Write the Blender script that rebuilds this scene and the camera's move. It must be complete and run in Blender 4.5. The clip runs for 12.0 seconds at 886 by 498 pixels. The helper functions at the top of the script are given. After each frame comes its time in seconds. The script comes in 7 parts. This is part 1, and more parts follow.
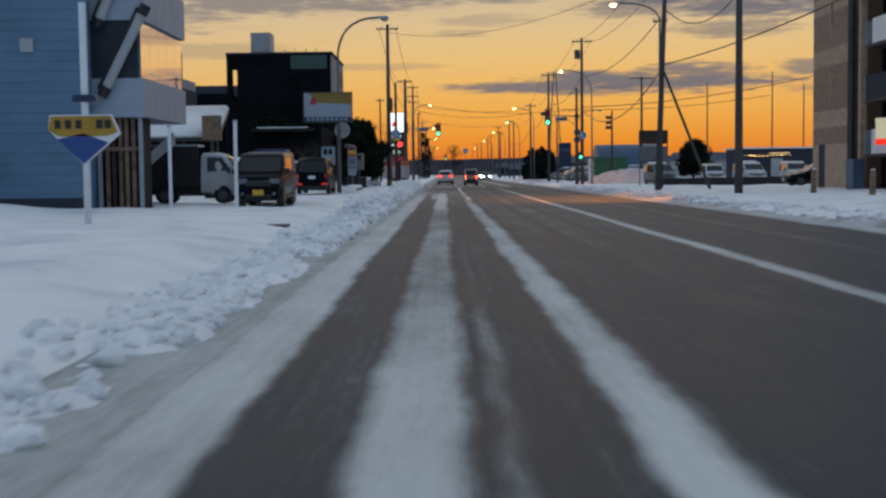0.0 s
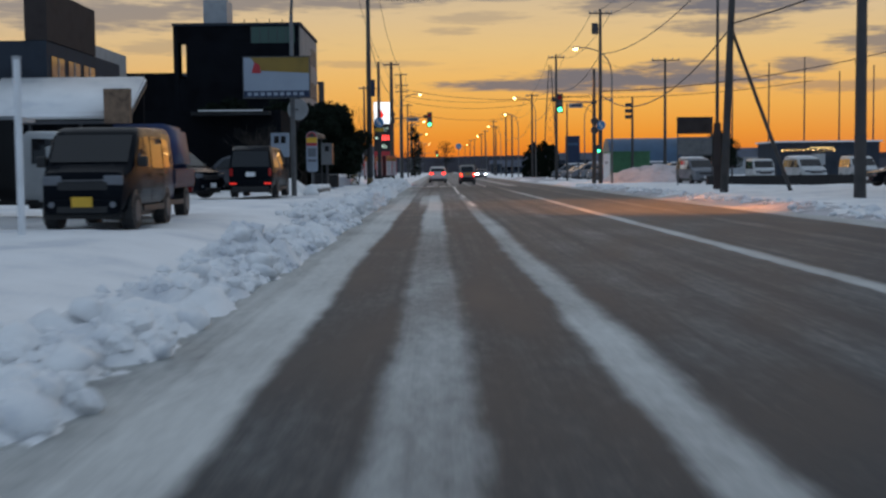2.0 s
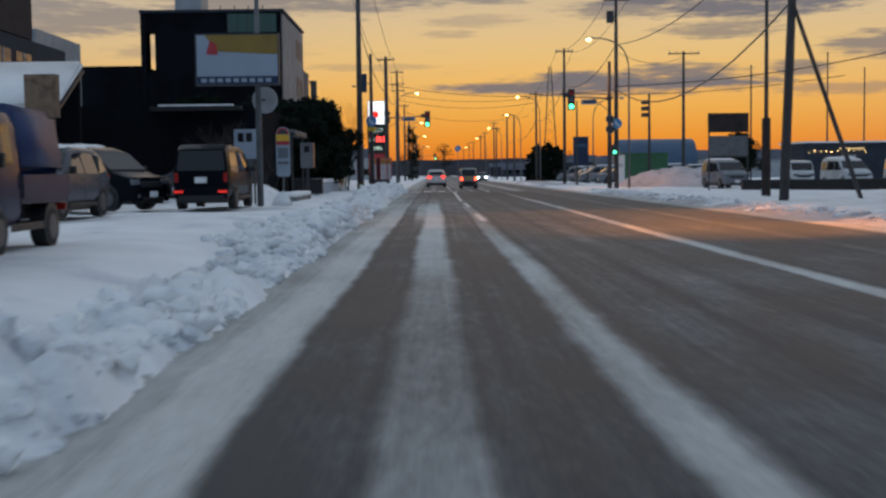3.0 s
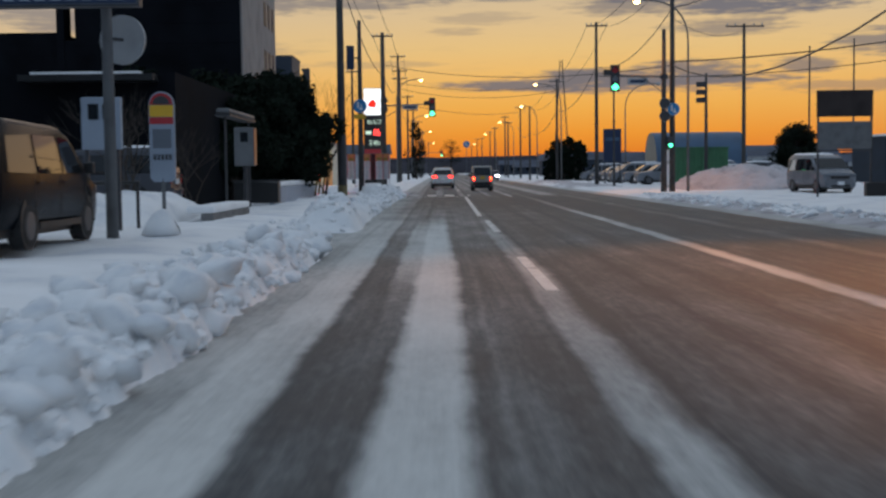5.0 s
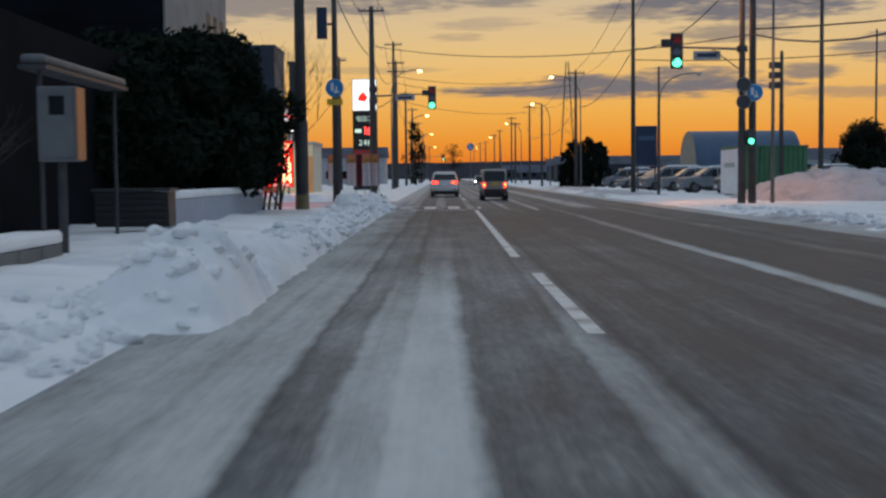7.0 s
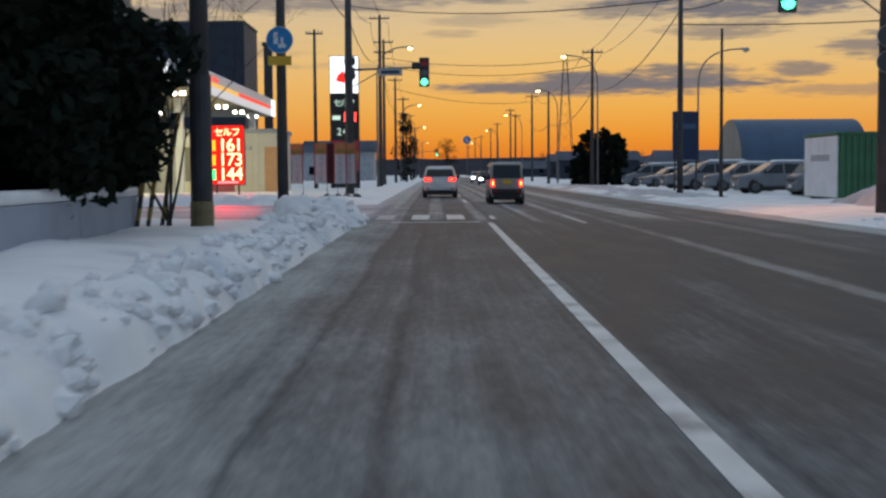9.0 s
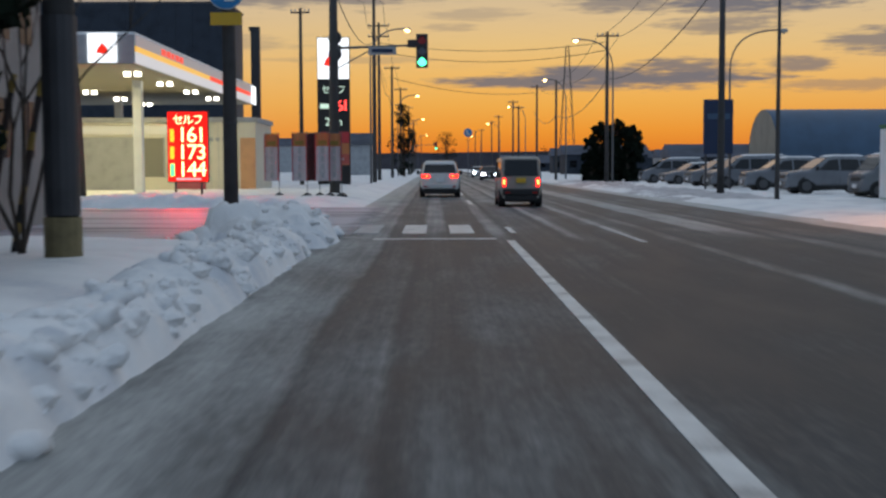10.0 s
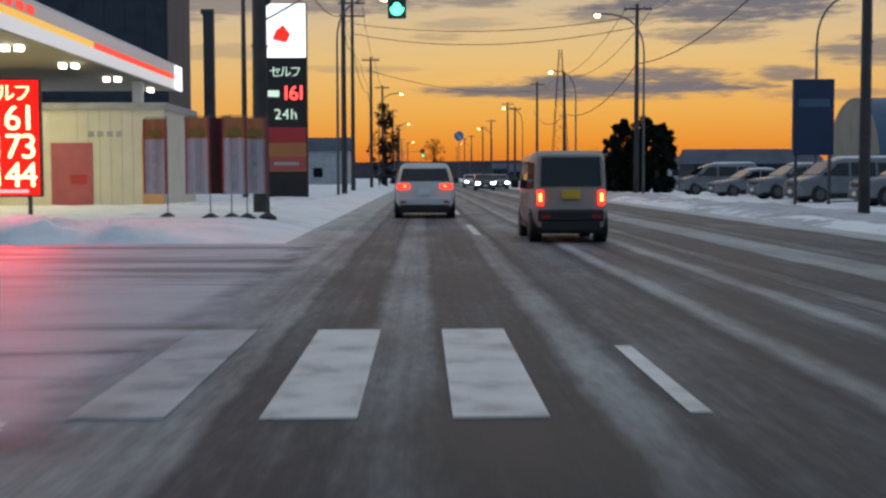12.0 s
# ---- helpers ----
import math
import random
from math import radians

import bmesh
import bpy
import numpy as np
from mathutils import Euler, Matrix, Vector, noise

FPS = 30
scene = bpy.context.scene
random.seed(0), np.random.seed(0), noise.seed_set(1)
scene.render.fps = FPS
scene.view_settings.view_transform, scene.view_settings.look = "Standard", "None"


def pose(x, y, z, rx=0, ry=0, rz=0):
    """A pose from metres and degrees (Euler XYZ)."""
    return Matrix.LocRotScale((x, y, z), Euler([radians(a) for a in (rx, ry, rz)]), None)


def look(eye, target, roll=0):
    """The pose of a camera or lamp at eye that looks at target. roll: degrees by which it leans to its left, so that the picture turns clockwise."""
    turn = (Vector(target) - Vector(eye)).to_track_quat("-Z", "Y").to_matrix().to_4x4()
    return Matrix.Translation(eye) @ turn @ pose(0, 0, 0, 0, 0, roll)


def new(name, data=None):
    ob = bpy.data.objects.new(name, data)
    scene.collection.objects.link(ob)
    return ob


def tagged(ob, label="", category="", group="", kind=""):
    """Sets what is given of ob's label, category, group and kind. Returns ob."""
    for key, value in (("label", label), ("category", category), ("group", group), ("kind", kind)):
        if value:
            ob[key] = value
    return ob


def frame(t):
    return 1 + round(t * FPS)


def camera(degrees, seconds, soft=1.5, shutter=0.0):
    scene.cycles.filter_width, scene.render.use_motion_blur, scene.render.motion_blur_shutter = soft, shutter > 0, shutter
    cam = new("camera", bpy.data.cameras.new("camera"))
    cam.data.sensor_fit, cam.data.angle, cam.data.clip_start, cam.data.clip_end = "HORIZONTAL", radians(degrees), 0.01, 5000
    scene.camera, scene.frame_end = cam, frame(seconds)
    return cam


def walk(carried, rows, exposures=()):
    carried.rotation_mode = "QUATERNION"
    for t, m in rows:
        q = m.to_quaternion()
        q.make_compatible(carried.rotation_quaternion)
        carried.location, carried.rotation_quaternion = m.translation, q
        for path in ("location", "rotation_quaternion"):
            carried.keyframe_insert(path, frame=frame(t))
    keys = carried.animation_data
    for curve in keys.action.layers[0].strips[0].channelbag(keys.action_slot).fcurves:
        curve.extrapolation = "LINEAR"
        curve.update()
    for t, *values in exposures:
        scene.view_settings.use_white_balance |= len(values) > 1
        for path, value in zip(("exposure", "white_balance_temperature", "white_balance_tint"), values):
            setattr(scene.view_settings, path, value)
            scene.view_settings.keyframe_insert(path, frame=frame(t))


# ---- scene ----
# ---- camera and its drive ----
cam = camera(40.0, 12.0, soft=2.5, shutter=0.4)
PATH = [
    (0, (-0.007, -0.336, 1.278), (-0.012, 1.66, 1.154), -0.7),
    (0.5, (-0.039, 4.236, 1.301), (-0.04, 6.232, 1.172), -0.7),
    (1, (-0.062, 8.668, 1.298), (-0.057, 10.664, 1.178), -0.6),
    (1.5, (-0.094, 13.121, 1.222), (-0.087, 15.117, 1.096), -0.6),
    (2, (-0.112, 17.615, 1.198), (-0.102, 19.611, 1.07), -0.6),
    (2.5, (-0.14, 22.119, 1.19), (-0.125, 24.116, 1.068), -0.7),
    (3, (-0.146, 26.721, 1.241), (-0.133, 28.717, 1.118), -0.7),
    (3.2, (-0.11, 28.564, 1.28), (-0.101, 30.56, 1.151), -0.8),
    (5, (-0.093, 45.067, 1.347), (-0.091, 47.063, 1.22), -0.7),
    (5.5, (-0.108, 49.383, 1.339), (-0.109, 51.379, 1.209), -0.6),
    (6, (-0.115, 53.539, 1.342), (-0.115, 55.535, 1.216), -0.5),
    (6.5, (-0.093, 57.743, 1.323), (-0.095, 59.739, 1.199), -0.5),
    (7, (-0.108, 62.004, 1.297), (-0.108, 64.0, 1.179), -0.6),
    (7.2, (-0.113, 63.70, 1.285), (-0.111, 65.696, 1.168), -0.7),
    (9, (-0.199, 78.232, 1.265), (-0.187, 80.228, 1.141), -0.4),
    (9.5, (-0.208, 82.634, 1.254), (-0.195, 84.631, 1.134), -0.3),
    (10, (-0.204, 86.9, 1.348), (-0.190, 88.895, 1.214), -0.2),
    (10.5, (-0.157, 91.638, 1.381), (-0.128, 93.634, 1.263), 0.1),
    (11, (-0.158, 96.01, 1.283), (-0.136, 98.005, 1.142), 0.0),
    (11.5, (-0.094, 100.791, 1.269), (-0.066, 102.787, 1.145), -0.0),
    (12, (-0.033, 105.422, 1.239), (0.001, 107.418, 1.12), -0.2),
]
walk(cam, [(t, look(eye, target, roll)) for t, eye, target, roll in PATH])

# ---- dusk sky, weak glow of the set sun, exposure ----
SUNWARD = (0.10, 1.0)                      # bearing of the glow, ahead and a little to the right


def world_sky():
    w = bpy.data.worlds.new("dusk_sky")
    scene.world = w
    w.use_nodes = True
    nt = w.node_tree
    n, l = nt.nodes, nt.links
    bg = n["Background"]
    tc = n.new("ShaderNodeTexCoord")
    sep = n.new("ShaderNodeSeparateXYZ")
    l.new(tc.outputs["Generated"], sep.inputs[0])
    X, Y, Z = sep.outputs

    def op(kind, a, b=None, c=None):
        m = n.new("ShaderNodeMath")
        m.operation = kind
        for i, v in enumerate((a, b, c)):
            if v is None:
                continue
            if isinstance(v, (int, float)):
                m.inputs[i].default_value = v
            else:
                l.new(v, m.inputs[i])
        return m.outputs[0]

    def ramp(fac, stops):
        r = n.new("ShaderNodeValToRGB")
        r.color_ramp.interpolation = "LINEAR"
        e = r.color_ramp.elements
        e[0].position, e[0].color = stops[0][0], (*stops[0][1], 1)
        e[1].position, e[1].color = stops[-1][0], (*stops[-1][1], 1)
        for p, c in stops[1:-1]:
            k = e.new(p)
            k.color = (*c, 1)
        l.new(fac, r.inputs[0])
        return r.outputs[0]

    def mix(fac, a, b):
        m = n.new("ShaderNodeMix")
        m.data_type = "RGBA"
        if isinstance(fac, float):
            m.inputs[0].default_value = fac
        else:
            l.new(fac, m.inputs[0])
        for i, v in ((6, a), (7, b)):
            if isinstance(v, tuple):
                m.inputs[i].default_value = (*v, 1)
            else:
                l.new(v, m.inputs[i])
        return m.outputs[2]

    el = op("ARCSINE", Z)
    az = op("ARCTAN2", X, Y)
    height = op("MAXIMUM", op("DIVIDE", el, 1.5708), 0.0)
    west = ramp(height, [(0.0, (0.66, 0.15, 0.018)), (0.0068, (0.76, 0.20, 0.019)), (0.0186, (0.85, 0.31, 0.034)), (0.033, (0.87, 0.42, 0.078)), (0.048, (0.86, 0.49, 0.14)),
                         (0.063, (0.80, 0.53, 0.215)), (0.078, (0.72, 0.52, 0.28)), (0.0925, (0.63, 0.49, 0.32)), (0.13, (0.50, 0.46, 0.39)), (0.28, (0.42, 0.47, 0.53)), (1.0, (0.395, 0.47, 0.57))])
    east = ramp(height, [(0.0, (0.17, 0.24, 0.34)), (0.08, (0.22, 0.31, 0.44)), (0.3, (0.30, 0.41, 0.56)), (1.0, (0.395, 0.47, 0.57))])
    toward = op("MULTIPLY_ADD", op("COSINE", op("SUBTRACT", az, 0.10)), 0.5, 0.5)
    sky = mix(op("POWER", toward, 4.0), east, west)

    # flat evening clouds: long banks with ragged edges
    warp = n.new("ShaderNodeTexNoise")
    warp.inputs["Scale"].default_value, warp.inputs["Detail"].default_value, warp.inputs["Roughness"].default_value = 1.0, 6.0, 0.62
    comb = n.new("ShaderNodeCombineXYZ")
    l.new(op("MULTIPLY", az, 15.0), comb.inputs[0])
    l.new(op("MULTIPLY", el, 95.0), comb.inputs[1])
    l.new(comb.outputs[0], warp.inputs["Vector"])
    rag = op("SUBTRACT", warp.outputs["Fac"], 0.5)
    fine = n.new("ShaderNodeTexNoise")
    fine.inputs["Scale"].default_value, fine.inputs["Detail"].default_value = 1.0, 7.0
    comb2 = n.new("ShaderNodeCombineXYZ")
    l.new(op("MULTIPLY", az, 60.0), comb2.inputs[0])
    l.new(op("MULTIPLY", el, 420.0), comb2.inputs[1])
    l.new(comb2.outputs[0], fine.inputs["Vector"])
    rag2 = op("SUBTRACT", fine.outputs["Fac"], 0.5)
    banks = [  # bearing, height, half length, half thickness (radians), density
        (0.165, 0.0715, 0.085, 0.0070, 1.0), (0.075, 0.0690, 0.072, 0.0036, 0.95), (0.205, 0.0780, 0.045, 0.0062, 0.9), (0.130, 0.0660, 0.060, 0.0030, 0.7),
        (0.245, 0.1350, 0.090, 0.0100, 1.0), (0.160, 0.1310, 0.045, 0.0065, 0.75), (0.235, 0.1120, 0.040, 0.0055, 0.7),
        (0.290, 0.0800, 0.024, 0.0042, 0.8), (0.360, 0.0960, 0.040, 0.0080, 0.8), (-0.110, 0.1430, 0.110, 0.0110, 0.75),
        (0.048, 0.1405, 0.028, 0.0035, 0.7), (-0.180, 0.1000, 0.060, 0.0050, 0.35), (0.040, 0.1230, 0.035, 0.0035, 0.35),
        (-0.270, 0.1250, 0.080, 0.0100, 0.7), (0.012, 0.1130, 0.020, 0.0025, 0.35), (0.330, 0.0620, 0.050, 0.0040, 0.5), (-0.07, 0.0870, 0.05, 0.0022, 0.3)]
    total = None
    for a0, e0, wa, we, dens in banks:
        da = op("DIVIDE", op("SUBTRACT", az, a0), wa * 1.2)
        de = op("DIVIDE", op("SUBTRACT", el, e0), we * 1.35)
        d = op("ADD", op("MULTIPLY", da, da), op("MULTIPLY", de, de))
        d = op("ADD", op("ADD", d, op("MULTIPLY", rag, 4.2)), op("MULTIPLY", rag2, 1.8))
        m = n.new("ShaderNodeMapRange")
        m.interpolation_type = "SMOOTHSTEP"
        m.inputs["From Min"].default_value, m.inputs["From Max"].default_value = 1.5, 0.2
        m.inputs["To Min"].default_value, m.inputs["To Max"].default_value = 0.0, dens
        l.new(d, m.inputs["Value"])
        total = m.outputs[0] if total is None else op("MAXIMUM", total, m.outputs[0])
    veil = n.new("ShaderNodeMapRange")
    veil.interpolation_type = "SMOOTHSTEP"
    veil.inputs["From Min"].default_value, veil.inputs["From Max"].default_value, veil.inputs["To Max"].default_value = 0.52, 0.78, 0.16
    l.new(warp.outputs["Fac"], veil.inputs["Value"])
    gate = n.new("ShaderNodeMapRange")
    gate.inputs["From Min"].default_value, gate.inputs["From Max"].default_value = 0.03, 0.12
    l.new(el, gate.inputs["Value"])
    total = op("MAXIMUM", total, op("MULTIPLY", veil.outputs[0], gate.outputs[0]))
    cloud = mix(op("POWER", toward, 2.0), (0.20, 0.24, 0.34), (0.160, 0.156, 0.182))
    sky = mix(op("MULTIPLY", total, 0.95), sky, cloud)
    below = n.new("ShaderNodeMapRange")
    below.inputs["From Min"].default_value, below.inputs["From Max"].default_value = -0.03, 0.0
    l.new(Z, below.inputs["Value"])
    sky = mix(below.outputs[0], (0.16, 0.15, 0.17), sky)
    l.new(sky, bg.inputs["Color"])
    bg.inputs["Strength"].default_value = 1.0


world_sky()
sun = new("set_sun_glow", bpy.data.lights.new("set_sun_glow", "SUN"))
sun.data.energy, sun.data.angle, sun.data.color = 0.15, radians(45), (1.0, 0.52, 0.26)
sun.matrix_world = look((0, 0, 0), (-0.10, -1.0, -0.075))
scene.view_settings.exposure = 0.0

# ---- materials ----


def surface(name, colour, rough=0.6, metal=0.0, vary=0.18, size=0.6, bump=0.15, fine=0.02, spec=0.5, coat=0.0, dirt=None):
    """A worn surface: grain at two scales, given in metres, in colour, roughness and relief."""
    m = bpy.data.materials.new(name)
    m.use_nodes = True
    nt = m.node_tree
    n, l = nt.nodes, nt.links
    p = n["Principled BSDF"]
    p.inputs["Metallic"].default_value = metal
    p.inputs["Specular IOR Level"].default_value = spec
    p.inputs["Coat Weight"].default_value = coat
    tc = n.new("ShaderNodeTexCoord")
    a, b = n.new("ShaderNodeTexNoise"), n.new("ShaderNodeTexNoise")
    a.inputs["Scale"].default_value, a.inputs["Detail"].default_value = 1 / size, 4
    b.inputs["Scale"].default_value, b.inputs["Detail"].default_value = 1 / fine, 2
    for t in (a, b):
        l.new(tc.outputs["Object"], t.inputs["Vector"])
    info = n.new("ShaderNodeObjectInfo")
    ramp = n.new("ShaderNodeValToRGB")
    dark = tuple(c * (1 - vary * 1.6) for c in colour) if dirt is None else dirt
    light = tuple(min(1, c * (1 + vary)) for c in colour)
    ramp.color_ramp.elements[0].position, ramp.color_ramp.elements[0].color = 0.28, (*dark, 1)
    ramp.color_ramp.elements[1].position, ramp.color_ramp.elements[1].color = 0.72, (*light, 1)
    mid = ramp.color_ramp.elements.new(0.48)
    mid.color = (*colour, 1)
    add = n.new("ShaderNodeMath")
    add.operation = "MULTIPLY_ADD"
    l.new(b.outputs["Fac"], add.inputs[0])
    add.inputs[1].default_value = 0.22
    l.new(a.outputs["Fac"], add.inputs[2])
    off = n.new("ShaderNodeMath")
    off.operation = "MULTIPLY_ADD"
    l.new(info.outputs["Random"], off.inputs[0])
    off.inputs[1].default_value = 0.10
    l.new(add.outputs[0], off.inputs[2])
    sub = n.new("ShaderNodeMath")
    sub.operation = "SUBTRACT"
    l.new(off.outputs[0], sub.inputs[0])
    sub.inputs[1].default_value = 0.16
    l.new(sub.outputs[0], ramp.inputs[0])
    l.new(ramp.outputs[0], p.inputs["Base Color"])
    r = n.new("ShaderNodeMapRange")
    r.inputs["To Min"].default_value, r.inputs["To Max"].default_value = max(0.02, rough - 0.12), min(1.0, rough + 0.12)
    l.new(a.outputs["Fac"], r.inputs["Value"])
    l.new(r.outputs[0], p.inputs["Roughness"])
    if bump:
        bp = n.new("ShaderNodeBump")
        bp.inputs["Strength"].default_value, bp.inputs["Distance"].default_value = bump, 0.01
        l.new(add.outputs[0], bp.inputs["Height"])
        l.new(bp.outputs[0], p.inputs["Normal"])
    return m


def glow(name, colour, strength):
    m = bpy.data.materials.new(name)
    m.use_nodes = True
    p = m.node_tree.nodes["Principled BSDF"]
    p.inputs["Base Color"].default_value = (*[min(0.5, c * 0.25) for c in colour], 1)
    p.inputs["Emission Color"].default_value = (*colour, 1)
    p.inputs["Emission Strength"].default_value = strength
    p.inputs["Roughness"].default_value = 0.4
    return m


def glass(name, tint=(0.03, 0.035, 0.04), rough=0.03, through_light=0.0):
    m = bpy.data.materials.new(name)
    m.use_nodes = True
    p = m.node_tree.nodes["Principled BSDF"]
    p.inputs["Base Color"].default_value = (*tint, 1)
    p.inputs["Roughness"].default_value = rough
    p.inputs["Transmission Weight"].default_value = through_light
    p.inputs["IOR"].default_value = 1.5
    p.inputs["Specular IOR Level"].default_value = 0.45
    return m


def snow_material():
    m = surface("packed_snow", (0.83, 0.825, 0.82), rough=0.75, vary=0.10, size=1.4, bump=0.55, fine=0.05, spec=0.25, dirt=(0.62, 0.64, 0.68))
    n, l = m.node_tree.nodes, m.node_tree.links
    p = n["Principled BSDF"]
    p.inputs["Subsurface Weight"].default_value = 0.0
    return m


def road_material():
    """Wet cold asphalt under wheel-polished snow: bare wheel tracks, drifts between them, streaked along the road."""
    m = bpy.data.materials.new("snowy_asphalt")
    m.use_nodes = True
    n, l = m.node_tree.nodes, m.node_tree.links
    p = n["Principled BSDF"]
    geo = n.new("ShaderNodeNewGeometry")
    sep = n.new("ShaderNodeSeparateXYZ")
    l.new(geo.outputs["Position"], sep.inputs[0])

    def op(kind, a, b=None, c=None):
        k = n.new("ShaderNodeMath")
        k.operation = kind
        for i, v in enumerate((a, b, c)):
            if v is None:
                continue
            if isinstance(v, (int, float)):
                k.inputs[i].default_value = v
            else:
                l.new(v, k.inputs[i])
        return k.outputs[0]

    def noise_at(sx, sy, detail, offset=0.0, rough=0.55):
        c = n.new("ShaderNodeCombineXYZ")
        l.new(op("MULTIPLY", sep.outputs[0], sx), c.inputs[0])
        l.new(op("MULTIPLY", sep.outputs[1], sy), c.inputs[1])
        c.inputs[2].default_value = offset
        t = n.new("ShaderNodeTexNoise")
        t.inputs["Scale"].default_value, t.inputs["Detail"].default_value, t.inputs["Roughness"].default_value = 1.0, detail, rough
        l.new(c.outputs[0], t.inputs["Vector"])
        return t.outputs["Fac"]

    wander = op("MULTIPLY", op("SUBTRACT", noise_at(0.15, 0.09, 2, 3.0), 0.5), 0.22)
    x = op("ADD", op("ADD", sep.outputs[0], wander), op("MULTIPLY", op("SUBTRACT", noise_at(0.8, 0.9, 4, 21.0), 0.5), 0.16))
    along = op("DIVIDE", sep.outputs[1], 200.0)

    def band(x0, x1, soft_l, soft_r, stops):
        """Snow cover of one strip along the road: its edges across, and how it comes and goes along."""
        out = None
        for a, b in ((x0 - soft_l, x0 + soft_l), (x1 + soft_r, x1 - soft_r)):
            r = n.new("ShaderNodeMapRange")
            r.interpolation_type = "SMOOTHSTEP"
            r.inputs["From Min"].default_value, r.inputs["From Max"].default_value = a, b
            l.new(x, r.inputs["Value"])
            out = r.outputs[0] if out is None else op("MULTIPLY", out, r.outputs[0])
        c = n.new("ShaderNodeValToRGB")
        e = c.color_ramp.elements
        for k, (yy, v) in ((0, stops[0]), (1, stops[-1])):
            e[k].position, e[k].color = yy / 200.0, (v, v, v, 1)
        for yy, v in stops[1:-1]:
            e.new(yy / 200.0).color = (v, v, v, 1)
        l.new(along, c.inputs[0])
        return op("MULTIPLY", out, c.outputs[0])

    # strips of blown snow between the wheel tracks, from the kerb across the road
    cover = band(-4.0, -1.45, 0.1, 0.25, [(0, 0.62), (40, 0.60), (60, 0.62), (80, 0.54), (106, 0.46), (130, 0.6)])
    cover = op("MAXIMUM", cover, band(-1.72, -1.10, 0.16, 0.10, [(0, 0.82), (20, 0.78), (60, 0.76), (75, 0.66), (84, 0.42), (108, 0.40), (130, 0.4)]))
    cover = op("MAXIMUM", cover, band(-1.12, -0.45, 0.12, 0.14, [(0, 0.12), (45, 0.14), (60, 0.26), (76, 0.40), (88, 0.32), (110, 0.16), (130, 0.26)]))
    cover = op("MAXIMUM", cover, band(-0.46, 0.10, 0.12, 0.13, [(0, 0.86), (8, 0.74), (13, 0.50), (24, 0.54), (36, 0.38), (47, 0.72), (60, 0.86), (72, 0.80), (82, 0.40), (96, 0.20), (110, 0.16), (116, 0.46), (130, 0.4)]))
    cover = op("MAXIMUM", cover, band(-0.04, 0.98, 0.14, 0.14, [(0, 0.10), (40, 0.14), (60, 0.24), (76, 0.34), (88, 0.28), (108, 0.12), (130, 0.24)]))
    cover = op("MAXIMUM", cover, band(0.88, 1.28, 0.11, 0.15, [(0, 0.82), (20, 0.74), (34, 0.60), (46, 0.66), (56, 0.54), (72, 0.48), (82, 0.28), (108, 0.18), (112, 0.44), (140, 0.4)]))
    cover = op("MAXIMUM", cover, band(0.22, 0.36, 0.12, 0.12, [(0, 0.50), (9, 0.46), (15, 0.18), (44, 0.12), (50, 0.34), (64, 0.40), (74, 0.28), (90, 0.10), (130, 0.1)]))
    # thin cover at y 0-14 also darkens the lanes that headlights leave unlit
    cover = op("MAXIMUM", cover, band(1.32, 2.30, 0.2, 0.25, [(0, 0.04), (12, 0.09), (30, 0.2), (60, 0.23), (82, 0.24), (98, 0.07), (112, 0.22), (140, 0.4)]))
    cover = op("MAXIMUM", cover, band(2.30, 3.10, 0.3, 0.3, [(0, 0.03), (12, 0.1), (28, 0.24), (60, 0.27), (84, 0.24), (100, 0.06), (112, 0.22), (140, 0.4)]))
    cover = op("MAXIMUM", cover, band(3.10, 4.12, 0.25, 0.1, [(0, 0.03), (14, 0.07), (30, 0.19), (60, 0.22), (82, 0.19), (100, 0.03), (112, 0.18), (140, 0.35)]))
    cover = op("MAXIMUM", cover, band(4.12, 4.46, 0.10, 0.14, [(0, 0.70), (40, 0.74), (80, 0.66), (98, 0.36), (112, 0.30), (140, 0.4)]))
    cover = op("MAXIMUM", cover, band(4.46, 6.30, 0.15, 0.35, [(0, 0.0), (14, 0.04), (32, 0.16), (60, 0.19), (100, 0.04), (112, 0.16), (140, 0.25)]))
    cover = op("MAXIMUM", cover, band(6.30, 6.90, 0.25, 0.25, [(0, 0.19), (60, 0.24), (112, 0.28), (140, 0.35)]))
    cover = op("MAXIMUM", cover, band(6.90, 8.50, 0.25, 0.35, [(0, 0.1), (60, 0.16), (112, 0.22), (140, 0.25)]))
    cover = op("MAXIMUM", cover, band(8.50, 14.0, 0.3, 0.2, [(0, 0.74), (60, 0.62), (112, 0.60), (140, 0.7)]))
    # wide drift in our lane, with headlight brightness put into its cover
    cover = op("MAXIMUM", cover, band(-0.76, -0.26, 0.10, 0.10, [(0, 0.0), (52, 0.05), (63, 0.62), (74, 0.66), (81, 0.22), (90, 0.1), (130, 0.1)]))
    for x0, x1, k in ((2.36, 2.68, 0.56), (3.42, 3.78, 0.50), (5.3, 6.3, 0.52)):
        cover = op("MAXIMUM", cover, band(x0, x1, 0.14, 0.16, [(0, 0.0), (100, 0.0), (108, 0.12), (114, k), (150, k)]))
    streak = op("SUBTRACT", noise_at(7.5, 0.09, 6, 0.0, 0.62), 0.5)
    patch = op("SUBTRACT", noise_at(1.3, 0.33, 5, 7.0), 0.5)
    grain = op("SUBTRACT", noise_at(14.0, 3.0, 4, 11.0, 0.7), 0.5)
    v = op("ADD", cover, op("MULTIPLY", streak, 0.30))
    v = op("ADD", v, op("MULTIPLY", patch, 0.62))
    v = op("ADD", v, op("MULTIPLY", grain, 0.34))
    mr = n.new("ShaderNodeMapRange")
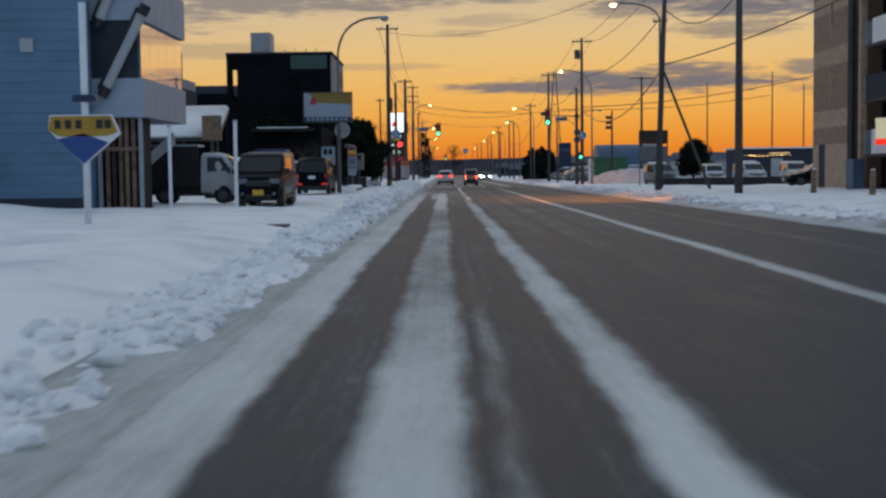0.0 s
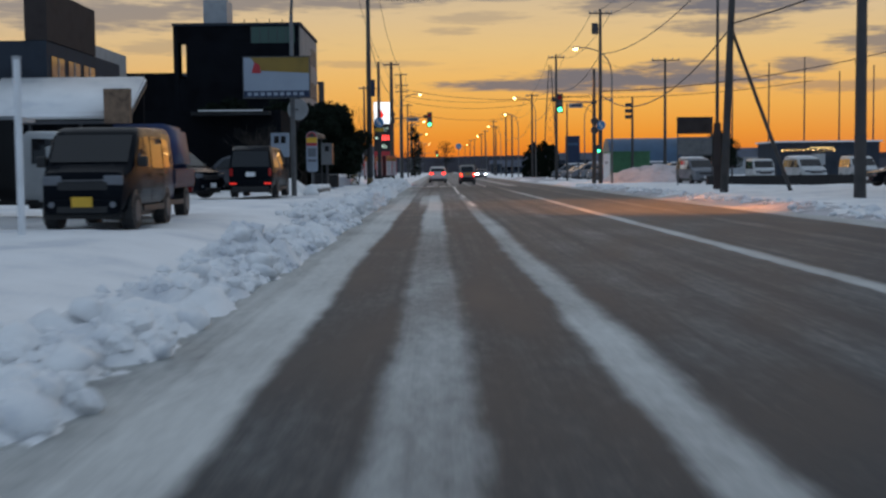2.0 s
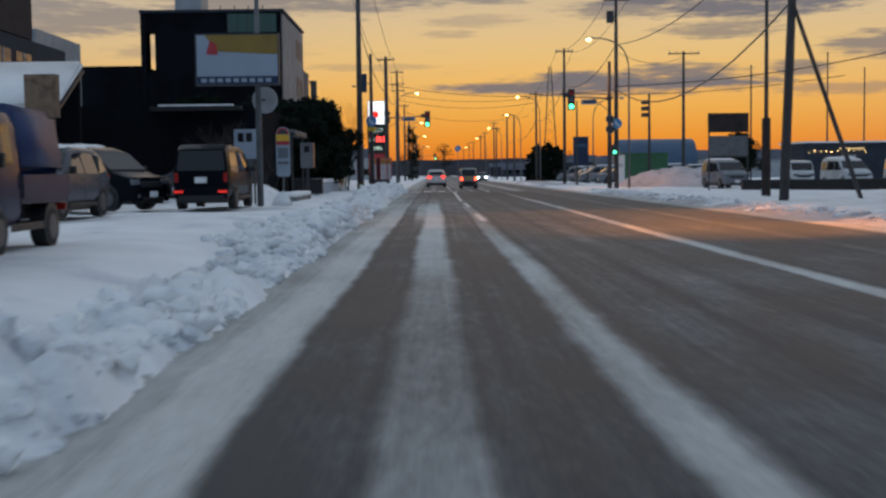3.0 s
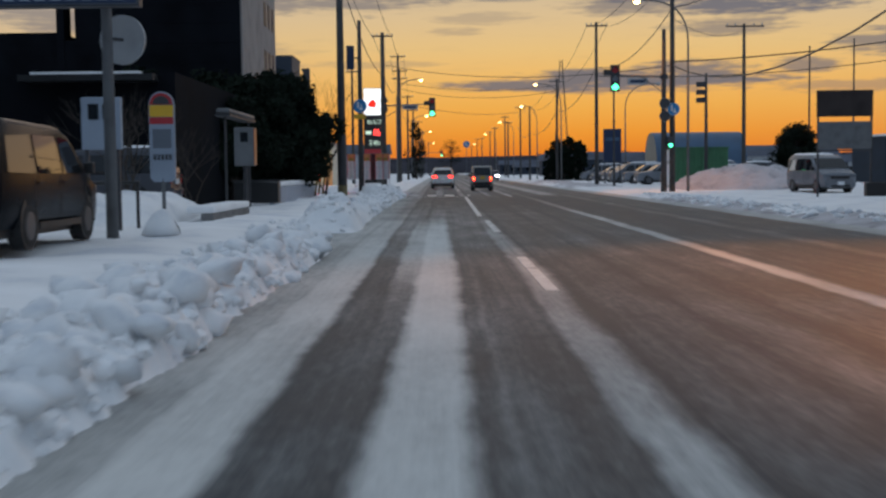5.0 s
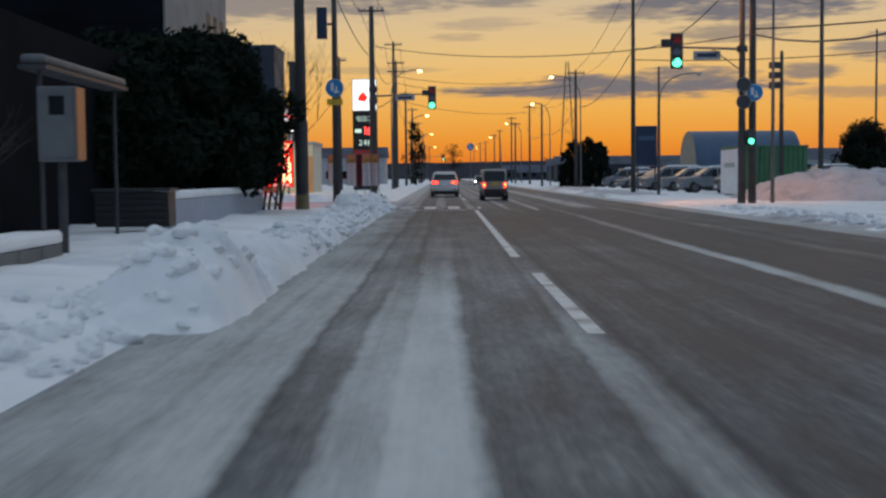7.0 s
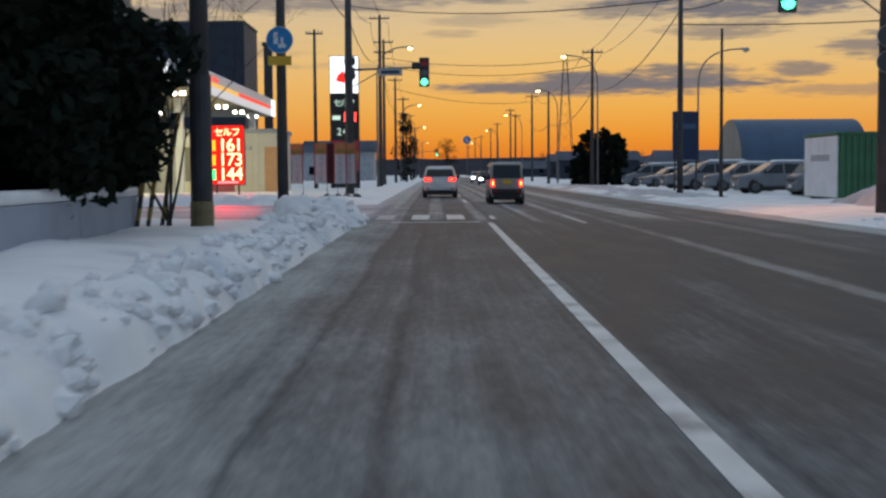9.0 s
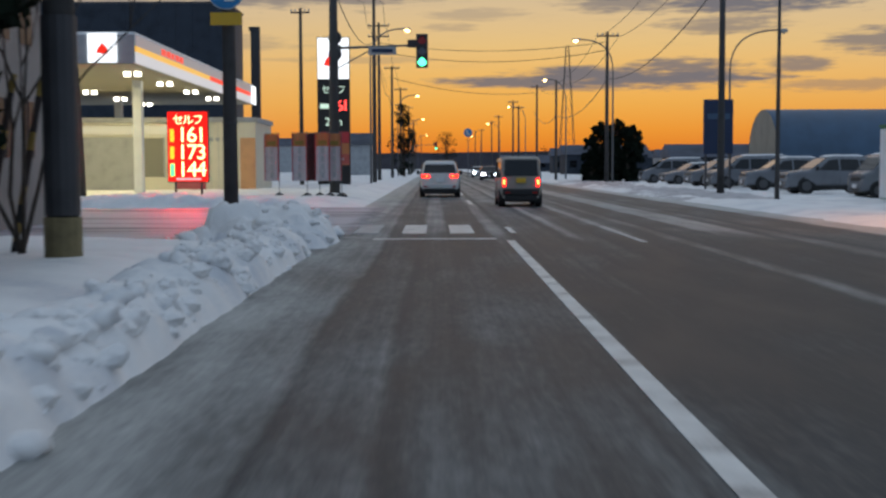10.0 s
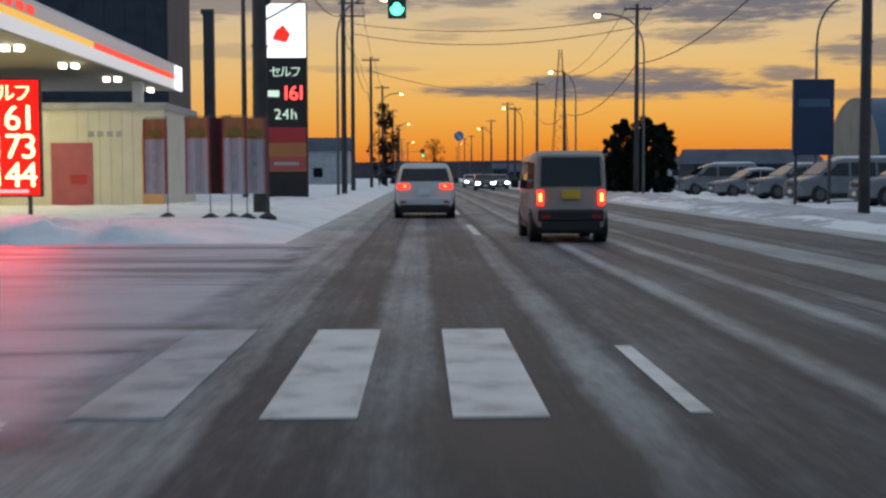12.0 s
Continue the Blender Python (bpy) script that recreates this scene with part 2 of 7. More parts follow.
    mr.interpolation_type = "SMOOTHSTEP"
    mr.inputs["From Min"].default_value, mr.inputs["From Max"].default_value = 0.06, 1.02
    l.new(v, mr.inputs["Value"])
    mask = mr.outputs[0]
    stone = n.new("ShaderNodeTexNoise")
    stone.inputs["Scale"].default_value, stone.inputs["Detail"].default_value = 60.0, 3
    l.new(geo.outputs["Position"], stone.inputs["Vector"])
    asph = n.new("ShaderNodeValToRGB")
    asph.color_ramp.elements[0].position, asph.color_ramp.elements[0].color = 0.3, (0.020, 0.028, 0.034, 1)
    asph.color_ramp.elements[1].position, asph.color_ramp.elements[1].color = 0.75, (0.044, 0.056, 0.066, 1)
    l.new(stone.outputs["Fac"], asph.inputs[0])
    mixc = n.new("ShaderNodeMix")
    mixc.data_type = "RGBA"
    l.new(mask, mixc.inputs[0])
    l.new(asph.outputs[0], mixc.inputs[6])
    mixc.inputs[7].default_value = (0.66, 0.66, 0.63, 1)
    l.new(mixc.outputs[2], p.inputs["Base Color"])
    rr = op("MULTIPLY_ADD", mask, 0.25, 0.60)
    rr = op("ADD", rr, op("MULTIPLY", patch, 0.25))
    l.new(rr, p.inputs["Roughness"])
    p.inputs["Specular IOR Level"].default_value = 0.16
    bp = n.new("ShaderNodeBump")
    bp.inputs["Strength"].default_value, bp.inputs["Distance"].default_value = 0.25, 0.015
    l.new(op("ADD", mask, op("MULTIPLY", stone.outputs["Fac"], 0.15)), bp.inputs["Height"])
    l.new(bp.outputs[0], p.inputs["Normal"])
    return m


SNOW = snow_material()
# Grey snow of the right side; the dimness of dusk is put into it.
DUSK_GREY_SNOW = surface("dusk_grey_snow", (0.50, 0.48, 0.49), rough=0.8, vary=0.14, size=0.9, bump=0.5, fine=0.06, spec=0.2, dirt=(0.28, 0.27, 0.28))
ROAD = road_material()


def street_material():
    """Packed snow of the side street, worn through in curving wheel ruts."""
    m = surface("rutted_street_snow", (0.44, 0.44, 0.48), rough=0.6, vary=0.15, size=1.0, bump=0.5, fine=0.06, spec=0.4)
    n, l = m.node_tree.nodes, m.node_tree.links
    p = n["Principled BSDF"]
    geo = n.new("ShaderNodeNewGeometry")
    mp = n.new("ShaderNodeMapping")
    mp.inputs["Rotation"].default_value = (0, 0, radians(12))
    mp.inputs["Scale"].default_value = (0.10, 0.75, 1.0)
    l.new(geo.outputs["Position"], mp.inputs["Vector"])
    t = n.new("ShaderNodeTexNoise")
    t.inputs["Scale"].default_value, t.inputs["Detail"].default_value, t.inputs["Distortion"].default_value = 1.0, 5, 0.6
    l.new(mp.outputs[0], t.inputs["Vector"])
    r = n.new("ShaderNodeMapRange")
    r.interpolation_type = "SMOOTHSTEP"
    r.inputs["From Min"].default_value, r.inputs["From Max"].default_value = 0.48, 0.64
    l.new(t.outputs["Fac"], r.inputs["Value"])
    mx = n.new("ShaderNodeMix")
    mx.data_type = "RGBA"
    old = p.inputs["Base Color"].links[0].from_socket
    l.new(r.outputs[0], mx.inputs[0])
    l.new(old, mx.inputs[6])
    mx.inputs[7].default_value = (0.16, 0.16, 0.18, 1)
    l.new(mx.outputs[2], p.inputs["Base Color"])
    # the sheet thins out towards the wheel tracks of the main road
    sep = n.new("ShaderNodeSeparateXYZ")
    l.new(geo.outputs["Position"], sep.inputs[0])
    wisp = n.new("ShaderNodeTexNoise")
    wisp.inputs["Scale"].default_value, wisp.inputs["Detail"].default_value = 0.9, 6
    l.new(geo.outputs["Position"], wisp.inputs["Vector"])
    shift = n.new("ShaderNodeMath")
    shift.operation = "MULTIPLY_ADD"
    l.new(wisp.outputs["Fac"], shift.inputs[0])
    shift.inputs[1].default_value = 1.6
    l.new(sep.outputs[0], shift.inputs[2])
    fade = n.new("ShaderNodeMapRange")
    fade.interpolation_type = "SMOOTHSTEP"
    fade.inputs["From Min"].default_value, fade.inputs["From Max"].default_value = -1.6, -0.75
    fade.inputs["To Min"].default_value, fade.inputs["To Max"].default_value = 0.0, 1.0
    l.new(shift.outputs[0], fade.inputs["Value"])
    bare = n.new("ShaderNodeBsdfTransparent")
    blend = n.new("ShaderNodeMixShader")
    l.new(fade.outputs[0], blend.inputs[0])
    l.new(p.outputs[0], blend.inputs[1])
    l.new(bare.outputs[0], blend.inputs[2])
    l.new(blend.outputs[0], n["Material Output"].inputs["Surface"])
    return m


STREET_SNOW = street_material()
PAINT = surface("worn_road_paint", (0.62, 0.62, 0.60), rough=0.6, vary=0.25, size=0.5, bump=0.2, dirt=(0.22, 0.22, 0.22))
CONCRETE = surface("weathered_concrete", (0.16, 0.155, 0.15), rough=0.85, vary=0.2, size=0.8, bump=0.3)
POLE_CONCRETE = surface("pole_concrete", (0.060, 0.058, 0.058), rough=0.8, vary=0.2, size=0.5, bump=0.2)
STEEL = surface("galvanised_steel", (0.15, 0.155, 0.16), rough=0.6, metal=0.4, vary=0.15, size=0.3, bump=0.1)
DARK_STEEL = surface("dark_steel", (0.06, 0.06, 0.065), rough=0.55, metal=0.4, vary=0.2)
WHITE_PAINT = surface("white_paint", (0.72, 0.73, 0.74), rough=0.5, vary=0.08, bump=0.08)
GREY_PAINT = surface("grey_paint", (0.36, 0.37, 0.38), rough=0.55, vary=0.12, bump=0.08)
BLUE_SIDING = surface("pale_blue_siding", (0.105, 0.19, 0.29), rough=0.65, vary=0.10, size=1.2, bump=0.15)
DARK_CLAD = surface("black_cladding", (0.009, 0.010, 0.013), rough=0.9, vary=0.25, size=1.5, bump=0.25, spec=0.05)
DARK_GREY_CLAD = surface("dark_grey_cladding", (0.034, 0.042, 0.056), rough=0.75, spec=0.15, vary=0.18, size=1.0, bump=0.2)
BROWN_CLAD = surface("brown_sheet", (0.050, 0.040, 0.038), rough=0.8, spec=0.1, vary=0.2, size=0.8, bump=0.2)
TIMBER = surface("weathered_timber", (0.20, 0.13, 0.085), rough=0.8, vary=0.3, size=0.25, bump=0.4)
BEIGE_TILE = surface("beige_brick_tile", (0.42, 0.29, 0.20), rough=0.75, vary=0.2, size=0.35, bump=0.35)
BROWN_TILE = surface("brown_brick_tile", (0.27, 0.175, 0.12), rough=0.75, vary=0.2, size=0.35, bump=0.35)
SHOP_WHITE = surface("blue_white_panel", (0.29, 0.34, 0.41), rough=0.6, vary=0.10, size=0.9, bump=0.08)
BOARD_GREY = surface("blue_grey_board_face", (0.13, 0.15, 0.18), rough=0.6, vary=0.12, bump=0.04)
FAINT_PAINT = surface("snow_worn_paint", (0.44, 0.44, 0.44), rough=0.7, vary=0.3, size=0.5, bump=0.2)
HALL_SIDE = surface("grey_hall_side_cladding", (0.055, 0.058, 0.068), rough=0.7, vary=0.1, size=1.5, bump=0.05)
CREAM = surface("cream_wall_panel", (0.66, 0.62, 0.50), rough=0.55, vary=0.06, size=1.0, bump=0.06)
GREEN_PAINT = surface("green_container_paint", (0.05, 0.16, 0.075), rough=0.55, vary=0.15, bump=0.1)
BLUE_ROOF = surface("blue_sheet_roof", (0.05, 0.10, 0.17), rough=0.5, vary=0.15, size=1.5, bump=0.15)
BLUE_SIGN = surface("blue_sign_face", (0.010, 0.025, 0.07), rough=0.45, vary=0.08, bump=0.03)
ROUND_BLUE = surface("round_blue_sign_face", (0.02, 0.22, 0.50), rough=0.4, vary=0.06, bump=0.03)
# Darker yellow; on the wide sign board it paints in the shade.
DIMMED_YELLOW = surface("dimmed_yellow_sign_face", (0.24, 0.155, 0.03), rough=0.7, vary=0.12, bump=0.03)
YELLOW = surface("yellow_sign_face", (0.70, 0.42, 0.03), rough=0.45, vary=0.08, bump=0.03)
RED_SIGN = surface("red_sign_face", (0.42, 0.03, 0.04), rough=0.45, vary=0.08, bump=0.03)
ORANGE = surface("orange_sign_face", (0.46, 0.17, 0.06), rough=0.45, vary=0.06, bump=0.03)
BLACK = surface("black_plastic", (0.012, 0.012, 0.013), rough=0.5, vary=0.2, bump=0.08)
RUBBER = surface("tyre_rubber", (0.014, 0.014, 0.014), rough=0.85, vary=0.3, size=0.1, bump=0.3, dirt=(0.022, 0.022, 0.024))
RIM = surface("alloy_rim", (0.10, 0.10, 0.105), rough=0.5, metal=0.5, vary=0.15)
GLASS = glass("tinted_glass", (0.010, 0.011, 0.013))
MIRROR_GLASS = glass("bronze_mirror_glazing", (0.60, 0.57, 0.52), 0.015)
MIRROR_GLASS.node_tree.nodes["Principled BSDF"].inputs["Metallic"].default_value = 0.9
BARK = surface("dark_bark", (0.045, 0.035, 0.028), rough=0.9, vary=0.3, size=0.1, bump=0.6)
LEAF = surface("dark_evergreen_leaf", (0.009, 0.014, 0.009), rough=0.85, vary=0.35, size=0.5, bump=0.0, spec=0.08)
HILL = surface("far_wooded_hill", (0.05, 0.045, 0.055), rough=0.95, vary=0.25, size=25.0, bump=0.0, fine=4.0)
LAMP_ON = glow("sodium_lamp_glass", (1.0, 0.58, 0.20), 14.0)
LAMP_OFF = surface("lamp_glass_unlit", (0.35, 0.33, 0.28), rough=0.3, vary=0.1, bump=0.0)
RED_ON = glow("red_lamp_lit", (1.0, 0.012, 0.004), 7.0)
RED_CORE = glow("red_lamp_filament", (1.0, 0.20, 0.04), 12.0)
RED_DIM = glow("self_glowing_red_reflector", (0.8, 0.03, 0.02), 0.7)
GREEN_ON = glow("green_signal_lit", (0.08, 1.0, 0.45), 4.0)
GREEN_DIM = glow("green_price_strip", (0.08, 0.9, 0.25), 2.2)
HEAD_ON = glow("headlight_lit", (0.85, 0.92, 1.0), 60.0)
LENS = surface("clear_lamp_lens", (0.14, 0.15, 0.17), rough=0.12, vary=0.1, bump=0.0)
RED_LENS = surface("red_lamp_lens", (0.35, 0.015, 0.012), rough=0.15, vary=0.1, bump=0.0)
SIGN_WHITE = glow("lit_white_sign", (0.92, 0.96, 1.0), 1.35)
SIGN_RED = glow("lit_red_board", (1.0, 0.012, 0.006), 1.3)
DIGITS = glow("lit_warm_digits", (1.0, 0.78, 0.36), 3.0)
DIGITS_RED = glow("lit_red_digits", (1.0, 0.06, 0.05), 4.0)
DIGITS_PALE = glow("lit_pale_letters", (0.72, 0.95, 0.78), 0.9)
YELLOW_ON = glow("lit_yellow_strip", (1.0, 0.50, 0.03), 1.6)
TUBE_WHITE = glow("canopy_lamp_lit", (1.0, 0.95, 0.80), 9.0)
FASCIA_WHITE = glow("lit_canopy_fascia_white", (0.92, 0.94, 1.0), 0.52)
FASCIA_PALE = glow("dim_canopy_fascia_top", (0.80, 0.78, 0.86), 0.22)
FASCIA_RED = glow("lit_canopy_fascia_red", (1.0, 0.03, 0.012), 0.95)
FASCIA_YELLOW = glow("lit_canopy_fascia_yellow", (1.0, 0.55, 0.08), 0.80)
SIGN_CREAM = glow("lit_cream_band", (0.95, 0.88, 0.62), 0.45)
WARM_ON = glow("warm_shop_light", (1.0, 0.72, 0.30), 1.3)


def car_paint(name, colour, metal=0.3):
    m = surface(name, colour, rough=0.24, metal=metal * 0.3, vary=0.10, size=0.9, bump=0.02, coat=0.0, spec=0.15)
    m.node_tree.nodes["Principled BSDF"].inputs["IOR"].default_value = 1.3
    return m


PAINT_BLACK = car_paint("black_car_paint", (0.0045, 0.006, 0.009))
PAINT_NAVY = car_paint("deep_blue_car_paint", (0.012, 0.025, 0.07))
PAINT_WHITE = car_paint("white_car_paint", (0.54, 0.55, 0.55), 0.0)
# Warm white lowered so the van's shaded tail is in the paint.
PAINT_DIM_WHITE = car_paint("shade_dimmed_white_car_paint", (0.34, 0.32, 0.29), 0.0)
PAINT_SILVER = car_paint("silver_car_paint", (0.20, 0.21, 0.23), 0.5)
PAINT_GREY = car_paint("grey_car_paint", (0.10, 0.105, 0.12), 0.4)
PAINT_VIOLET = car_paint("greyish_violet_car_paint", (0.06, 0.055, 0.085), 0.3)

# ---- mesh tools ----


def hexa(bm, low, high):
    a = [bm.verts.new(p) for p in low]
    b = [bm.verts.new(p) for p in high]
    k = len(a)
    bm.faces.new(a[::-1])
    bm.faces.new(b)
    for i in range(k):
        bm.faces.new((a[i], a[(i + 1) % k], b[(i + 1) % k], b[i]))


def box(bm, x0, x1, y0, y1, z0, z1):
    hexa(bm, [(x0, y0, z0), (x1, y0, z0), (x1, y1, z0), (x0, y1, z0)], [(x0, y0, z1), (x1, y0, z1), (x1, y1, z1), (x0, y1, z1)])


def boxes(*dims, bevel=0.0):
    bm = bmesh.new()
    for d in dims:
        box(bm, *d)
    if bevel:
        bmesh.ops.bevel(bm, geom=bm.edges[:], offset=bevel, segments=2, affect="EDGES", profile=0.6)
    return bm


def tube(bm, pts, radii, n=8):
    pts = [Vector(p) for p in pts]
    if isinstance(radii, (int, float)):
        radii = [radii] * len(pts)
    rings = []
    for i, p in enumerate(pts):
        d = (pts[min(i + 1, len(pts) - 1)] - pts[max(i - 1, 0)]).normalized()
        side = d.orthogonal() if abs(d.z) < 0.95 else d.cross(Vector((0, 1, 0)))
        side.normalize()
        up = d.cross(side)
        rings.append([bm.verts.new(p + radii[i] * (math.cos(a) * side + math.sin(a) * up)) for a in [2 * math.pi * k / n for k in range(n)]])
    for i, (a, b) in enumerate(zip(rings, rings[1:])):
        best = min(range(n), key=lambda s: sum((a[k].co - b[(k + s) % n].co).length for k in range(0, n, 2)))
        b = b[best:] + b[:best]
        rings[i + 1] = b
        for k in range(n):
            bm.faces.new((a[k], a[(k + 1) % n], b[(k + 1) % n], b[k]))
    bm.faces.new(rings[0][::-1])
    bm.faces.new(rings[-1])
    return bm


def tubes(*paths, n=8):
    bm = bmesh.new()
    for pts, r in paths:
        tube(bm, pts, r, n)
    return bm


def disc(bm, centre, normal, radius, thick, n=24):
    c, d = Vector(centre), Vector(normal).normalized()
    tube(bm, [c - d * thick / 2, c + d * thick / 2], radius, n)
    return bm


def mesh_of(name, bm, material, smooth=False):
    me = bpy.data.meshes.new(name)
    bmesh.ops.recalc_face_normals(bm, faces=bm.faces[:])
    bm.to_mesh(me)
    bm.free()
    me.materials.append(material)
    if smooth:
        for f in me.polygons:
            f.use_smooth = True
    return me


def part(name, bm, material, parent, label="", smooth=False):
    ob = new(name, mesh_of(name, bm, material, smooth))
    ob.parent = parent
    if label:
        tagged(ob, label)
    return ob


def thing(name, x, y, z, label, category, group="", rz=0.0, kind=""):
    e = new(name)
    e.empty_display_size = 0.3
    e.matrix_world = pose(x, y, z, 0, 0, rz)
    return tagged(e, label, category, group, kind)


def solo(name, bm, material, label, category, group="", kind="", smooth=False):
    return tagged(new(name, mesh_of(name, bm, material, smooth)), label, category, group, kind)


def words(text, size, parent, place, material, name="lettering", label="", turn=(90, 0, 0), depth=0.01, align="CENTER", width=None):
    """Raised lettering as a mesh."""
    cu = bpy.data.curves.new(name, "FONT")
    cu.body, cu.size, cu.align_x, cu.align_y, cu.extrude = text, size, align, "CENTER", depth
    tmp = new("tmp_text", cu)
    bpy.context.view_layer.update()
    me = bpy.data.meshes.new_from_object(tmp.evaluated_get(bpy.context.evaluated_depsgraph_get()))
    bpy.data.objects.remove(tmp)
    bpy.data.curves.remove(cu)
    me.name = name
    me.materials.clear()
    me.materials.append(material)
    ob = new(name, me)
    ob.parent = parent
    ob.matrix_basis = pose(*place, *turn)
    if width and len(me.vertices):
        xs = [v.co.x for v in me.vertices]
        k = width / max(0.01, max(xs) - min(xs))
        for v in me.vertices:
            v.co.x *= k
    if label:
        tagged(ob, label)
    return ob


def smooth_step(a, b, x):
    t = min(1.0, max(0.0, (x - a) / (b - a)))
    return t * t * (3 - 2 * t)

# ---- ground, road, snow ----
ROAD_L, ROAD_R = -2.6, 9.8
STREET = (109.0, 128.5)                     # side street on the left, along y


def wobble(x, y, s, seed=0.0):
    return noise.noise(Vector((x * s, y * s, seed)))


def land(x, y):
    """Height of the snow-covered ground."""
    if x < 0:
        side = smooth_step(-2.05, -4.6, x)
        level = 0.31 - 0.05 * smooth_step(44, 56, y)
        if STREET[0] - 3 < y < STREET[1] + 3:
            level = 0.26 - 0.30 * smooth_step(STREET[0] - 3, STREET[0], y) * smooth_step(STREET[1] + 3, STREET[1], y)
        level += 0.55 * smooth_step(-11.0, -13.5, x) * smooth_step(40, 30, y)
    else:
        side = smooth_step(8.9, 10.6, x)
        level = 0.13
    bumps = 0.08 * wobble(x, y, 0.35) + 0.05 * wobble(x, y, 1.1, 5.0) + 0.025 * wobble(x, y, 3.2, 9.0)
    return -0.05 + side * (level + 0.05 + bumps * (1.0 if level > 0.05 else 0.3))


def grid_mesh(name, xs, ys, fn, material, smooth=True):
    verts = [(x, y, fn(x, y)) for y in ys for x in xs]
    w = len(xs)
    faces = [(j * w + i, j * w + i + 1, (j + 1) * w + i + 1, (j + 1) * w + i) for j in range(len(ys) - 1) for i in range(w - 1)]
    me = bpy.data.meshes.new(name)
    me.from_pydata(verts, [], faces)
    me.materials.append(material)
    if smooth:
        me.polygons.foreach_set("use_smooth", [True] * len(me.polygons))
    return me


def spread(*spans):
    out = []
    for a, b, step in spans:
        out += list(np.arange(a, b - 1e-6, step))
    return [float(v) for v in out] + [float(spans[-1][1])]


gx = spread((-2500, -60, 305), (-60, -14, 2.0), (-14, -2, 0.3), (-2, 9, 1.0), (9, 14, 0.35), (14, 60, 2.0), (60, 2500, 305))
gy = spread((-300, -20, 40), (-20, 0, 1.0), (0, 132, 0.45), (132, 260, 2.0), (260, 500, 20), (500, 3500, 250))
tagged(new("ground", grid_mesh("ground", gx, gy, land, SNOW)), "snow-covered flat ground beside the road", "ground", kind="structure")

ry = spread((-40, 240, 8.0), (240, 1500, 60))
tagged(new("road", grid_mesh("road", [ROAD_L, -1.0, 1.15, 4.0, 6.6, ROAD_R], ry, lambda x, y: 0.0, ROAD)),
       "asphalt road with blown snow and bare wheel tracks", "road", kind="structure")
def side_street():
    """Packed snow sheet of the side street, its edge on the main road ragged."""
    ys = spread((STREET[0] + 0.5, STREET[1] - 0.5, 0.25))
    xs = [-60, -40, -25, -16, -12, -9, -7, -5.5, -4.5, -3.8, -3.2]
    verts, faces = [], []
    for y in ys:
        edge = -1.15 + 0.10 * wobble(y, 9.0, 1.3)
        edge -= 0.6 * smooth_step(STREET[0] + 3, STREET[0] + 0.5, y) + 0.6 * smooth_step(STREET[1] - 3, STREET[1] - 0.5, y)
        row = xs + [edge - 0.25, edge]
        verts += [(x, y, 0.010 + 0.004 * wobble(x, y, 0.5) if x < edge - 0.3 else 0.007 if x < edge else 0.0012) for x in row]
    w = len(xs) + 2
    faces = [(j * w + i, j * w + i + 1, (j + 1) * w + i + 1, (j + 1) * w + i) for j in range(len(ys) - 1) for i in range(w - 1)]
    me = bpy.data.meshes.new("side_street")
    me.from_pydata(verts, [], faces)
    me.materials.append(STREET_SNOW)
    me.polygons.foreach_set("use_smooth", [True] * len(me.polygons))
    return tagged(new("side_street", me), "side street packed with rutted snow", "road", kind="structure")


side_street()

crossing = thing("crosswalk", 0, 113.4, 0.0, "white zebra crossing stripes on wet asphalt", "crosswalk", kind="structure")
for x0 in (-1.86, -0.87, 0.12):
    part("stripe", boxes((x0, x0 + 0.5, -1.8, 1.8, 0.002, 0.013 if x0 < -1.5 else 0.009)), FAINT_PAINT if x0 < -1.5 else PAINT, crossing)
marks = thing("lane_marking", 1.14, 80, 0.0, "worn white lane line partly under snow", "road marking", kind="structure")
for a, b in ((58.6, 64.0), (71.9, 78.2), (131, 136.5), (145, 150.5), (159, 164.5), (173, 178.5)):
    part("dash", boxes((-0.075, 0.075, a - 80, b - 80, 0.002, 0.007)), PAINT, marks)
b = bmesh.new()
hexa(b, [(-0.16, 1.5, 0.002), (-0.01, 1.5, 0.002), (0.13, 29.2, 0.002), (-0.02, 29.2, 0.002)], [(-0.16, 1.5, 0.007), (-0.01, 1.5, 0.007), (0.13, 29.2, 0.007), (-0.02, 29.2, 0.007)])
part("solid_line", b, PAINT, marks)
part("dash", boxes((0.22, 0.34, 31.7, 34.2, 0.002, 0.007)), PAINT, marks)
part("dash", boxes((2.36, 2.48, 28.6, 34.4, 0.002, 0.006)), FAINT_PAINT, marks)
stop = thing("stop_line", 0, 109.75, 0.0, "thin white stop line across the lane", "road marking", kind="structure")
part("stripe", boxes((-1.35, 0.95, -0.15, 0.15, 0.002, 0.008)), PAINT, stop)


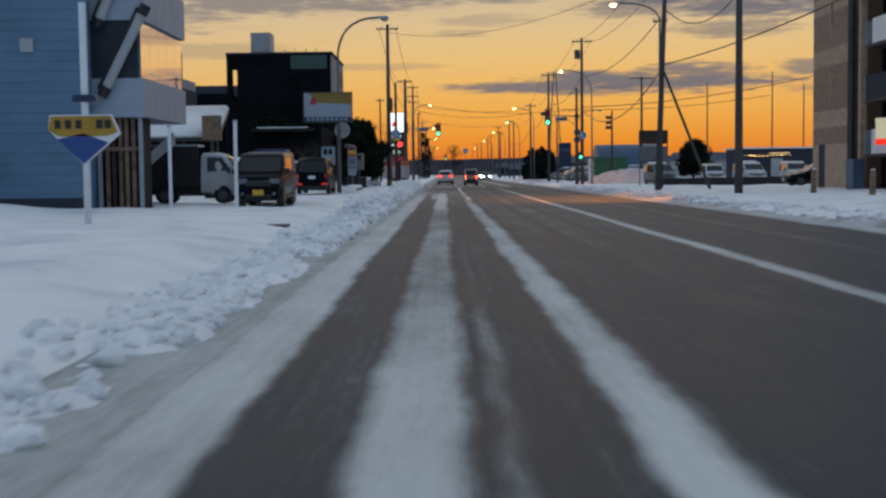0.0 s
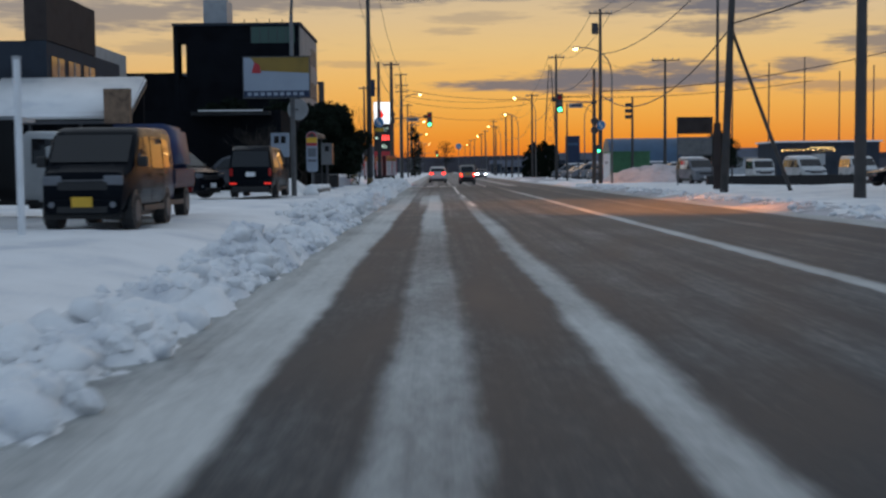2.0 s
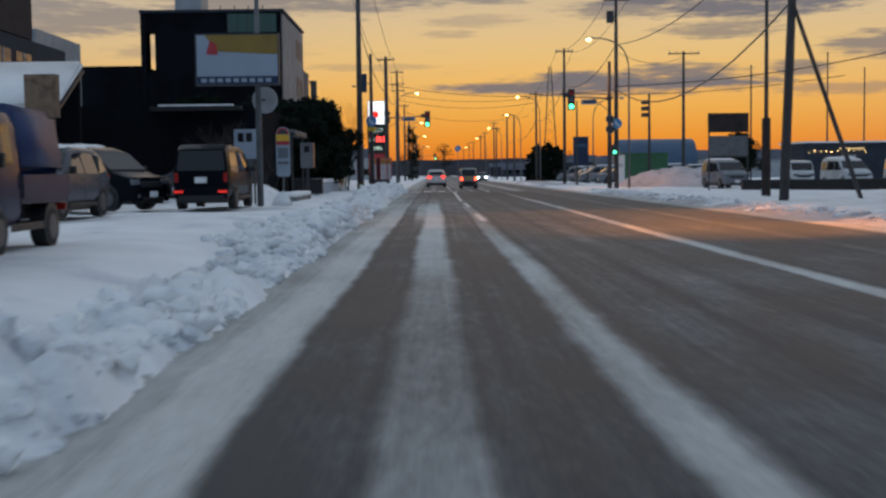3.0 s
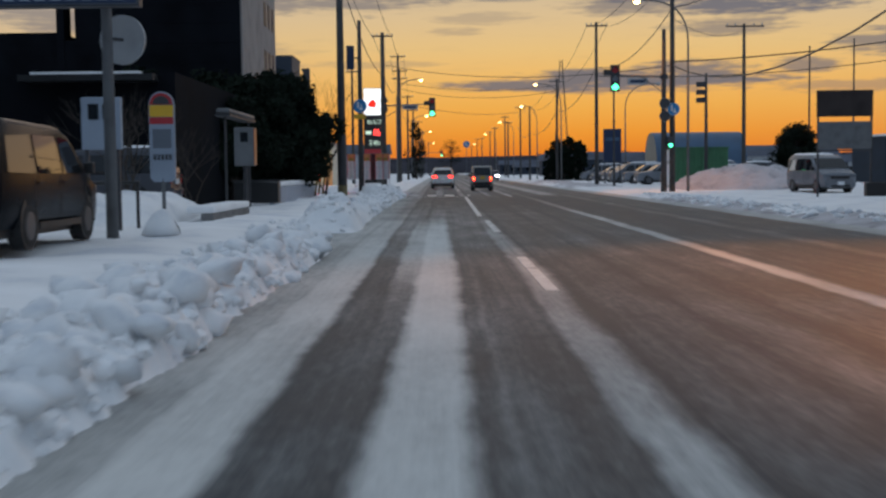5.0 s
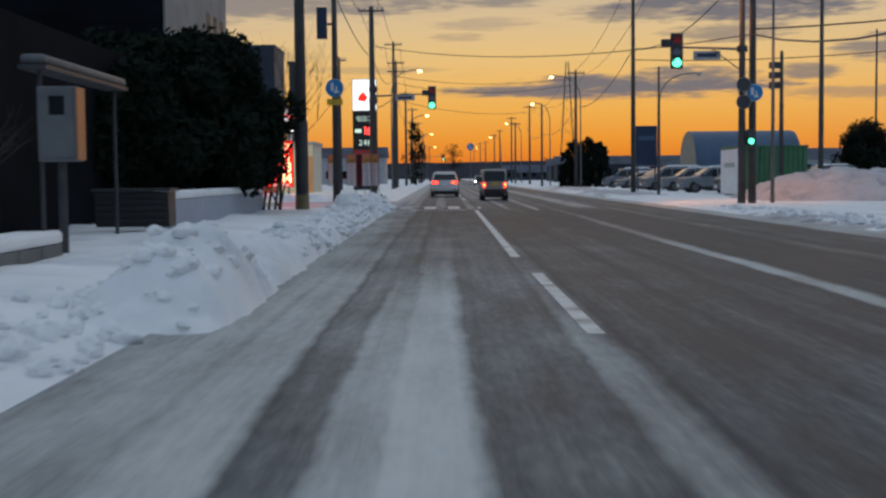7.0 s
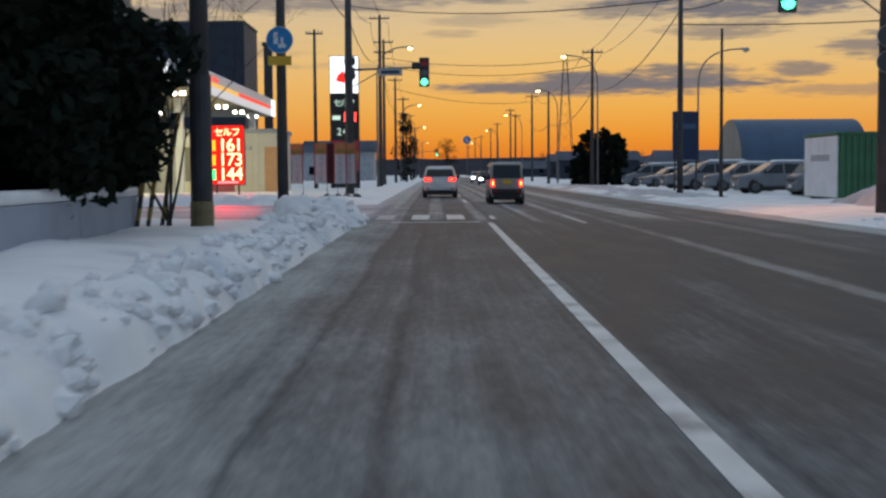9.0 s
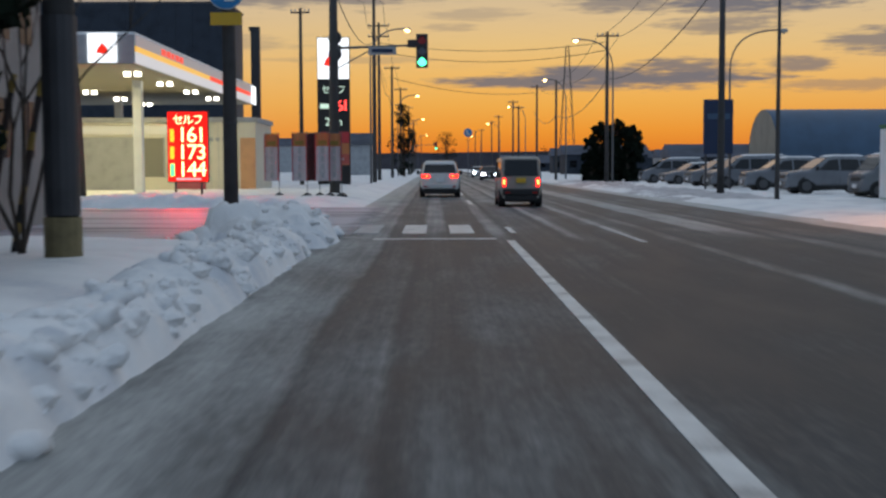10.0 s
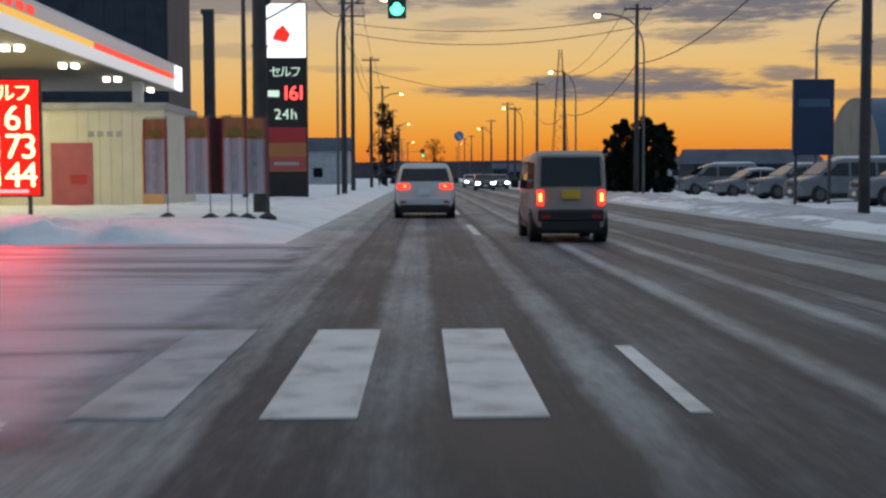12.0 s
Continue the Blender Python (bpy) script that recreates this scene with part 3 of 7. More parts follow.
def lump(name, x0, x1, y0, y1, profile, label, category="snow bank", step=0.16, rough=0.16, seed=0.0, chunk=0.9, group="ploughed snow", mat=None):
    """A ploughed ridge of snow: a fine sheet whose height follows profile(u, v), broken into lumps."""
    xs = [x0 + (x1 - x0) * i / max(2, round((x1 - x0) / step)) for i in range(max(2, round((x1 - x0) / step)) + 1)]
    ys = [y0 + (y1 - y0) * i / max(2, round((y1 - y0) / step)) for i in range(max(2, round((y1 - y0) / step)) + 1)]

    def height(x, y):
        u, v = (x + 0.15 * wobble(3.0, y, 0.8, seed + 7) + 0.08 * wobble(x, y, 2.3, seed) - x0) / (x1 - x0), (y - y0) / (y1 - y0)
        u0 = (x - x0) / (x1 - x0)
        h = profile(u, v) * smooth_step(1.0, 0.86, u0) * smooth_step(0.0, 0.10, u0)
        xw, yw = x + 0.10 * wobble(x, y, 1.7, seed + 1), y + 0.10 * wobble(y, x, 1.7, seed + 2)
        d, at = noise.voronoi(Vector((xw * chunk * 1.9, yw * chunk * 3.0, seed)))
        d2 = noise.voronoi(Vector((xw * chunk * 5.0, yw * chunk * 7.0, seed + 3)))[0]
        cells = (0.55 - d[0]) * rough * 0.9 + (0.45 - d2[0]) * rough * 0.6
        cells += rough * (0.8 * noise.noise(at[0] * 3.7) - 0.45 * smooth_step(0.16, 0.0, d[1] - d[0]) - 0.16 * smooth_step(0.14, 0.0, d2[1] - d2[0]))
        k = min(1.0, max(0.0, h) / 0.22)
        cells += rough * 0.22 * noise.noise(Vector((x * 7.0, y * 7.0, seed))) + rough * 0.12 * noise.noise(Vector((x * 15.0, y * 15.0, seed)))
        return h + k * cells + 0.08 * k * wobble(x, y, 0.9, seed) - 0.10 * (1 - k)

    return tagged(new(name, grid_mesh(name, xs, ys, height, mat or SNOW)), label, category, group)


def ridge(peak, at=0.45, ends=0.06, vary=0.3, seed=0.0):
    def fn(u, v):
        s = math.sin(math.pi * min(1, max(0, u)) ** (math.log(0.5) / math.log(at)))
        e = smooth_step(0, ends, v) * smooth_step(1, 1 - ends, v)
        return peak * (s ** 0.8) * e * (1 + vary * noise.noise(Vector((v * 9, 0.0, seed)))) if s > 0 else 0.0
    return fn



lump("snow_bank", -3.6, -1.72, 1.0, 24.5, ridge(0.11, 0.66, 0.04, 1.5, 1.0), "low broken snow bank along the road edge", seed=1, rough=0.18, step=0.10)
lump("snow_bank", -4.0, -1.72, 24.0, 47.0, ridge(0.20, 0.68, 0.05, 1.0, 2.0), "broken snow bank along the road edge", seed=2, rough=0.26, step=0.10)
lump("snow_bank", -4.0, -1.84, 46.0, 67.0, ridge(0.27, 0.72, 0.03, 0.25, 3.0), "high broken snow bank along the road edge", seed=3, rough=0.27, chunk=1.25, step=0.065)


def mound(peak, pu=2.0, pv=2.0):
    return lambda u, v: peak * max(-0.2, 1 - abs((u - 0.5) / 0.5) ** pu) * max(0.0, 1 - abs((v - 0.5) / 0.5) ** pv)


lump("snow_mound", -3.65, -1.9, 72.0, 76.8, mound(0.80), "rounded pile of ploughed snow beside the road", "snow pile", rough=0.16, seed=4, chunk=0.7, step=0.10)
lump("snow_mound", -3.3, -2.0, 76.2, 80.4, mound(0.58), "small pile of ploughed snow beside the road", "snow pile", rough=0.16, seed=14, chunk=0.7, step=0.10)
lump("snow_bank", -3.35, -2.05, 79.0, 106.8, ridge(0.44, 0.46, 0.04, 0.20, 5.0), "continuous high snow bank along the road", seed=5, rough=0.09, step=0.08)
lump("snow_mound", -4.7, -1.80, 106.9, 111.8, mound(0.66, 2.2, 2.2), "rounded snow pile at the street corner", "snow pile", rough=0.27, seed=6, step=0.09, chunk=0.6)
lump("snow_bank", -17.0, -3.2, 127.5, 132.0, ridge(0.40, 0.5, 0.3, 0.25, 7.0), "snow bank along the filling station forecourt", seed=7, rough=0.16, step=0.2)
lump("snow_bank", -6.6, -3.4, 140.0, 175.0, ridge(0.22, 0.5, 0.10, 0.4, 8.0), "snow bank beside the road past the crossing", seed=8, step=0.25)
# The heap takes the darkened grey snow, dusk painted into its colour.
lump("snow_mound", 13.2, 23.5, 112.5, 123.0, mound(1.5, 2.0), "large heap of cleared snow on the corner lot", "snow pile", rough=0.34, step=0.2, seed=9, chunk=0.45, mat=DUSK_GREY_SNOW)
lump("snow_bank", 9.0, 12.6, 20.0, 108.0, ridge(0.15, 0.45, 0.04, 0.6, 10.0), "low grey snow bank along the far kerb", seed=10, step=0.2, rough=0.07, mat=DUSK_GREY_SNOW)
lump("snow_bank", 9.0, 14.6, 128.0, 200.0, ridge(0.20, 0.5, 0.04, 0.5, 11.0), "low grey snow bank along the far kerb", seed=11, step=0.3, rough=0.08, mat=DUSK_GREY_SNOW)
lump("snow_mound", -9.6, -6.0, 69.8, 79.5, mound(0.95, 3, 3), "smooth mound of snow behind the kerb wall", "snow pile", rough=0.08, seed=12)
lump("snow_mound", -30.0, -11.5, 28.0, 39.0, mound(1.25, 3, 2), "snow drifted against the pale blue wall", "snow pile", rough=0.05, seed=13, step=0.4)


# ---- street furniture ----


def curve_pts(p0, p1, p2, n=8):
    a, b, c = Vector(p0), Vector(p1), Vector(p2)
    return [a.lerp(b, i / n).lerp(b.lerp(c, i / n), i / n) for i in range(n + 1)]


def utility_pole(x, y, z0, height, r=0.17, arms=((0.3, 1.6),), lean=0.0, transformer=False, label="grey concrete utility pole with cross arms", group="utility poles", material=None):
    e = thing("utility_pole", x, y, z0, label, "utility pole", group)
    m = material or POLE_CONCRETE
    part("pole", tubes(([(0, 0, -0.2), (lean * 0.5, 0, height * 0.5), (lean, 0, height)], [r, r * 0.82, r * 0.62]), n=12), m, e, smooth=True)
    for down, width in arms:
        z = height - down
        part("cross_arm", boxes((lean - width / 2, lean + width / 2, -r - 0.06, -r + 0.03, z - 0.05, z + 0.05)), DARK_STEEL, e)
        for k in (-0.46, -0.25, 0.25, 0.46):
            part("insulator", tubes(([(lean + k * width, -r - 0.015, z + 0.05), (lean + k * width, -r - 0.015, z + 0.13), (lean + k * width, -r - 0.015, z + 0.22)], [0.03, 0.055, 0.03]), n=8), GREY_PAINT, e)
    if transformer:
        part("transformer", tubes(([(lean - 0.42, -0.1, height - 1.9), (lean - 0.42, -0.1, height - 1.1)], 0.26), n=14), DARK_STEEL, e)
        part("bracket", boxes((lean - 0.42, lean, -0.14, -0.06, height - 1.6, height - 1.5)), DARK_STEEL, e)
    for z in (2.1, 4.6):
        if z < height - 2:
            part("band", tubes(([(lean * z / height, 0, z - 0.03), (lean * z / height, 0, z + 0.03)], r * 0.95 + 0.01), n=12), DARK_STEEL, e)
    return e


def street_lamp(x, y, z0, height, reach, lit, pole_r=0.085, on_pole=False, watts=250, group="street lamps", label="", aim=(3.2, -7.0), cone=96):
    """reach: the arm's run along x. on_pole: the arm alone, held by a pole that stands there already."""
    e = thing("street_lamp", x, y, z0, label or ("lit curved street lamp with a warm bulb" if lit else "unlit grey street lamp on a curved arm"), "street lamp", group)
    low = height - (1.0 if on_pole else 2.2)
    pts = curve_pts((0, 0, low), (0, 0, height + 0.1), (reach * 0.85, 0, height + 0.12))
    if not on_pole:
        part("pole", tubes(([(0, 0, -0.2), (0, 0, low * 0.5), (0, 0, low)], [pole_r, pole_r * 0.85, pole_r * 0.62]), n=10), STEEL, e, smooth=True)
    part("arm", tubes((pts, pole_r * 0.55), n=8), STEEL, e, smooth=True)
    s = 1 if reach > 0 else -1
    h = bmesh.new()
    x0, x1 = reach * 0.85, reach * 0.85 + s * 0.62
    hexa(h, [(x0, -0.10, height + 0.06), (x1, -0.14, height + 0.03), (x1, 0.14, height + 0.03), (x0, 0.10, height + 0.06)],
         [(x0, -0.06, height + 0.19), (x1 - s * 0.1, -0.09, height + 0.20), (x1 - s * 0.1, 0.09, height + 0.20), (x0, 0.06, height + 0.19)])
    part("lamp_head", h, GREY_PAINT, e)
    bowl = tubes(([(x0 + s * 0.36, 0, height + 0.06), (x0 + s * 0.36, 0, height - 0.03), (x0 + s * 0.36, 0, height - 0.10)], [0.19, 0.17, 0.07]), n=12)
    part("bulb_cover", bowl, LAMP_ON if lit else LAMP_OFF, e, "glowing warm bulb cover" if lit else "", True)
    if lit and watts:
        la = new("street_lamp_light", bpy.data.lights.new("street_lamp_light", "SPOT"))
        la.data.energy, la.data.color, la.data.shadow_soft_size = watts, (1.0, 0.31, 0.03), 0.15
        la.data.spot_size, la.data.spot_blend = radians(cone), 1.0
        head = Vector((x + x0 + s * 0.36, y, z0 + height - 0.25))
        la.matrix_world = look(head, (head.x + s * aim[0], head.y + aim[1], 0))
    return e


def traffic_signal(x, y, z, pole_x, pole_y, arm_z, plate=None, label="vertical traffic signal showing green on a long arm"):
    e = thing("traffic_signal", pole_x, pole_y, 0, label, "traffic signal", "traffic signals")
    dx, dy = x - pole_x, y - pole_y
    part("arm", tubes(([(0, 0, arm_z), (dx, dy, arm_z + 0.12)], [0.06, 0.04]), n=8), STEEL, e)
    part("brace", tubes(([(0, 0, arm_z - 0.9), (dx * 0.45, dy * 0.45, arm_z + 0.02)], 0.025), n=6), STEEL, e)
    part("collar", tubes(([(0, 0, arm_z - 0.12), (0, 0, arm_z + 0.12)], 0.22), n=12), DARK_STEEL, e)
    body = part("housing", boxes((dx - 0.25, dx + 0.25, dy - 0.24, dy - 0.08, z - 0.72, z + 0.72), bevel=0.04), DARK_STEEL, e)
    for k, (mat, lab) in enumerate(((RED_LENS, ""), (LENS, ""), (GREEN_ON, "lit green signal lens"))):
        zc = z + 0.46 - 0.46 * k
        b = bmesh.new()
        disc(b, (dx, dy - 0.25, zc), (0, 1, 0), 0.185, 0.03, 20)
        part("signal_lens", b, mat, body, lab)
        v = bmesh.new()
        tube(v, [(dx - 0.17, dy - 0.34, zc + 0.02), (dx - 0.10, dy - 0.34, zc + 0.15), (dx, dy - 0.34, zc + 0.19), (dx + 0.10, dy - 0.34, zc + 0.15), (dx + 0.17, dy - 0.34, zc + 0.02)], 0.035, 6)
        part("visor", v, BLACK, body)
    part("back_box", boxes((dx - 0.62, dx - 0.24, dy - 0.2, dy - 0.04, z + 0.15, z + 0.48), bevel=0.02), DARK_STEEL, e)
    if plate:
        a, b, zb, zt = plate
        p = part("name_plate", boxes((a - pole_x, b - pole_x, dy - 0.06, dy - 0.03, zb, zt)), GREY_PAINT, e, "pale street name plate on the arm")
        part("writing_bar", boxes((a - pole_x + 0.15, b - pole_x - 0.15, dy - 0.068, dy - 0.061, zb + 0.10, zt - 0.10)), BLUE_SIGN, p)
    return e


def round_sign(x, y, z, r, face, back=False, pole=None, label="round blue road sign", under=None, facing=-1):
    e = thing("road_sign", x, y, 0, label, "road sign", "road signs")
    b = bmesh.new()
    disc(b, (0, facing * 0.20, z), (0, 1, 0), r, 0.02, 28)
    part("disc", b, DARK_STEEL if back else face, e)
    rim = bmesh.new()
    disc(rim, (0, facing * 0.20 + 0.012 * -facing, z), (0, 1, 0), r + 0.02, 0.012, 28)
    part("rim", rim, GREY_PAINT if back else WHITE_PAINT, e)
    part("bracket", boxes((-0.03, 0.03, min(facing * 0.19, 0), max(facing * 0.19, 0), z - 0.05, z + 0.05)), STEEL, e)
    if pole:
        part("pole", tubes(([(0, 0, -0.1), (0, 0, pole)], 0.04), n=8), STEEL, e)
    if not back:
        part("symbol", boxes((-r * 0.45, -r * 0.12, facing * 0.216 - 0.004, facing * 0.216, z - r * 0.3, z + r * 0.6), (-r * 0.1, r * 0.5, facing * 0.216 - 0.004, facing * 0.216, z - r * 0.6, z - r * 0.3),
                             (r * 0.1, r * 0.3, facing * 0.216 - 0.004, facing * 0.216, z - r * 0.3, z + r * 0.2)), WHITE_PAINT, e, "plain white marks")
    if under:
        part("plate", boxes((-r * 0.9, r * 0.9, facing * 0.21, facing * 0.19, z - r - 0.34, z - r - 0.08)), under, e)
    return e


def cable(a, b, sag, r=0.018, label="black overhead cable slung between poles"):
    a, b = Vector(a), Vector(b)
    pts = []
    for i in range(11):
        t = i / 10
        p = a.lerp(b, t)
        p.z -= sag * 4 * t * (1 - t)
        pts.append(p)
    return solo("overhead_cable", tubes((pts, r), n=5), BLACK, label, "cable", "overhead cables")


# right side of the road
utility_pole(14.2, 58.7, 0.1, 13.0, 0.21, arms=((0.4, 1.8),), label="thick grey concrete utility pole in snow")
street_lamp(14.2, 58.6, 0.1, 12.4, -2.8, True, on_pole=True, watts=14000, aim=(4.8, -5.4), cone=35, label="lit street lamp arm on a concrete pole")
main_pole = utility_pole(12.2, 69.7, 0.1, 13.6, 0.18, lean=0.5, arms=((0.3, 1.8), (2.4, 1.2)), transformer=True, label="dark utility pole with transformer and guy strut")
part("strut", tubes(([(2.9 + 0.6, 2.0, -0.1), (0.35, 0.1, 6.9)], [0.09, 0.07]), n=8), POLE_CONCRETE, main_pole)
thin = utility_pole(13.7, 77.5, 0.1, 10.8, 0.10, arms=((0.2, 0.9),), label="thin steel pole with a brown timber sheath")
part("sheath", tubes(([(0, 0, -0.1), (0, 0, 2.0), (0, 0, 3.3)], [0.20, 0.19, 0.18]), n=8), BROWN_CLAD, thin, "brown timber sheath")
street_lamp(12.3, 69.6, 0.1, 10.6, -2.7, True, on_pole=True, watts=5500, aim=(3.6, -7.0), cone=58, label="lit street lamp arm on a utility pole")
utility_pole(12.1, 111.7, 0.1, 8.8, 0.17, arms=(), label="dark signal pole with round sign backs")
utility_pole(12.65, 112.2, 0.1, 13.4, 0.17, arms=((0.35, 1.8),), transformer=True, label="tall utility pole with transformer")
street_lamp(13.6, 112.6, 0.1, 10.4, -2.9, True, watts=1500, aim=(-1.5, 1.0), cone=84)
traffic_signal(9.45, 111.9, 6.3, 12.1, 111.7, 6.35, plate=(10.15, 11.25, 5.95, 6.30))
for z in (4.9, 4.2):
    round_sign(12.1, 111.62, z, 0.28, None, back=True, label="grey back of a round road sign")
round_sign(12.66, 112.1, 4.6, 0.33, ROUND_BLUE, label="round blue road sign on a utility pole")
walk_sig = thing("pedestrian_signal", 12.42, 111.6, 0, "pedestrian signal box with a green light", "traffic signal", "traffic signals")
part("housing", boxes((-0.17, 0.17, -0.15, 0.1, 2.45, 3.1), bevel=0.03), DARK_STEEL, walk_sig)
part("bracket", boxes((-0.32, 0.0, 0.0, 0.08, 2.7, 2.78)), DARK_STEEL, walk_sig)
b = bmesh.new()
disc(b, (0, -0.165, 2.62), (0, 1, 0), 0.11, 0.02, 16)
part("signal_lens", b, GREEN_ON, walk_sig, "lit green lens")
utility_pole(11.75, 137.7, 0.15, 12.3, 0.16, arms=((0.3, 1.6),))
utility_pole(12.0, 130.2, 0.1, 7.2, 0.09, arms=(), label="thin dark steel pole")
far_sig = utility_pole(16.9, 123.2, 0.1, 7.3, 0.13, arms=(), label="signal pole with signal heads seen from behind")
for z in (6.6, 6.1, 5.6):
    part("signal_back", boxes((-0.62, -0.05, -0.12, 0.15, z - 0.16, z + 0.16), bevel=0.03), DARK_STEEL, far_sig)
utility_pole(21.0, 130.0, 0.1, 11.2, 0.16, arms=((0.2, 2.6),), label="utility pole with a wide top arm")
utility_pole(12.4, 176.0, 0.1, 11.0, 0.16, arms=((0.3, 1.6),))
street_lamp(12.9, 176.5, 0.1, 10.4, -2.8, True, watts=700)
utility_pole(11.6, 205.0, 0.1, 9.6, 0.15, arms=())
street_lamp(12.6, 205.5, 0.1, 9.6, -2.0, True, watts=500)
for y, h in ((240, 11.5), (262, 10.0), (285, 12.0), (318, 11.0), (360, 11.5), (400, 11.0), (450, 12.0), (520, 11.0)):
    utility_pole(12.3 + 0.4 * math.sin(y), y, 0.1, h, 0.17, arms=((0.3, 1.6),))
for y in (262, 330, 430):
    street_lamp(12.9, y, 0.1, 9.8, -2.4, True, watts=0)
street_lamp(17.0, 158.0, 0.1, 9.0, 3.2, False)

# left side of the road
lamp_left = street_lamp(-5.75, 66.0, 0.3, 9.3, 2.6, False, pole_r=0.11)
pole_a = utility_pole(-4.65, 101.5, 0.15, 13.5, 0.20, arms=((0.4, 1.8),), label="thick utility pole wrapped with bands at its foot")
utility_pole(-4.5, 112.7, 0.2, 9.5, 0.16, arms=(), label="dark pole carrying a round blue sign")
part("base_guard", tubes(([(0, 0, -0.1), (0, 0, 0.62)], 0.225), n=14), surface("sand_yellow_sleeve", (0.20, 0.16, 0.08), rough=0.8, vary=0.2, size=0.3), pole_a, "faded yellow sleeve")
part("wrap", tubes(([(0, 0, 0.64), (0, 0, 3.0)], 0.212), n=14), DARK_STEEL, pole_a, "dark wrapped band")
utility_pole(-13.9, 134.6, 0.1, 9.4, 0.13, lean=-0.35, arms=(), label="thin leaning dark pole in front of the canopy")
round_sign(-4.5, 112.6, 5.0, 0.36, ROUND_BLUE, under=YELLOW, label="round blue pedestrian road sign with yellow plate")
plate = thing("sign_board", -4.75, 112.5, 0, "tall dark blue hanging sign board on a pole", "sign", "road signs")
part("board", boxes((-0.45, -0.02, -0.10, -0.05, 7.0, 8.3), bevel=0.02), BLUE_SIGN, plate)
part("bracket", boxes((-0.05, 0.28, -0.09, 0.25, 7.6, 7.66)), DARK_STEEL, plate)
utility_pole(-4.45, 139.0, 0.2, 11.8, 0.23, arms=((0.3, 1.6),), label="utility pole carrying signal arm and round signs")
for z in (6.85, 6.15):
    round_sign(-4.4, 139.3, z, 0.27, None, back=True, label="grey back of a round road sign")
traffic_signal(-0.70, 139.4, 6.3, -4.4, 139.5, 6.45, plate=(-3.0, -1.8, 6.15, 6.5))
utility_pole(-8.7, 165.4, 0.3, 11.2, 0.15, arms=((0.3, 1.2),))
utility_pole(-4.9, 192.0, 0.2, 13.5, 0.16, arms=((0.3, 1.8), (1.2, 1.8)))
street_lamp(-4.6, 172.0, 0.2, 10.6, 2.6, True, watts=350)
for y, h in ((177, 13.8), (218, 12.0), (246, 11.5), (276, 11.0), (305, 12.0), (340, 11.0), (385, 12.0), (430, 11.0), (500, 12.0)):
    utility_pole(-5.0 + 0.5 * math.sin(y * 2), y, 0.2, h, 0.17, arms=((0.3, 1.6),))
for y in (236, 310, 420):
    street_lamp(-4.6, y, 0.2, 9.8, 2.4, True, watts=0)
round_sign(4.0, 238, 5.6, 0.5, ROUND_BLUE, pole=6.2, label="round blue road sign over the far road")
utility_pole(-4.6, 330.0, 0.0, 9.0, 0.17, arms=())
traffic_signal(0.2, 330.0, 5.6, -4.6, 330.0, 5.7)

# ---- vehicles ----


def wheel(parent, x, y, r, w):
    s = 1 if x > 0 else -1
    b = bmesh.new()
    tube(b, [(x - s * w, y, r), (x - s * 0.02, y, r), (x, y, r)], [r, r, r * 0.93], 20)
    tyre = part("tyre", b, RUBBER, parent, smooth=False)
    b = bmesh.new()
    tube(b, [(x - s * 0.03, y, r), (x + s * 0.008, y, r), (x + s * 0.014, y, r)], [r * 0.66, r * 0.64, r * 0.5], 16)
    part("rim", b, RIM, tyre)
    b = bmesh.new()
    tube(b, [(x - s * w * 1.3, y, r + 0.03), (x - s * 0.008, y, r + 0.03)], r * 1.17, 20)
    return b


KEI_VAN = dict(L=3.4, W=1.475, prof=[(1.66, 0.26), (1.70, 0.60), (1.63, 0.92), (1.34, 1.02), (0.88, 1.56), (0.62, 1.67), (-1.46, 1.71), (-1.62, 1.63), (-1.68, 0.98), (-1.70, 0.30)], ws=(3, 4), rw=(8, 7), tumble=0.055,
               sides=[[(1.04, 1.02), (0.80, 1.48), (0.16, 1.52), (0.16, 0.99)], [(0.08, 0.99), (0.08, 1.52), (-0.74, 1.52), (-0.74, 0.99)], [(-0.82, 0.99), (-0.82, 1.52), (-1.46, 1.48), (-1.52, 1.01)]], wheels=(1.12, -1.14), r=0.28, belt=0.98)
MINIVAN = dict(L=4.7, W=1.72, prof=[(2.26, 0.26), (2.34, 0.62), (2.20, 0.92), (1.55, 1.08), (0.85, 1.66), (0.40, 1.80), (-1.90, 1.84), (-2.20, 1.70), (-2.32, 1.02), (-2.34, 0.30)], ws=(3, 4), rw=(8, 7),
               sides=[[(1.20, 1.08), (0.72, 1.58), (0.22, 1.62), (0.22, 1.06)], [(0.12, 1.06), (0.12, 1.62), (-0.95, 1.62), (-0.95, 1.06)], [(-1.05, 1.06), (-1.05, 1.62), (-1.95, 1.58), (-2.05, 1.08)]], wheels=(1.45, -1.35), r=0.32, belt=1.04)
SUV = dict(L=4.4, W=1.82, tumble=0.22, prof=[(2.10, 0.30), (2.20, 0.66), (2.08, 0.94), (1.15, 1.06), (0.40, 1.56), (0.05, 1.66), (-1.50, 1.64), (-1.78, 1.50), (-2.12, 1.05), (-2.20, 0.36)], ws=(3, 4), rw=(8, 7),
           sides=[[(0.80, 1.04), (0.32, 1.46), (-0.10, 1.52), (-0.10, 1.02)], [(-0.18, 1.02), (-0.18, 1.52), (-0.98, 1.50), (-1.04, 1.02)], [(-1.12, 1.02), (-1.06, 1.48), (-1.50, 1.44), (-1.72, 1.10)]], wheels=(1.32, -1.32), r=0.34, belt=1.00)
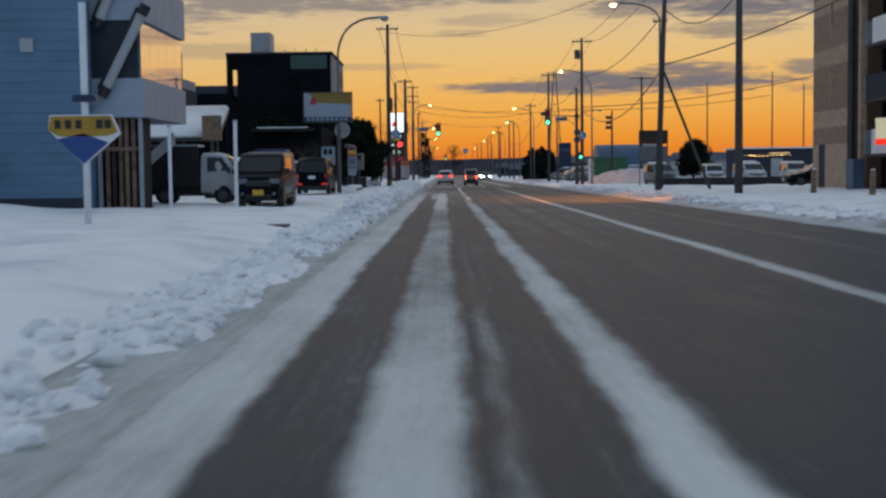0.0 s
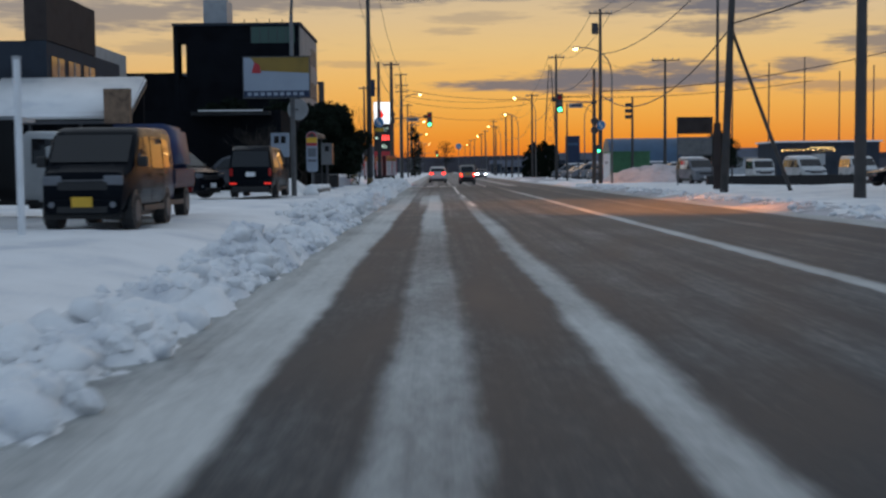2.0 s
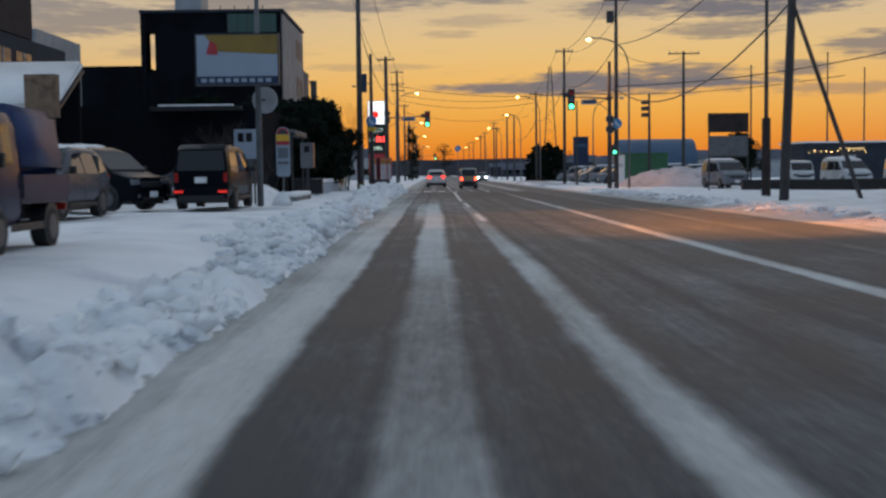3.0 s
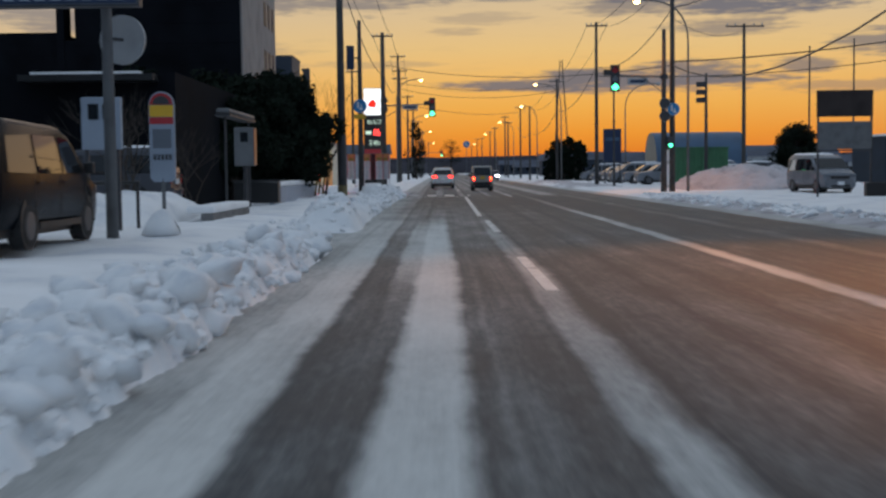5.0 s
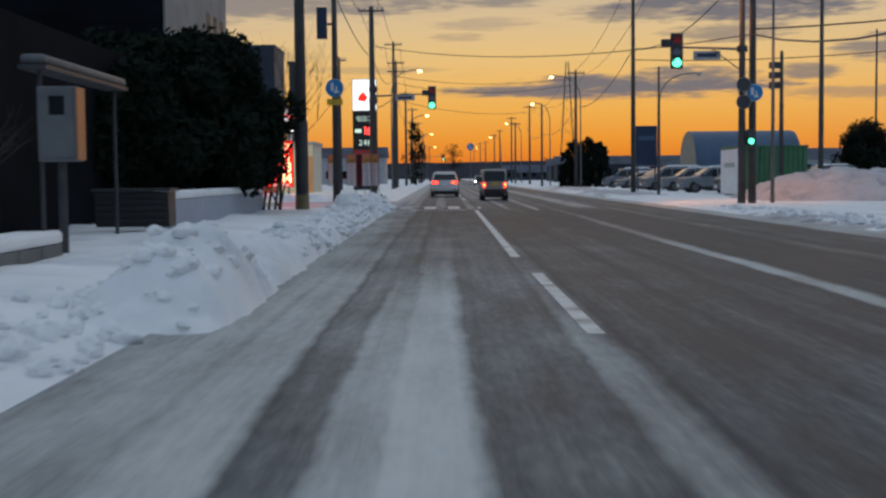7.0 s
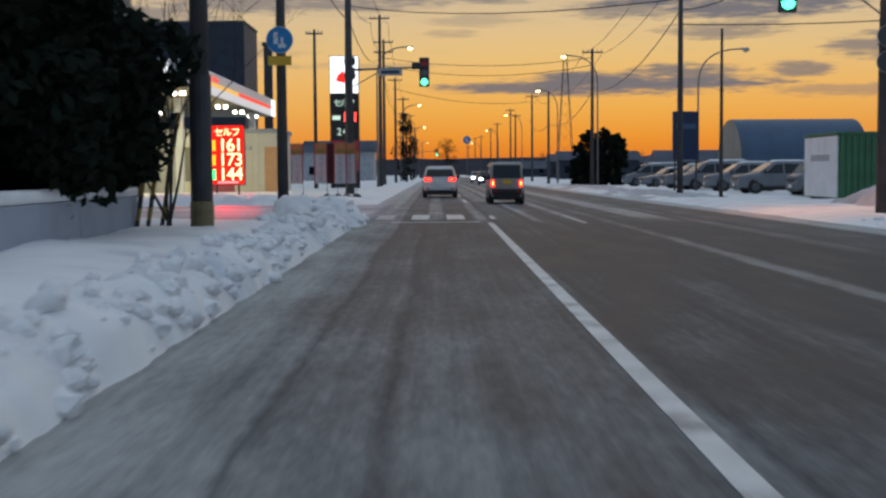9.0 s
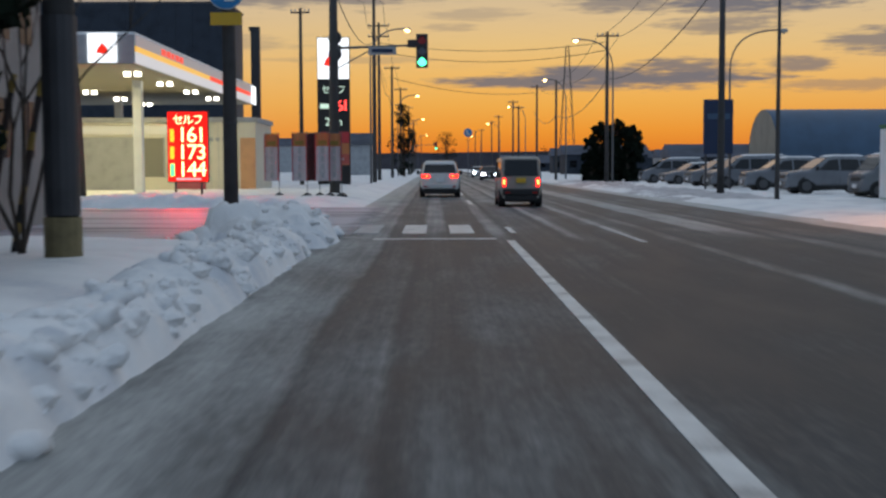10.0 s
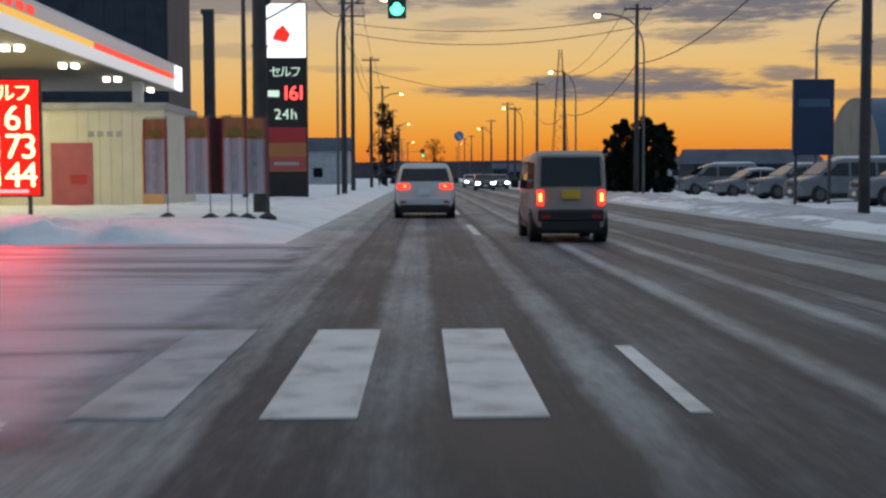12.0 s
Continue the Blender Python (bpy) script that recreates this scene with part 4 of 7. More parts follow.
SEDAN = dict(L=4.5, W=1.74, prof=[(2.16, 0.24), (2.25, 0.52), (2.10, 0.76), (1.00, 0.94), (0.30, 1.40), (-0.10, 1.46), (-0.95, 1.44), (-1.20, 1.36), (-1.80, 0.98), (-2.20, 0.92), (-2.25, 0.32)], ws=(3, 4), rw=(8, 7),
             sides=[[(0.78, 0.94), (0.24, 1.32), (-0.10, 1.36), (-0.10, 0.92)], [(-0.18, 0.92), (-0.18, 1.36), (-0.95, 1.32), (-1.30, 0.98)]], wheels=(1.35, -1.35), r=0.31, belt=0.90)
KEI_TRUCK = dict(L=3.4, W=1.475, prof=[(1.62, 0.26), (1.70, 0.60), (1.68, 1.00), (1.60, 1.12), (1.22, 1.70), (0.98, 1.78), (0.46, 1.78), (0.36, 1.70), (0.34, 1.00), (0.34, 0.34)], ws=(3, 4), rw=(8, 7),
                 sides=[[(1.38, 1.14), (1.10, 1.60), (0.57, 1.62), (0.57, 1.10)]], wheels=(1.10, -0.95), r=0.27, belt=1.04)


def vehicle(name, spec, x, y, z, rz, paint, label, category="car", group="", lights="", plate=WHITE_PAINT, bed=None, roof_snow=False):
    """Nose along local +y. lights: h headlights lit, t tail lights lit, b high brake lamp lit."""
    e = thing(name, x, y, z, label, category, group, rz)
    L, W, prof, belt = spec["L"], spec["W"], spec["prof"], spec["belt"]
    top = max(p[1] for p in prof)

    def half(zz, yy=0.0):
        lower = W / 2 - 0.03 * smooth_step(0.6, 0.25, zz)
        taper = 0.05 * smooth_step(L * 0.25, L * 0.47, abs(yy)) + 0.06 * smooth_step(L * 0.44, L * 0.505, abs(yy))
        return lower - spec.get("tumble", 0.13 if L > 3.5 else 0.08) * min(1.0, max(0.0, (zz - belt) / (top - belt))) - taper

    # loft along the length: the side outline gives the top, the section rounds off at the roof edge
    foot = lambda yy: prof[-1][1] + (prof[0][1] - prof[-1][1]) * (yy - prof[-1][0]) / (prof[0][0] - prof[-1][0])
    fine = []
    for (ya, za), (yb, zb) in zip(prof, prof[1:]):
        cnt = max(1, int(abs(yb - ya) / 0.22))
        fine += [(ya + (yb - ya) * i / cnt, za + (zb - za) * i / cnt) for i in range(cnt)]
    fine.append(prof[-1])
    b = bmesh.new()
    rings = []
    for yy, zt in fine:
        z0 = min(foot(yy), zt)
        rr = min(0.10, (zt - z0) * 0.25)
        levels = [z0 + (zt - rr - z0) * f for f in (0.0, 0.12, 0.3, 0.5, 0.7, 0.85, 1.0)]
        sec = [(half(z, yy) - (0.05 if i == 0 else 0.0), z) for i, z in enumerate(levels)]
        hw = half(zt, yy)
        sec += [(hw - rr * 0.30, zt - rr * 0.32), (hw - rr * 1.0, zt - 0.006), (hw * 0.5, zt + 0.0), (0.0, zt + 0.0)]
        rings.append([b.verts.new((-x, yy, z)) for x, z in sec] + [b.verts.new((x, yy, z)) for x, z in sec[-2::-1]])
    for ra, rb in zip(rings, rings[1:]):
        for k in range(len(ra) - 1):
            b.faces.new((ra[k], rb[k], rb[k + 1], ra[k + 1]))
        b.faces.new((ra[-1], rb[-1], rb[0], ra[0]))
    b.faces.new(rings[0])
    b.faces.new(rings[-1][::-1])
    bmesh.ops.remove_doubles(b, verts=b.verts[:], dist=0.002)
    body = part("body", b, paint, e, "", True)
    body.data.set_sharp_from_angle(angle=radians(38))

    def rear(z):
        """How far back the tail reaches at a height."""
        tail = prof[-1:-5:-1]
        for (ya, za), (yb, zb) in zip(tail, tail[1:]):
            if za <= z <= zb:
                return ya + (yb - ya) * (z - za) / max(1e-4, zb - za)
        return tail[0][0]

    def nose(z):
        head = prof[:4]
        for (ya, za), (yb, zb) in zip(head, head[1:]):
            if za <= z <= zb:
                return ya + (yb - ya) * (z - za) / max(1e-4, zb - za)
        return head[0][0]

    part("underbody", boxes((-W / 2 + 0.16, W / 2 - 0.16, prof[-1][0] + 0.1, prof[0][0] - 0.1, 0.17, 0.34)), BLACK, e)
    seams = sorted({p[0] for poly in spec["sides"] for p in poly if p[1] < belt + 0.06})
    for k, yy in enumerate(seams[1:-1:2] if len(seams) > 2 else seams):
        for s in (-1, 1):
            sx = s * half(0.75, yy)
            part("door_seam", boxes((min(sx, sx + s * 0.004), max(sx, sx + s * 0.004), yy - 0.05, yy - 0.035, 0.42, belt - 0.02)), BLACK, e)
            part("door_handle", boxes((min(sx, sx + s * 0.03), max(sx, sx + s * 0.03), yy + 0.04, yy + 0.20, belt - 0.13, belt - 0.095), bevel=0.008), paint, e)
    for s in (-1, 1):
        sx = s * (W / 2 - 0.012)
        part("sill", boxes((min(sx, sx + s * 0.018), max(sx, sx + s * 0.018), spec["wheels"][1] + 0.4, spec["wheels"][0] - 0.4, 0.26, 0.36)), BLACK, e)

    def pane(nm, i, j, lift):
        (ya, za), (yb, zb) = prof[i], prof[j]
        n = Vector((0, zb - za, -(yb - ya))).normalized()
        if n.z < 0:
            n = -n
        g = bmesh.new()
        pts = []
        for t, s in ((0.10, -1), (0.10, 1), (0.93, 1), (0.93, -1)):
            yy, zz = ya + (yb - ya) * t, za + (zb - za) * t
            pts.append(Vector((s * (half(zz, yy) - 0.065), yy, zz)))
        hexa(g, [p + n * (lift - 0.02) for p in pts], [p + n * lift for p in pts])
        part(nm, g, GLASS, e, "dark tinted glass")

    pane("windscreen", *spec["ws"], 0.014)
    pane("rear_window", *spec["rw"], 0.014)
    for poly in spec["sides"]:
        for s in (-1, 1):
            g = bmesh.new()
            cy, cz = sum(p[0] for p in poly) / len(poly), sum(p[1] for p in poly) / len(poly)
            a = [(s * (half(pz, py) - 0.02), py, pz) for py, pz in poly]
            c = [(s * (half(pz, py) + 0.012), py, pz) for py, pz in poly]
            hexa(g, a, c)
            part("side_window", g, GLASS, e, "dark tinted glass")
    for yy in spec["wheels"]:
        for s in (-1, 1):
            arch = wheel(e, s * (W / 2 - 0.005), yy, spec["r"], 0.17)
            part("wheel_arch", arch, BLACK, e)
    fy, ry = prof[1][0], prof[-1][0]
    tall = spec in (KEI_VAN, MINIVAN)
    part("front_bumper", boxes((-half(0.4, fy) + 0.03, half(0.4, fy) - 0.03, fy - 0.12, fy + 0.03, 0.24, 0.50), bevel=0.04), paint, e)
    part("air_intake", boxes((-W * 0.27, W * 0.27, fy + 0.031, fy + 0.036, 0.27, 0.37)), BLACK, e)
    if not bed:
        part("rear_bumper", boxes((-half(0.5, ry) + 0.01, half(0.5, ry) - 0.01, ry - 0.06, ry + 0.14, 0.40, 0.62), bevel=0.045), BLACK if spec is KEI_VAN else paint, e)
        part("rear_skirt", boxes((-W / 2 + 0.20, W / 2 - 0.20, ry - 0.035, ry + 0.1, 0.22, 0.395), bevel=0.02), BLACK, e)
    gz = prof[2][1] - 0.24
    part("chrome_band", boxes((-W * 0.36, W * 0.36, nose(gz + 0.1) - 0.08, nose(gz + 0.1) + 0.022, gz + 0.09, gz + 0.12)), RIM, e)
    part("grille", boxes((-W * 0.27, W * 0.27, nose(gz) - 0.08, nose(gz) + 0.014, gz - 0.05, gz + 0.08), bevel=0.01), BLACK, e)
    hz = prof[2][1] - 0.14
    ty = prof[-2][0]
    tz = belt - 0.04
    for s in (-1, 1):
        hx = half(hz, prof[2][0]) - 0.16
        lamp = part("headlight", boxes((s * hx - 0.155, s * hx + 0.155, nose(hz) - 0.14, nose(hz) + 0.03, hz - 0.075, hz + 0.085), bevel=0.03), HEAD_ON if "h" in lights else LENS, e, "lit headlight" if "h" in lights else "clear headlight")
        b = bmesh.new()
        disc(b, (s * hx, fy + 0.034, 0.40), (0, 1, 0), 0.05, 0.012, 14)
        part("fog_lamp", b, LENS, e)
        if not bed:
            if not tall:
                tb = (half(tz, ty) - 0.36, half(tz, ty) - 0.005, rear(tz) - 0.035, rear(tz) + 0.16, tz - 0.075, tz + 0.06)
                core = (half(tz, ty) - 0.26, half(tz, ty) - 0.20, rear(tz) - 0.042, rear(tz) - 0.036, tz - 0.025, tz + 0.005)
            else:
                tb = (half(tz, ry) - 0.115, half(tz, ry) - 0.005, rear(tz) - 0.035, rear(tz) + 0.10, tz - 0.24, tz + 0.03)
                core = (half(tz, ry) - 0.085, half(tz, ry) - 0.035, rear(tz) - 0.042, rear(tz) - 0.036, tz - 0.17, tz - 0.02)
            sided = lambda d: (min(s * d[0], s * d[1]), max(s * d[0], s * d[1]), *d[2:])
            lit = "t" in lights
            lamp = part("tail_light", boxes(sided(tb), bevel=0.02), RED_ON if lit else RED_LENS, e, "lit red tail lamp" if lit else "red tail lamp")
            if lit:
                part("bulb", boxes(sided(core)), RED_CORE, lamp, "bright lamp core")
            part("reflector", boxes(sided((half(0.5, ry) - 0.24, half(0.5, ry) - 0.08, ry - 0.068, ry - 0.05, 0.46, 0.52))), RED_LENS, e, "small red reflector")
        part("mirror", boxes((s * (W / 2 + 0.09) - 0.08, s * (W / 2 + 0.09) + 0.08, prof[3][0] - 0.32, prof[3][0] - 0.20, belt + 0.02, belt + 0.20), bevel=0.03), BLACK, e)
    part("number_plate", boxes((-0.165, 0.165, fy + 0.037, fy + 0.05, 0.36, 0.525)), plate, e, "plain number plate")
    if not bed:
        pz = belt - (0.16 if spec is KEI_VAN else 0.30)
        part("number_plate", boxes((-0.165, 0.165, rear(pz) - 0.05, rear(pz) + 0.02, pz, pz + 0.165)), plate, e, "plain number plate")
    if "b" in lights:
        part("brake_lamp", boxes((-0.12, 0.12, prof[7][0] - 0.06, prof[7][0] + 0.02, prof[7][1] - 0.02, prof[7][1] + 0.03)), RED_ON, e)
    if bed:
        part("bed_floor", boxes((-W / 2, W / 2, -1.68, 0.28, 0.60, 0.68)), bed, e)
        for s in (-1, 1):
            part("bed_side", boxes((s * W / 2 - 0.03, s * W / 2 + 0.03, -1.68, 0.28, 0.68, 0.98)), bed, e)
            part("tail_light", boxes((s * 0.60 - 0.10, s * 0.60 + 0.10, -1.72, -1.66, 0.48, 0.58)), RED_LENS, e)
        part("tailgate", boxes((-W / 2 + 0.03, W / 2 - 0.03, -1.70, -1.65, 0.68, 0.98)), bed, e)
        part("chassis", boxes((-0.45, 0.45, -1.6, 0.36, 0.38, 0.60)), BLACK, e)
    if roof_snow:
        ysn = [p[0] for p in prof if p[1] > top - 0.15]
        sx = half(top) - 0.10
        xs = [-sx + 2 * sx * i / 10 for i in range(11)]
        ys = [min(ysn) + 0.1 + (max(ysn) - min(ysn) - 0.2) * i / 16 for i in range(17)]

        def hgt(xx, yy):
            ed = min(1 - abs(xx) / sx, 0.35) / 0.35 * min(1, min(yy - ys[0], ys[-1] - yy) / 0.25 if ys[-1] > ys[0] else 0)
            return top - 0.04 + 0.10 * max(0, ed) ** 0.5 + 0.015 * wobble(xx + x, yy + y, 3.0)
        ob = new("roof_snow", grid_mesh("roof_snow", xs, ys, hgt, SNOW))
        ob.parent = e
    return e


vehicle("kei_van", KEI_VAN, -5.75, 38.75, 0.32, 180, PAINT_BLACK, "black box-shaped microvan with a yellow number plate parked on snow", "van", "parked cars", "", YELLOW)
truck = vehicle("kei_truck", KEI_TRUCK, -6.15, 42.6, 0.32, 180, PAINT_VIOLET, "small truck with a blue tarpaulin hood over its bed", "truck", "parked cars", "", YELLOW, bed=PAINT_VIOLET)
b = bmesh.new()
hexa(b, [(-0.72, -1.66, 0.98), (0.72, -1.66, 0.98), (0.72, 0.26, 0.98), (-0.72, 0.26, 0.98)], [(-0.60, -1.62, 1.86), (0.60, -1.62, 1.86), (0.60, 0.22, 1.90), (-0.60, 0.22, 1.90)])
bmesh.ops.bevel(b, geom=b.edges[:], offset=0.10, segments=3, affect="EDGES")
part("tarpaulin_hood", b, surface("blue_tarpaulin", (0.006, 0.022, 0.09), rough=0.5, vary=0.2, size=0.4, bump=0.4), truck, "deep blue tarpaulin hood", True)
parked = vehicle("minivan", MINIVAN, -6.75, 63.6, 0.33, 0, PAINT_BLACK, "black minivan with its tail towards the entrance", "van", "parked cars", "", WHITE_PAINT)
# Reflectors with a faint glow of their own, standing in for returned light.
for s in (-1, 1):
    part("rear_marker", boxes((s * 0.62 - 0.13, s * 0.62 + 0.13, -2.42, -2.405, 0.46, 0.53)), RED_DIM, parked, "small red reflector")
vehicle("minivan", MINIVAN, -12.6, 73.5, 0.33, -82, PAINT_BLACK, "dark minivan parked sideways with snow on its roof", "van", "parked cars", roof_snow=True)
vehicle("station_wagon", SUV, -9.3, 55.5, 0.33, 176, PAINT_GREY, "dark grey car with snow on bonnet and roof", "car", "parked cars", roof_snow=True)
vehicle("minivan", MINIVAN, -10.2, 62.2, 0.33, -116, PAINT_BLACK, "dark minivan parked aslant with snow on its windscreen and roof", "van", "parked cars", roof_snow=True)
white_truck = vehicle("kei_truck", KEI_TRUCK, -9.0, 43.4, 0.33, -88, PAINT_WHITE, "white small truck with a raised side flap on its bed", "truck", "parked cars", "", YELLOW, bed=BLACK)
part("side_flap", boxes((0.75, 0.79, -1.7, 0.28, 0.98, 2.0)), BLACK, white_truck)
part("tarp_frame", boxes((-0.70, 0.74, -1.6, 0.26, 2.0, 2.08)), GREY_PAINT, white_truck)
b = bmesh.new()
hexa(b, [(0.80, -2.1, 0.75), (0.86, -2.1, 0.75), (0.86, -0.5, 2.10), (0.80, -0.5, 2.10)], [(0.80, -2.15, 1.15), (0.86, -2.15, 1.15), (0.86, -0.55, 2.52), (0.80, -0.55, 2.52)])
part("loading_ramp", b, WHITE_PAINT, white_truck, "white slanted loading ramp")

# cars on the road ahead
vehicle("suv", SUV, 0.05, 143.5, 0.0, 0, PAINT_WHITE, "white sport utility car with lit tail lamps ahead in the lane", "car", "cars on the road", "t", WHITE_PAINT)
vehicle("kei_van", KEI_VAN, 2.72, 129.6, 0.0, 0, PAINT_DIM_WHITE, "pale boxy microvan with lit tail lamps in the next lane", "van", "cars on the road", "t", YELLOW)
vehicle("sedan", SEDAN, 5.4, 212.0, 0.0, 180, PAINT_GREY, "oncoming dark car with bright headlights", "car", "cars on the road", "h")
vehicle("sedan", SEDAN, 7.6, 226.0, 0.0, 180, PAINT_SILVER, "oncoming silver car with bright headlights", "car", "cars on the road", "h")
vehicle("sedan", SEDAN, 5.6, 246.0, 0.0, 180, PAINT_WHITE, "oncoming white car with bright headlights", "car", "cars on the road", "h")

# lots on the far side of the road
for k, (x, y, rz, spec, paint, nm, lab) in enumerate((
        (18.4, 104.5, 186, MINIVAN, PAINT_SILVER, "minivan", "pale grey box van parked behind the notice board"),
        (22.6, 103.0, 178, KEI_VAN, PAINT_WHITE, "kei_van", "white box van parked on the snowy lot"),
        (26.0, 104.0, 184, MINIVAN, PAINT_WHITE, "minivan", "white van parked on the snowy lot"),
        (29.5, 103.0, 176, MINIVAN, PAINT_WHITE, "minivan", "white van parked on the snowy lot"),
        (25.6, 84.0, 95, SEDAN, PAINT_BLACK, "sedan", "black car parked sideways on the snowy lot"))):
    vehicle(nm, spec, x, y, 0.13, rz, paint, lab, "van" if "van" in nm else "car", "parked cars", roof_snow=k % 2 == 0)
rng = random.Random(5)
for k in range(13):
    if k in (7, 9):                        # the arched shed stands there
        continue
    spec, nm = rng.choice(((SUV, "suv"), (SEDAN, "sedan"), (KEI_VAN, "kei_van"), (MINIVAN, "minivan")))
    paint, word = rng.choice(((PAINT_WHITE, "white"), (PAINT_SILVER, "silver"), (PAINT_SILVER, "silver"), (PAINT_GREY, "grey")))
    vehicle(nm, spec, 17.6 + (k % 2) * 5.2 + rng.uniform(-0.2, 0.2), 134.0 + (k // 2) * 7.2 + (k % 2) * 1.5, 0.13, 92 + rng.uniform(-6, 6) + (8 if k % 2 else 0), paint,
            word + " car with snow on its roof parked in a sales lot", "car", "cars in the sales lot", roof_snow=True)
# A white van painted grey in place of the shadow over it.
vehicle("minivan", MINIVAN, -10.35, 81.6, 0.33, 90, PAINT_GREY, "van behind the low wall, its white dimmed to grey as shadow", "van", "parked cars", roof_snow=True)

# ---- buildings on the left ----


def wall_box(parent, name, dims, mat, label=""):
    return part(name, boxes(dims), mat, parent, label)


shop = thing("shop_building", -9.24, 36.9, 0.0, "pale blue two-storey shop with mirrored upper windows", "building")
shop.scale = (0.87, 0.62, 0.90)
# local x: 0 is the road face, negative away from the road; local y from the near wall
for k in range(26):
    wall_box(shop, "siding_board", (-15.0, -1.6, -1.0 + (k % 2) * 0.004, -0.8, 0.2 + k * 0.34, 0.2 + k * 0.34 + 0.332), BLUE_SIDING)
wall_box(shop, "wall", (-15.0, -1.7, -0.8, 9.6, 0.0, 9.0), BLUE_SIDING)
wall_box(shop, "upper_storey", (-1.7, -0.02, 0.0, 9.3, 3.55, 9.0), BLUE_SIDING)
wall_box(shop, "spandrel", (-1.69, 0.16, -0.14, 9.34, 3.45, 4.75), SHOP_WHITE, "white spandrel panel")
wall_box(shop, "parapet", (-1.69, 0.18, -0.16, 9.36, 6.7, 8.2), SHOP_WHITE, "white parapet panel")
for k in range(5):
    w = wall_box(shop, "window", (-0.01, 0.03, 0.05 + k * 1.86, 0.05 + k * 1.86 + 1.82, 4.76, 6.69), MIRROR_GLASS, "mirrored window reflecting the sky")
    part("mullion", boxes((0.0, 0.02, 0.05 + k * 1.86 - 0.035, 0.05 + k * 1.86 - 0.012, 4.76, 6.69)), DARK_STEEL, w)
b = bmesh.new()
for x0, z0, x1, z1 in ((-1.2, 4.3, 0.25, 7.0), (-1.35, 6.6, -0.35, 8.8)):
    tube(b, [(x0, -0.35, z0), (x1, -0.35, z1)], 0.17, 8)
part("stair_stringer", b, GREY_PAINT, shop, "slanting grey stair stringers")
for x0, z0, x1, z1 in ((-1.2, 4.3, 0.25, 7.0), (-1.35, 6.6, -0.35, 8.8)):
    dx, dz = (x1 - x0) * 0.06, (z1 - z0) * 0.06
    part("stringer_end", tubes(([(x0 - dx, -0.35, z0 - dz), (x0 + dx, -0.35, z0 + dz)], 0.19), n=8), BLACK, shop)
    part("stringer_end", tubes(([(x1 - dx, -0.35, z1 - dz), (x1 + dx, -0.35, z1 + dz)], 0.19), n=8), BLACK, shop)
    part("stringer_edge", tubes(([(x0 - 0.22, -0.33, z0 + 0.1), (x1 - 0.22, -0.33, z1 + 0.1)], 0.05), n=6), BLACK, shop)
wall_box(shop, "soffit_wall", (-1.69, -0.05, -0.012, -0.002, 4.76, 6.69), DARK_GREY_CLAD)
for k, (px, mat) in enumerate(((-1.62, GREY_PAINT), (-1.36, TIMBER), (-1.12, BROWN_CLAD), (-0.90, TIMBER), (-0.66, TIMBER), (-0.44, TIMBER), (-0.16, SHOP_WHITE))):
    wall_box(shop, "post", (px, px + 0.13, 0.25 + 0.12 * (k % 2), 0.40 + 0.12 * (k % 2), 0.2, 3.45), mat)
wall_box(shop, "entrance_glass", (-1.66, -0.10, 0.62, 0.66, 0.25, 3.40), GLASS, "dark entrance glazing")
wall_box(shop, "rail", (-1.60, -0.20, 0.16, 0.24, 2.32, 2.46), TIMBER)
wall_box(shop, "plinth", (-1.66, -0.06, 0.10, 0.70, 0.05, 0.24), CONCRETE)
wall_box(shop, "entrance_wall", (-1.66, -0.10, 0.68, 2.4, 0.1, 3.44), BROWN_CLAD)
wall_box(shop, "lower_cladding", (-1.695, -1.665, 2.4, 9.6, 0.1, 3.44), DARK_GREY_CLAD)
# Dark strip that draws the shadow line where wall meets snow.
wall_box(shop, "base_course", (-15.0, -1.62, -1.03, -1.005, 0.1, 0.75), DARK_GREY_CLAD, "dark strip painted as the shadow at the wall foot")
wall_box(shop, "vent", (-3.9, -3.45, -1.12, -1.005, 5.6, 6.05), GREY_PAINT)
wall_box(shop, "neighbour_pillar", (-5.6, -5.3, -2.6, -2.3, 0.3, 4.2), TIMBER)

sign = thing("shop_sign", -7.6, 25.5, 0.35, "blue and yellow diamond-shaped shop sign on a white post", "sign")
part("post", tubes(([(0, 0, -0.3), (0, 0, 4.6)], 0.075), n=12), WHITE_PAINT, sign, smooth=True)
b = bmesh.new()
hexa(b, [(-0.75, -0.16, 1.95), (0.0, -0.16, 1.20), (0.78, -0.16, 1.85), (0.60, -0.16, 2.25), (-0.70, -0.16, 2.25)], [(-0.75, -0.10, 1.95), (0.0, -0.10, 1.20), (0.78, -0.10, 1.85), (0.60, -0.10, 2.25), (-0.70, -0.10, 2.25)])
part("board", b, WHITE_PAINT, sign)
b = bmesh.new()
hexa(b, [(-0.55, -0.172, 1.74), (0.0, -0.172, 1.22), (0.52, -0.172, 1.66), (0.0, -0.172, 1.86)], [(-0.55, -0.164, 1.74), (0.0, -0.164, 1.22), (0.52, -0.164, 1.66), (0.0, -0.164, 1.86)])
part("blue_field", b, surface("bright_blue_sign_face", (0.02, 0.065, 0.24), rough=0.45, vary=0.1, bump=0.03), sign)
b = bmesh.new()
hexa(b, [(-0.74, -0.172, 1.94), (-0.52, -0.172, 1.80), (0.52, -0.172, 1.80), (0.72, -0.172, 1.88), (0.58, -0.172, 2.22), (-0.68, -0.172, 2.22)], [(-0.74, -0.164, 1.94), (-0.52, -0.164, 1.80), (0.52, -0.164, 1.80), (0.72, -0.164, 1.88), (0.58, -0.164, 2.22), (-0.68, -0.164, 2.22)])
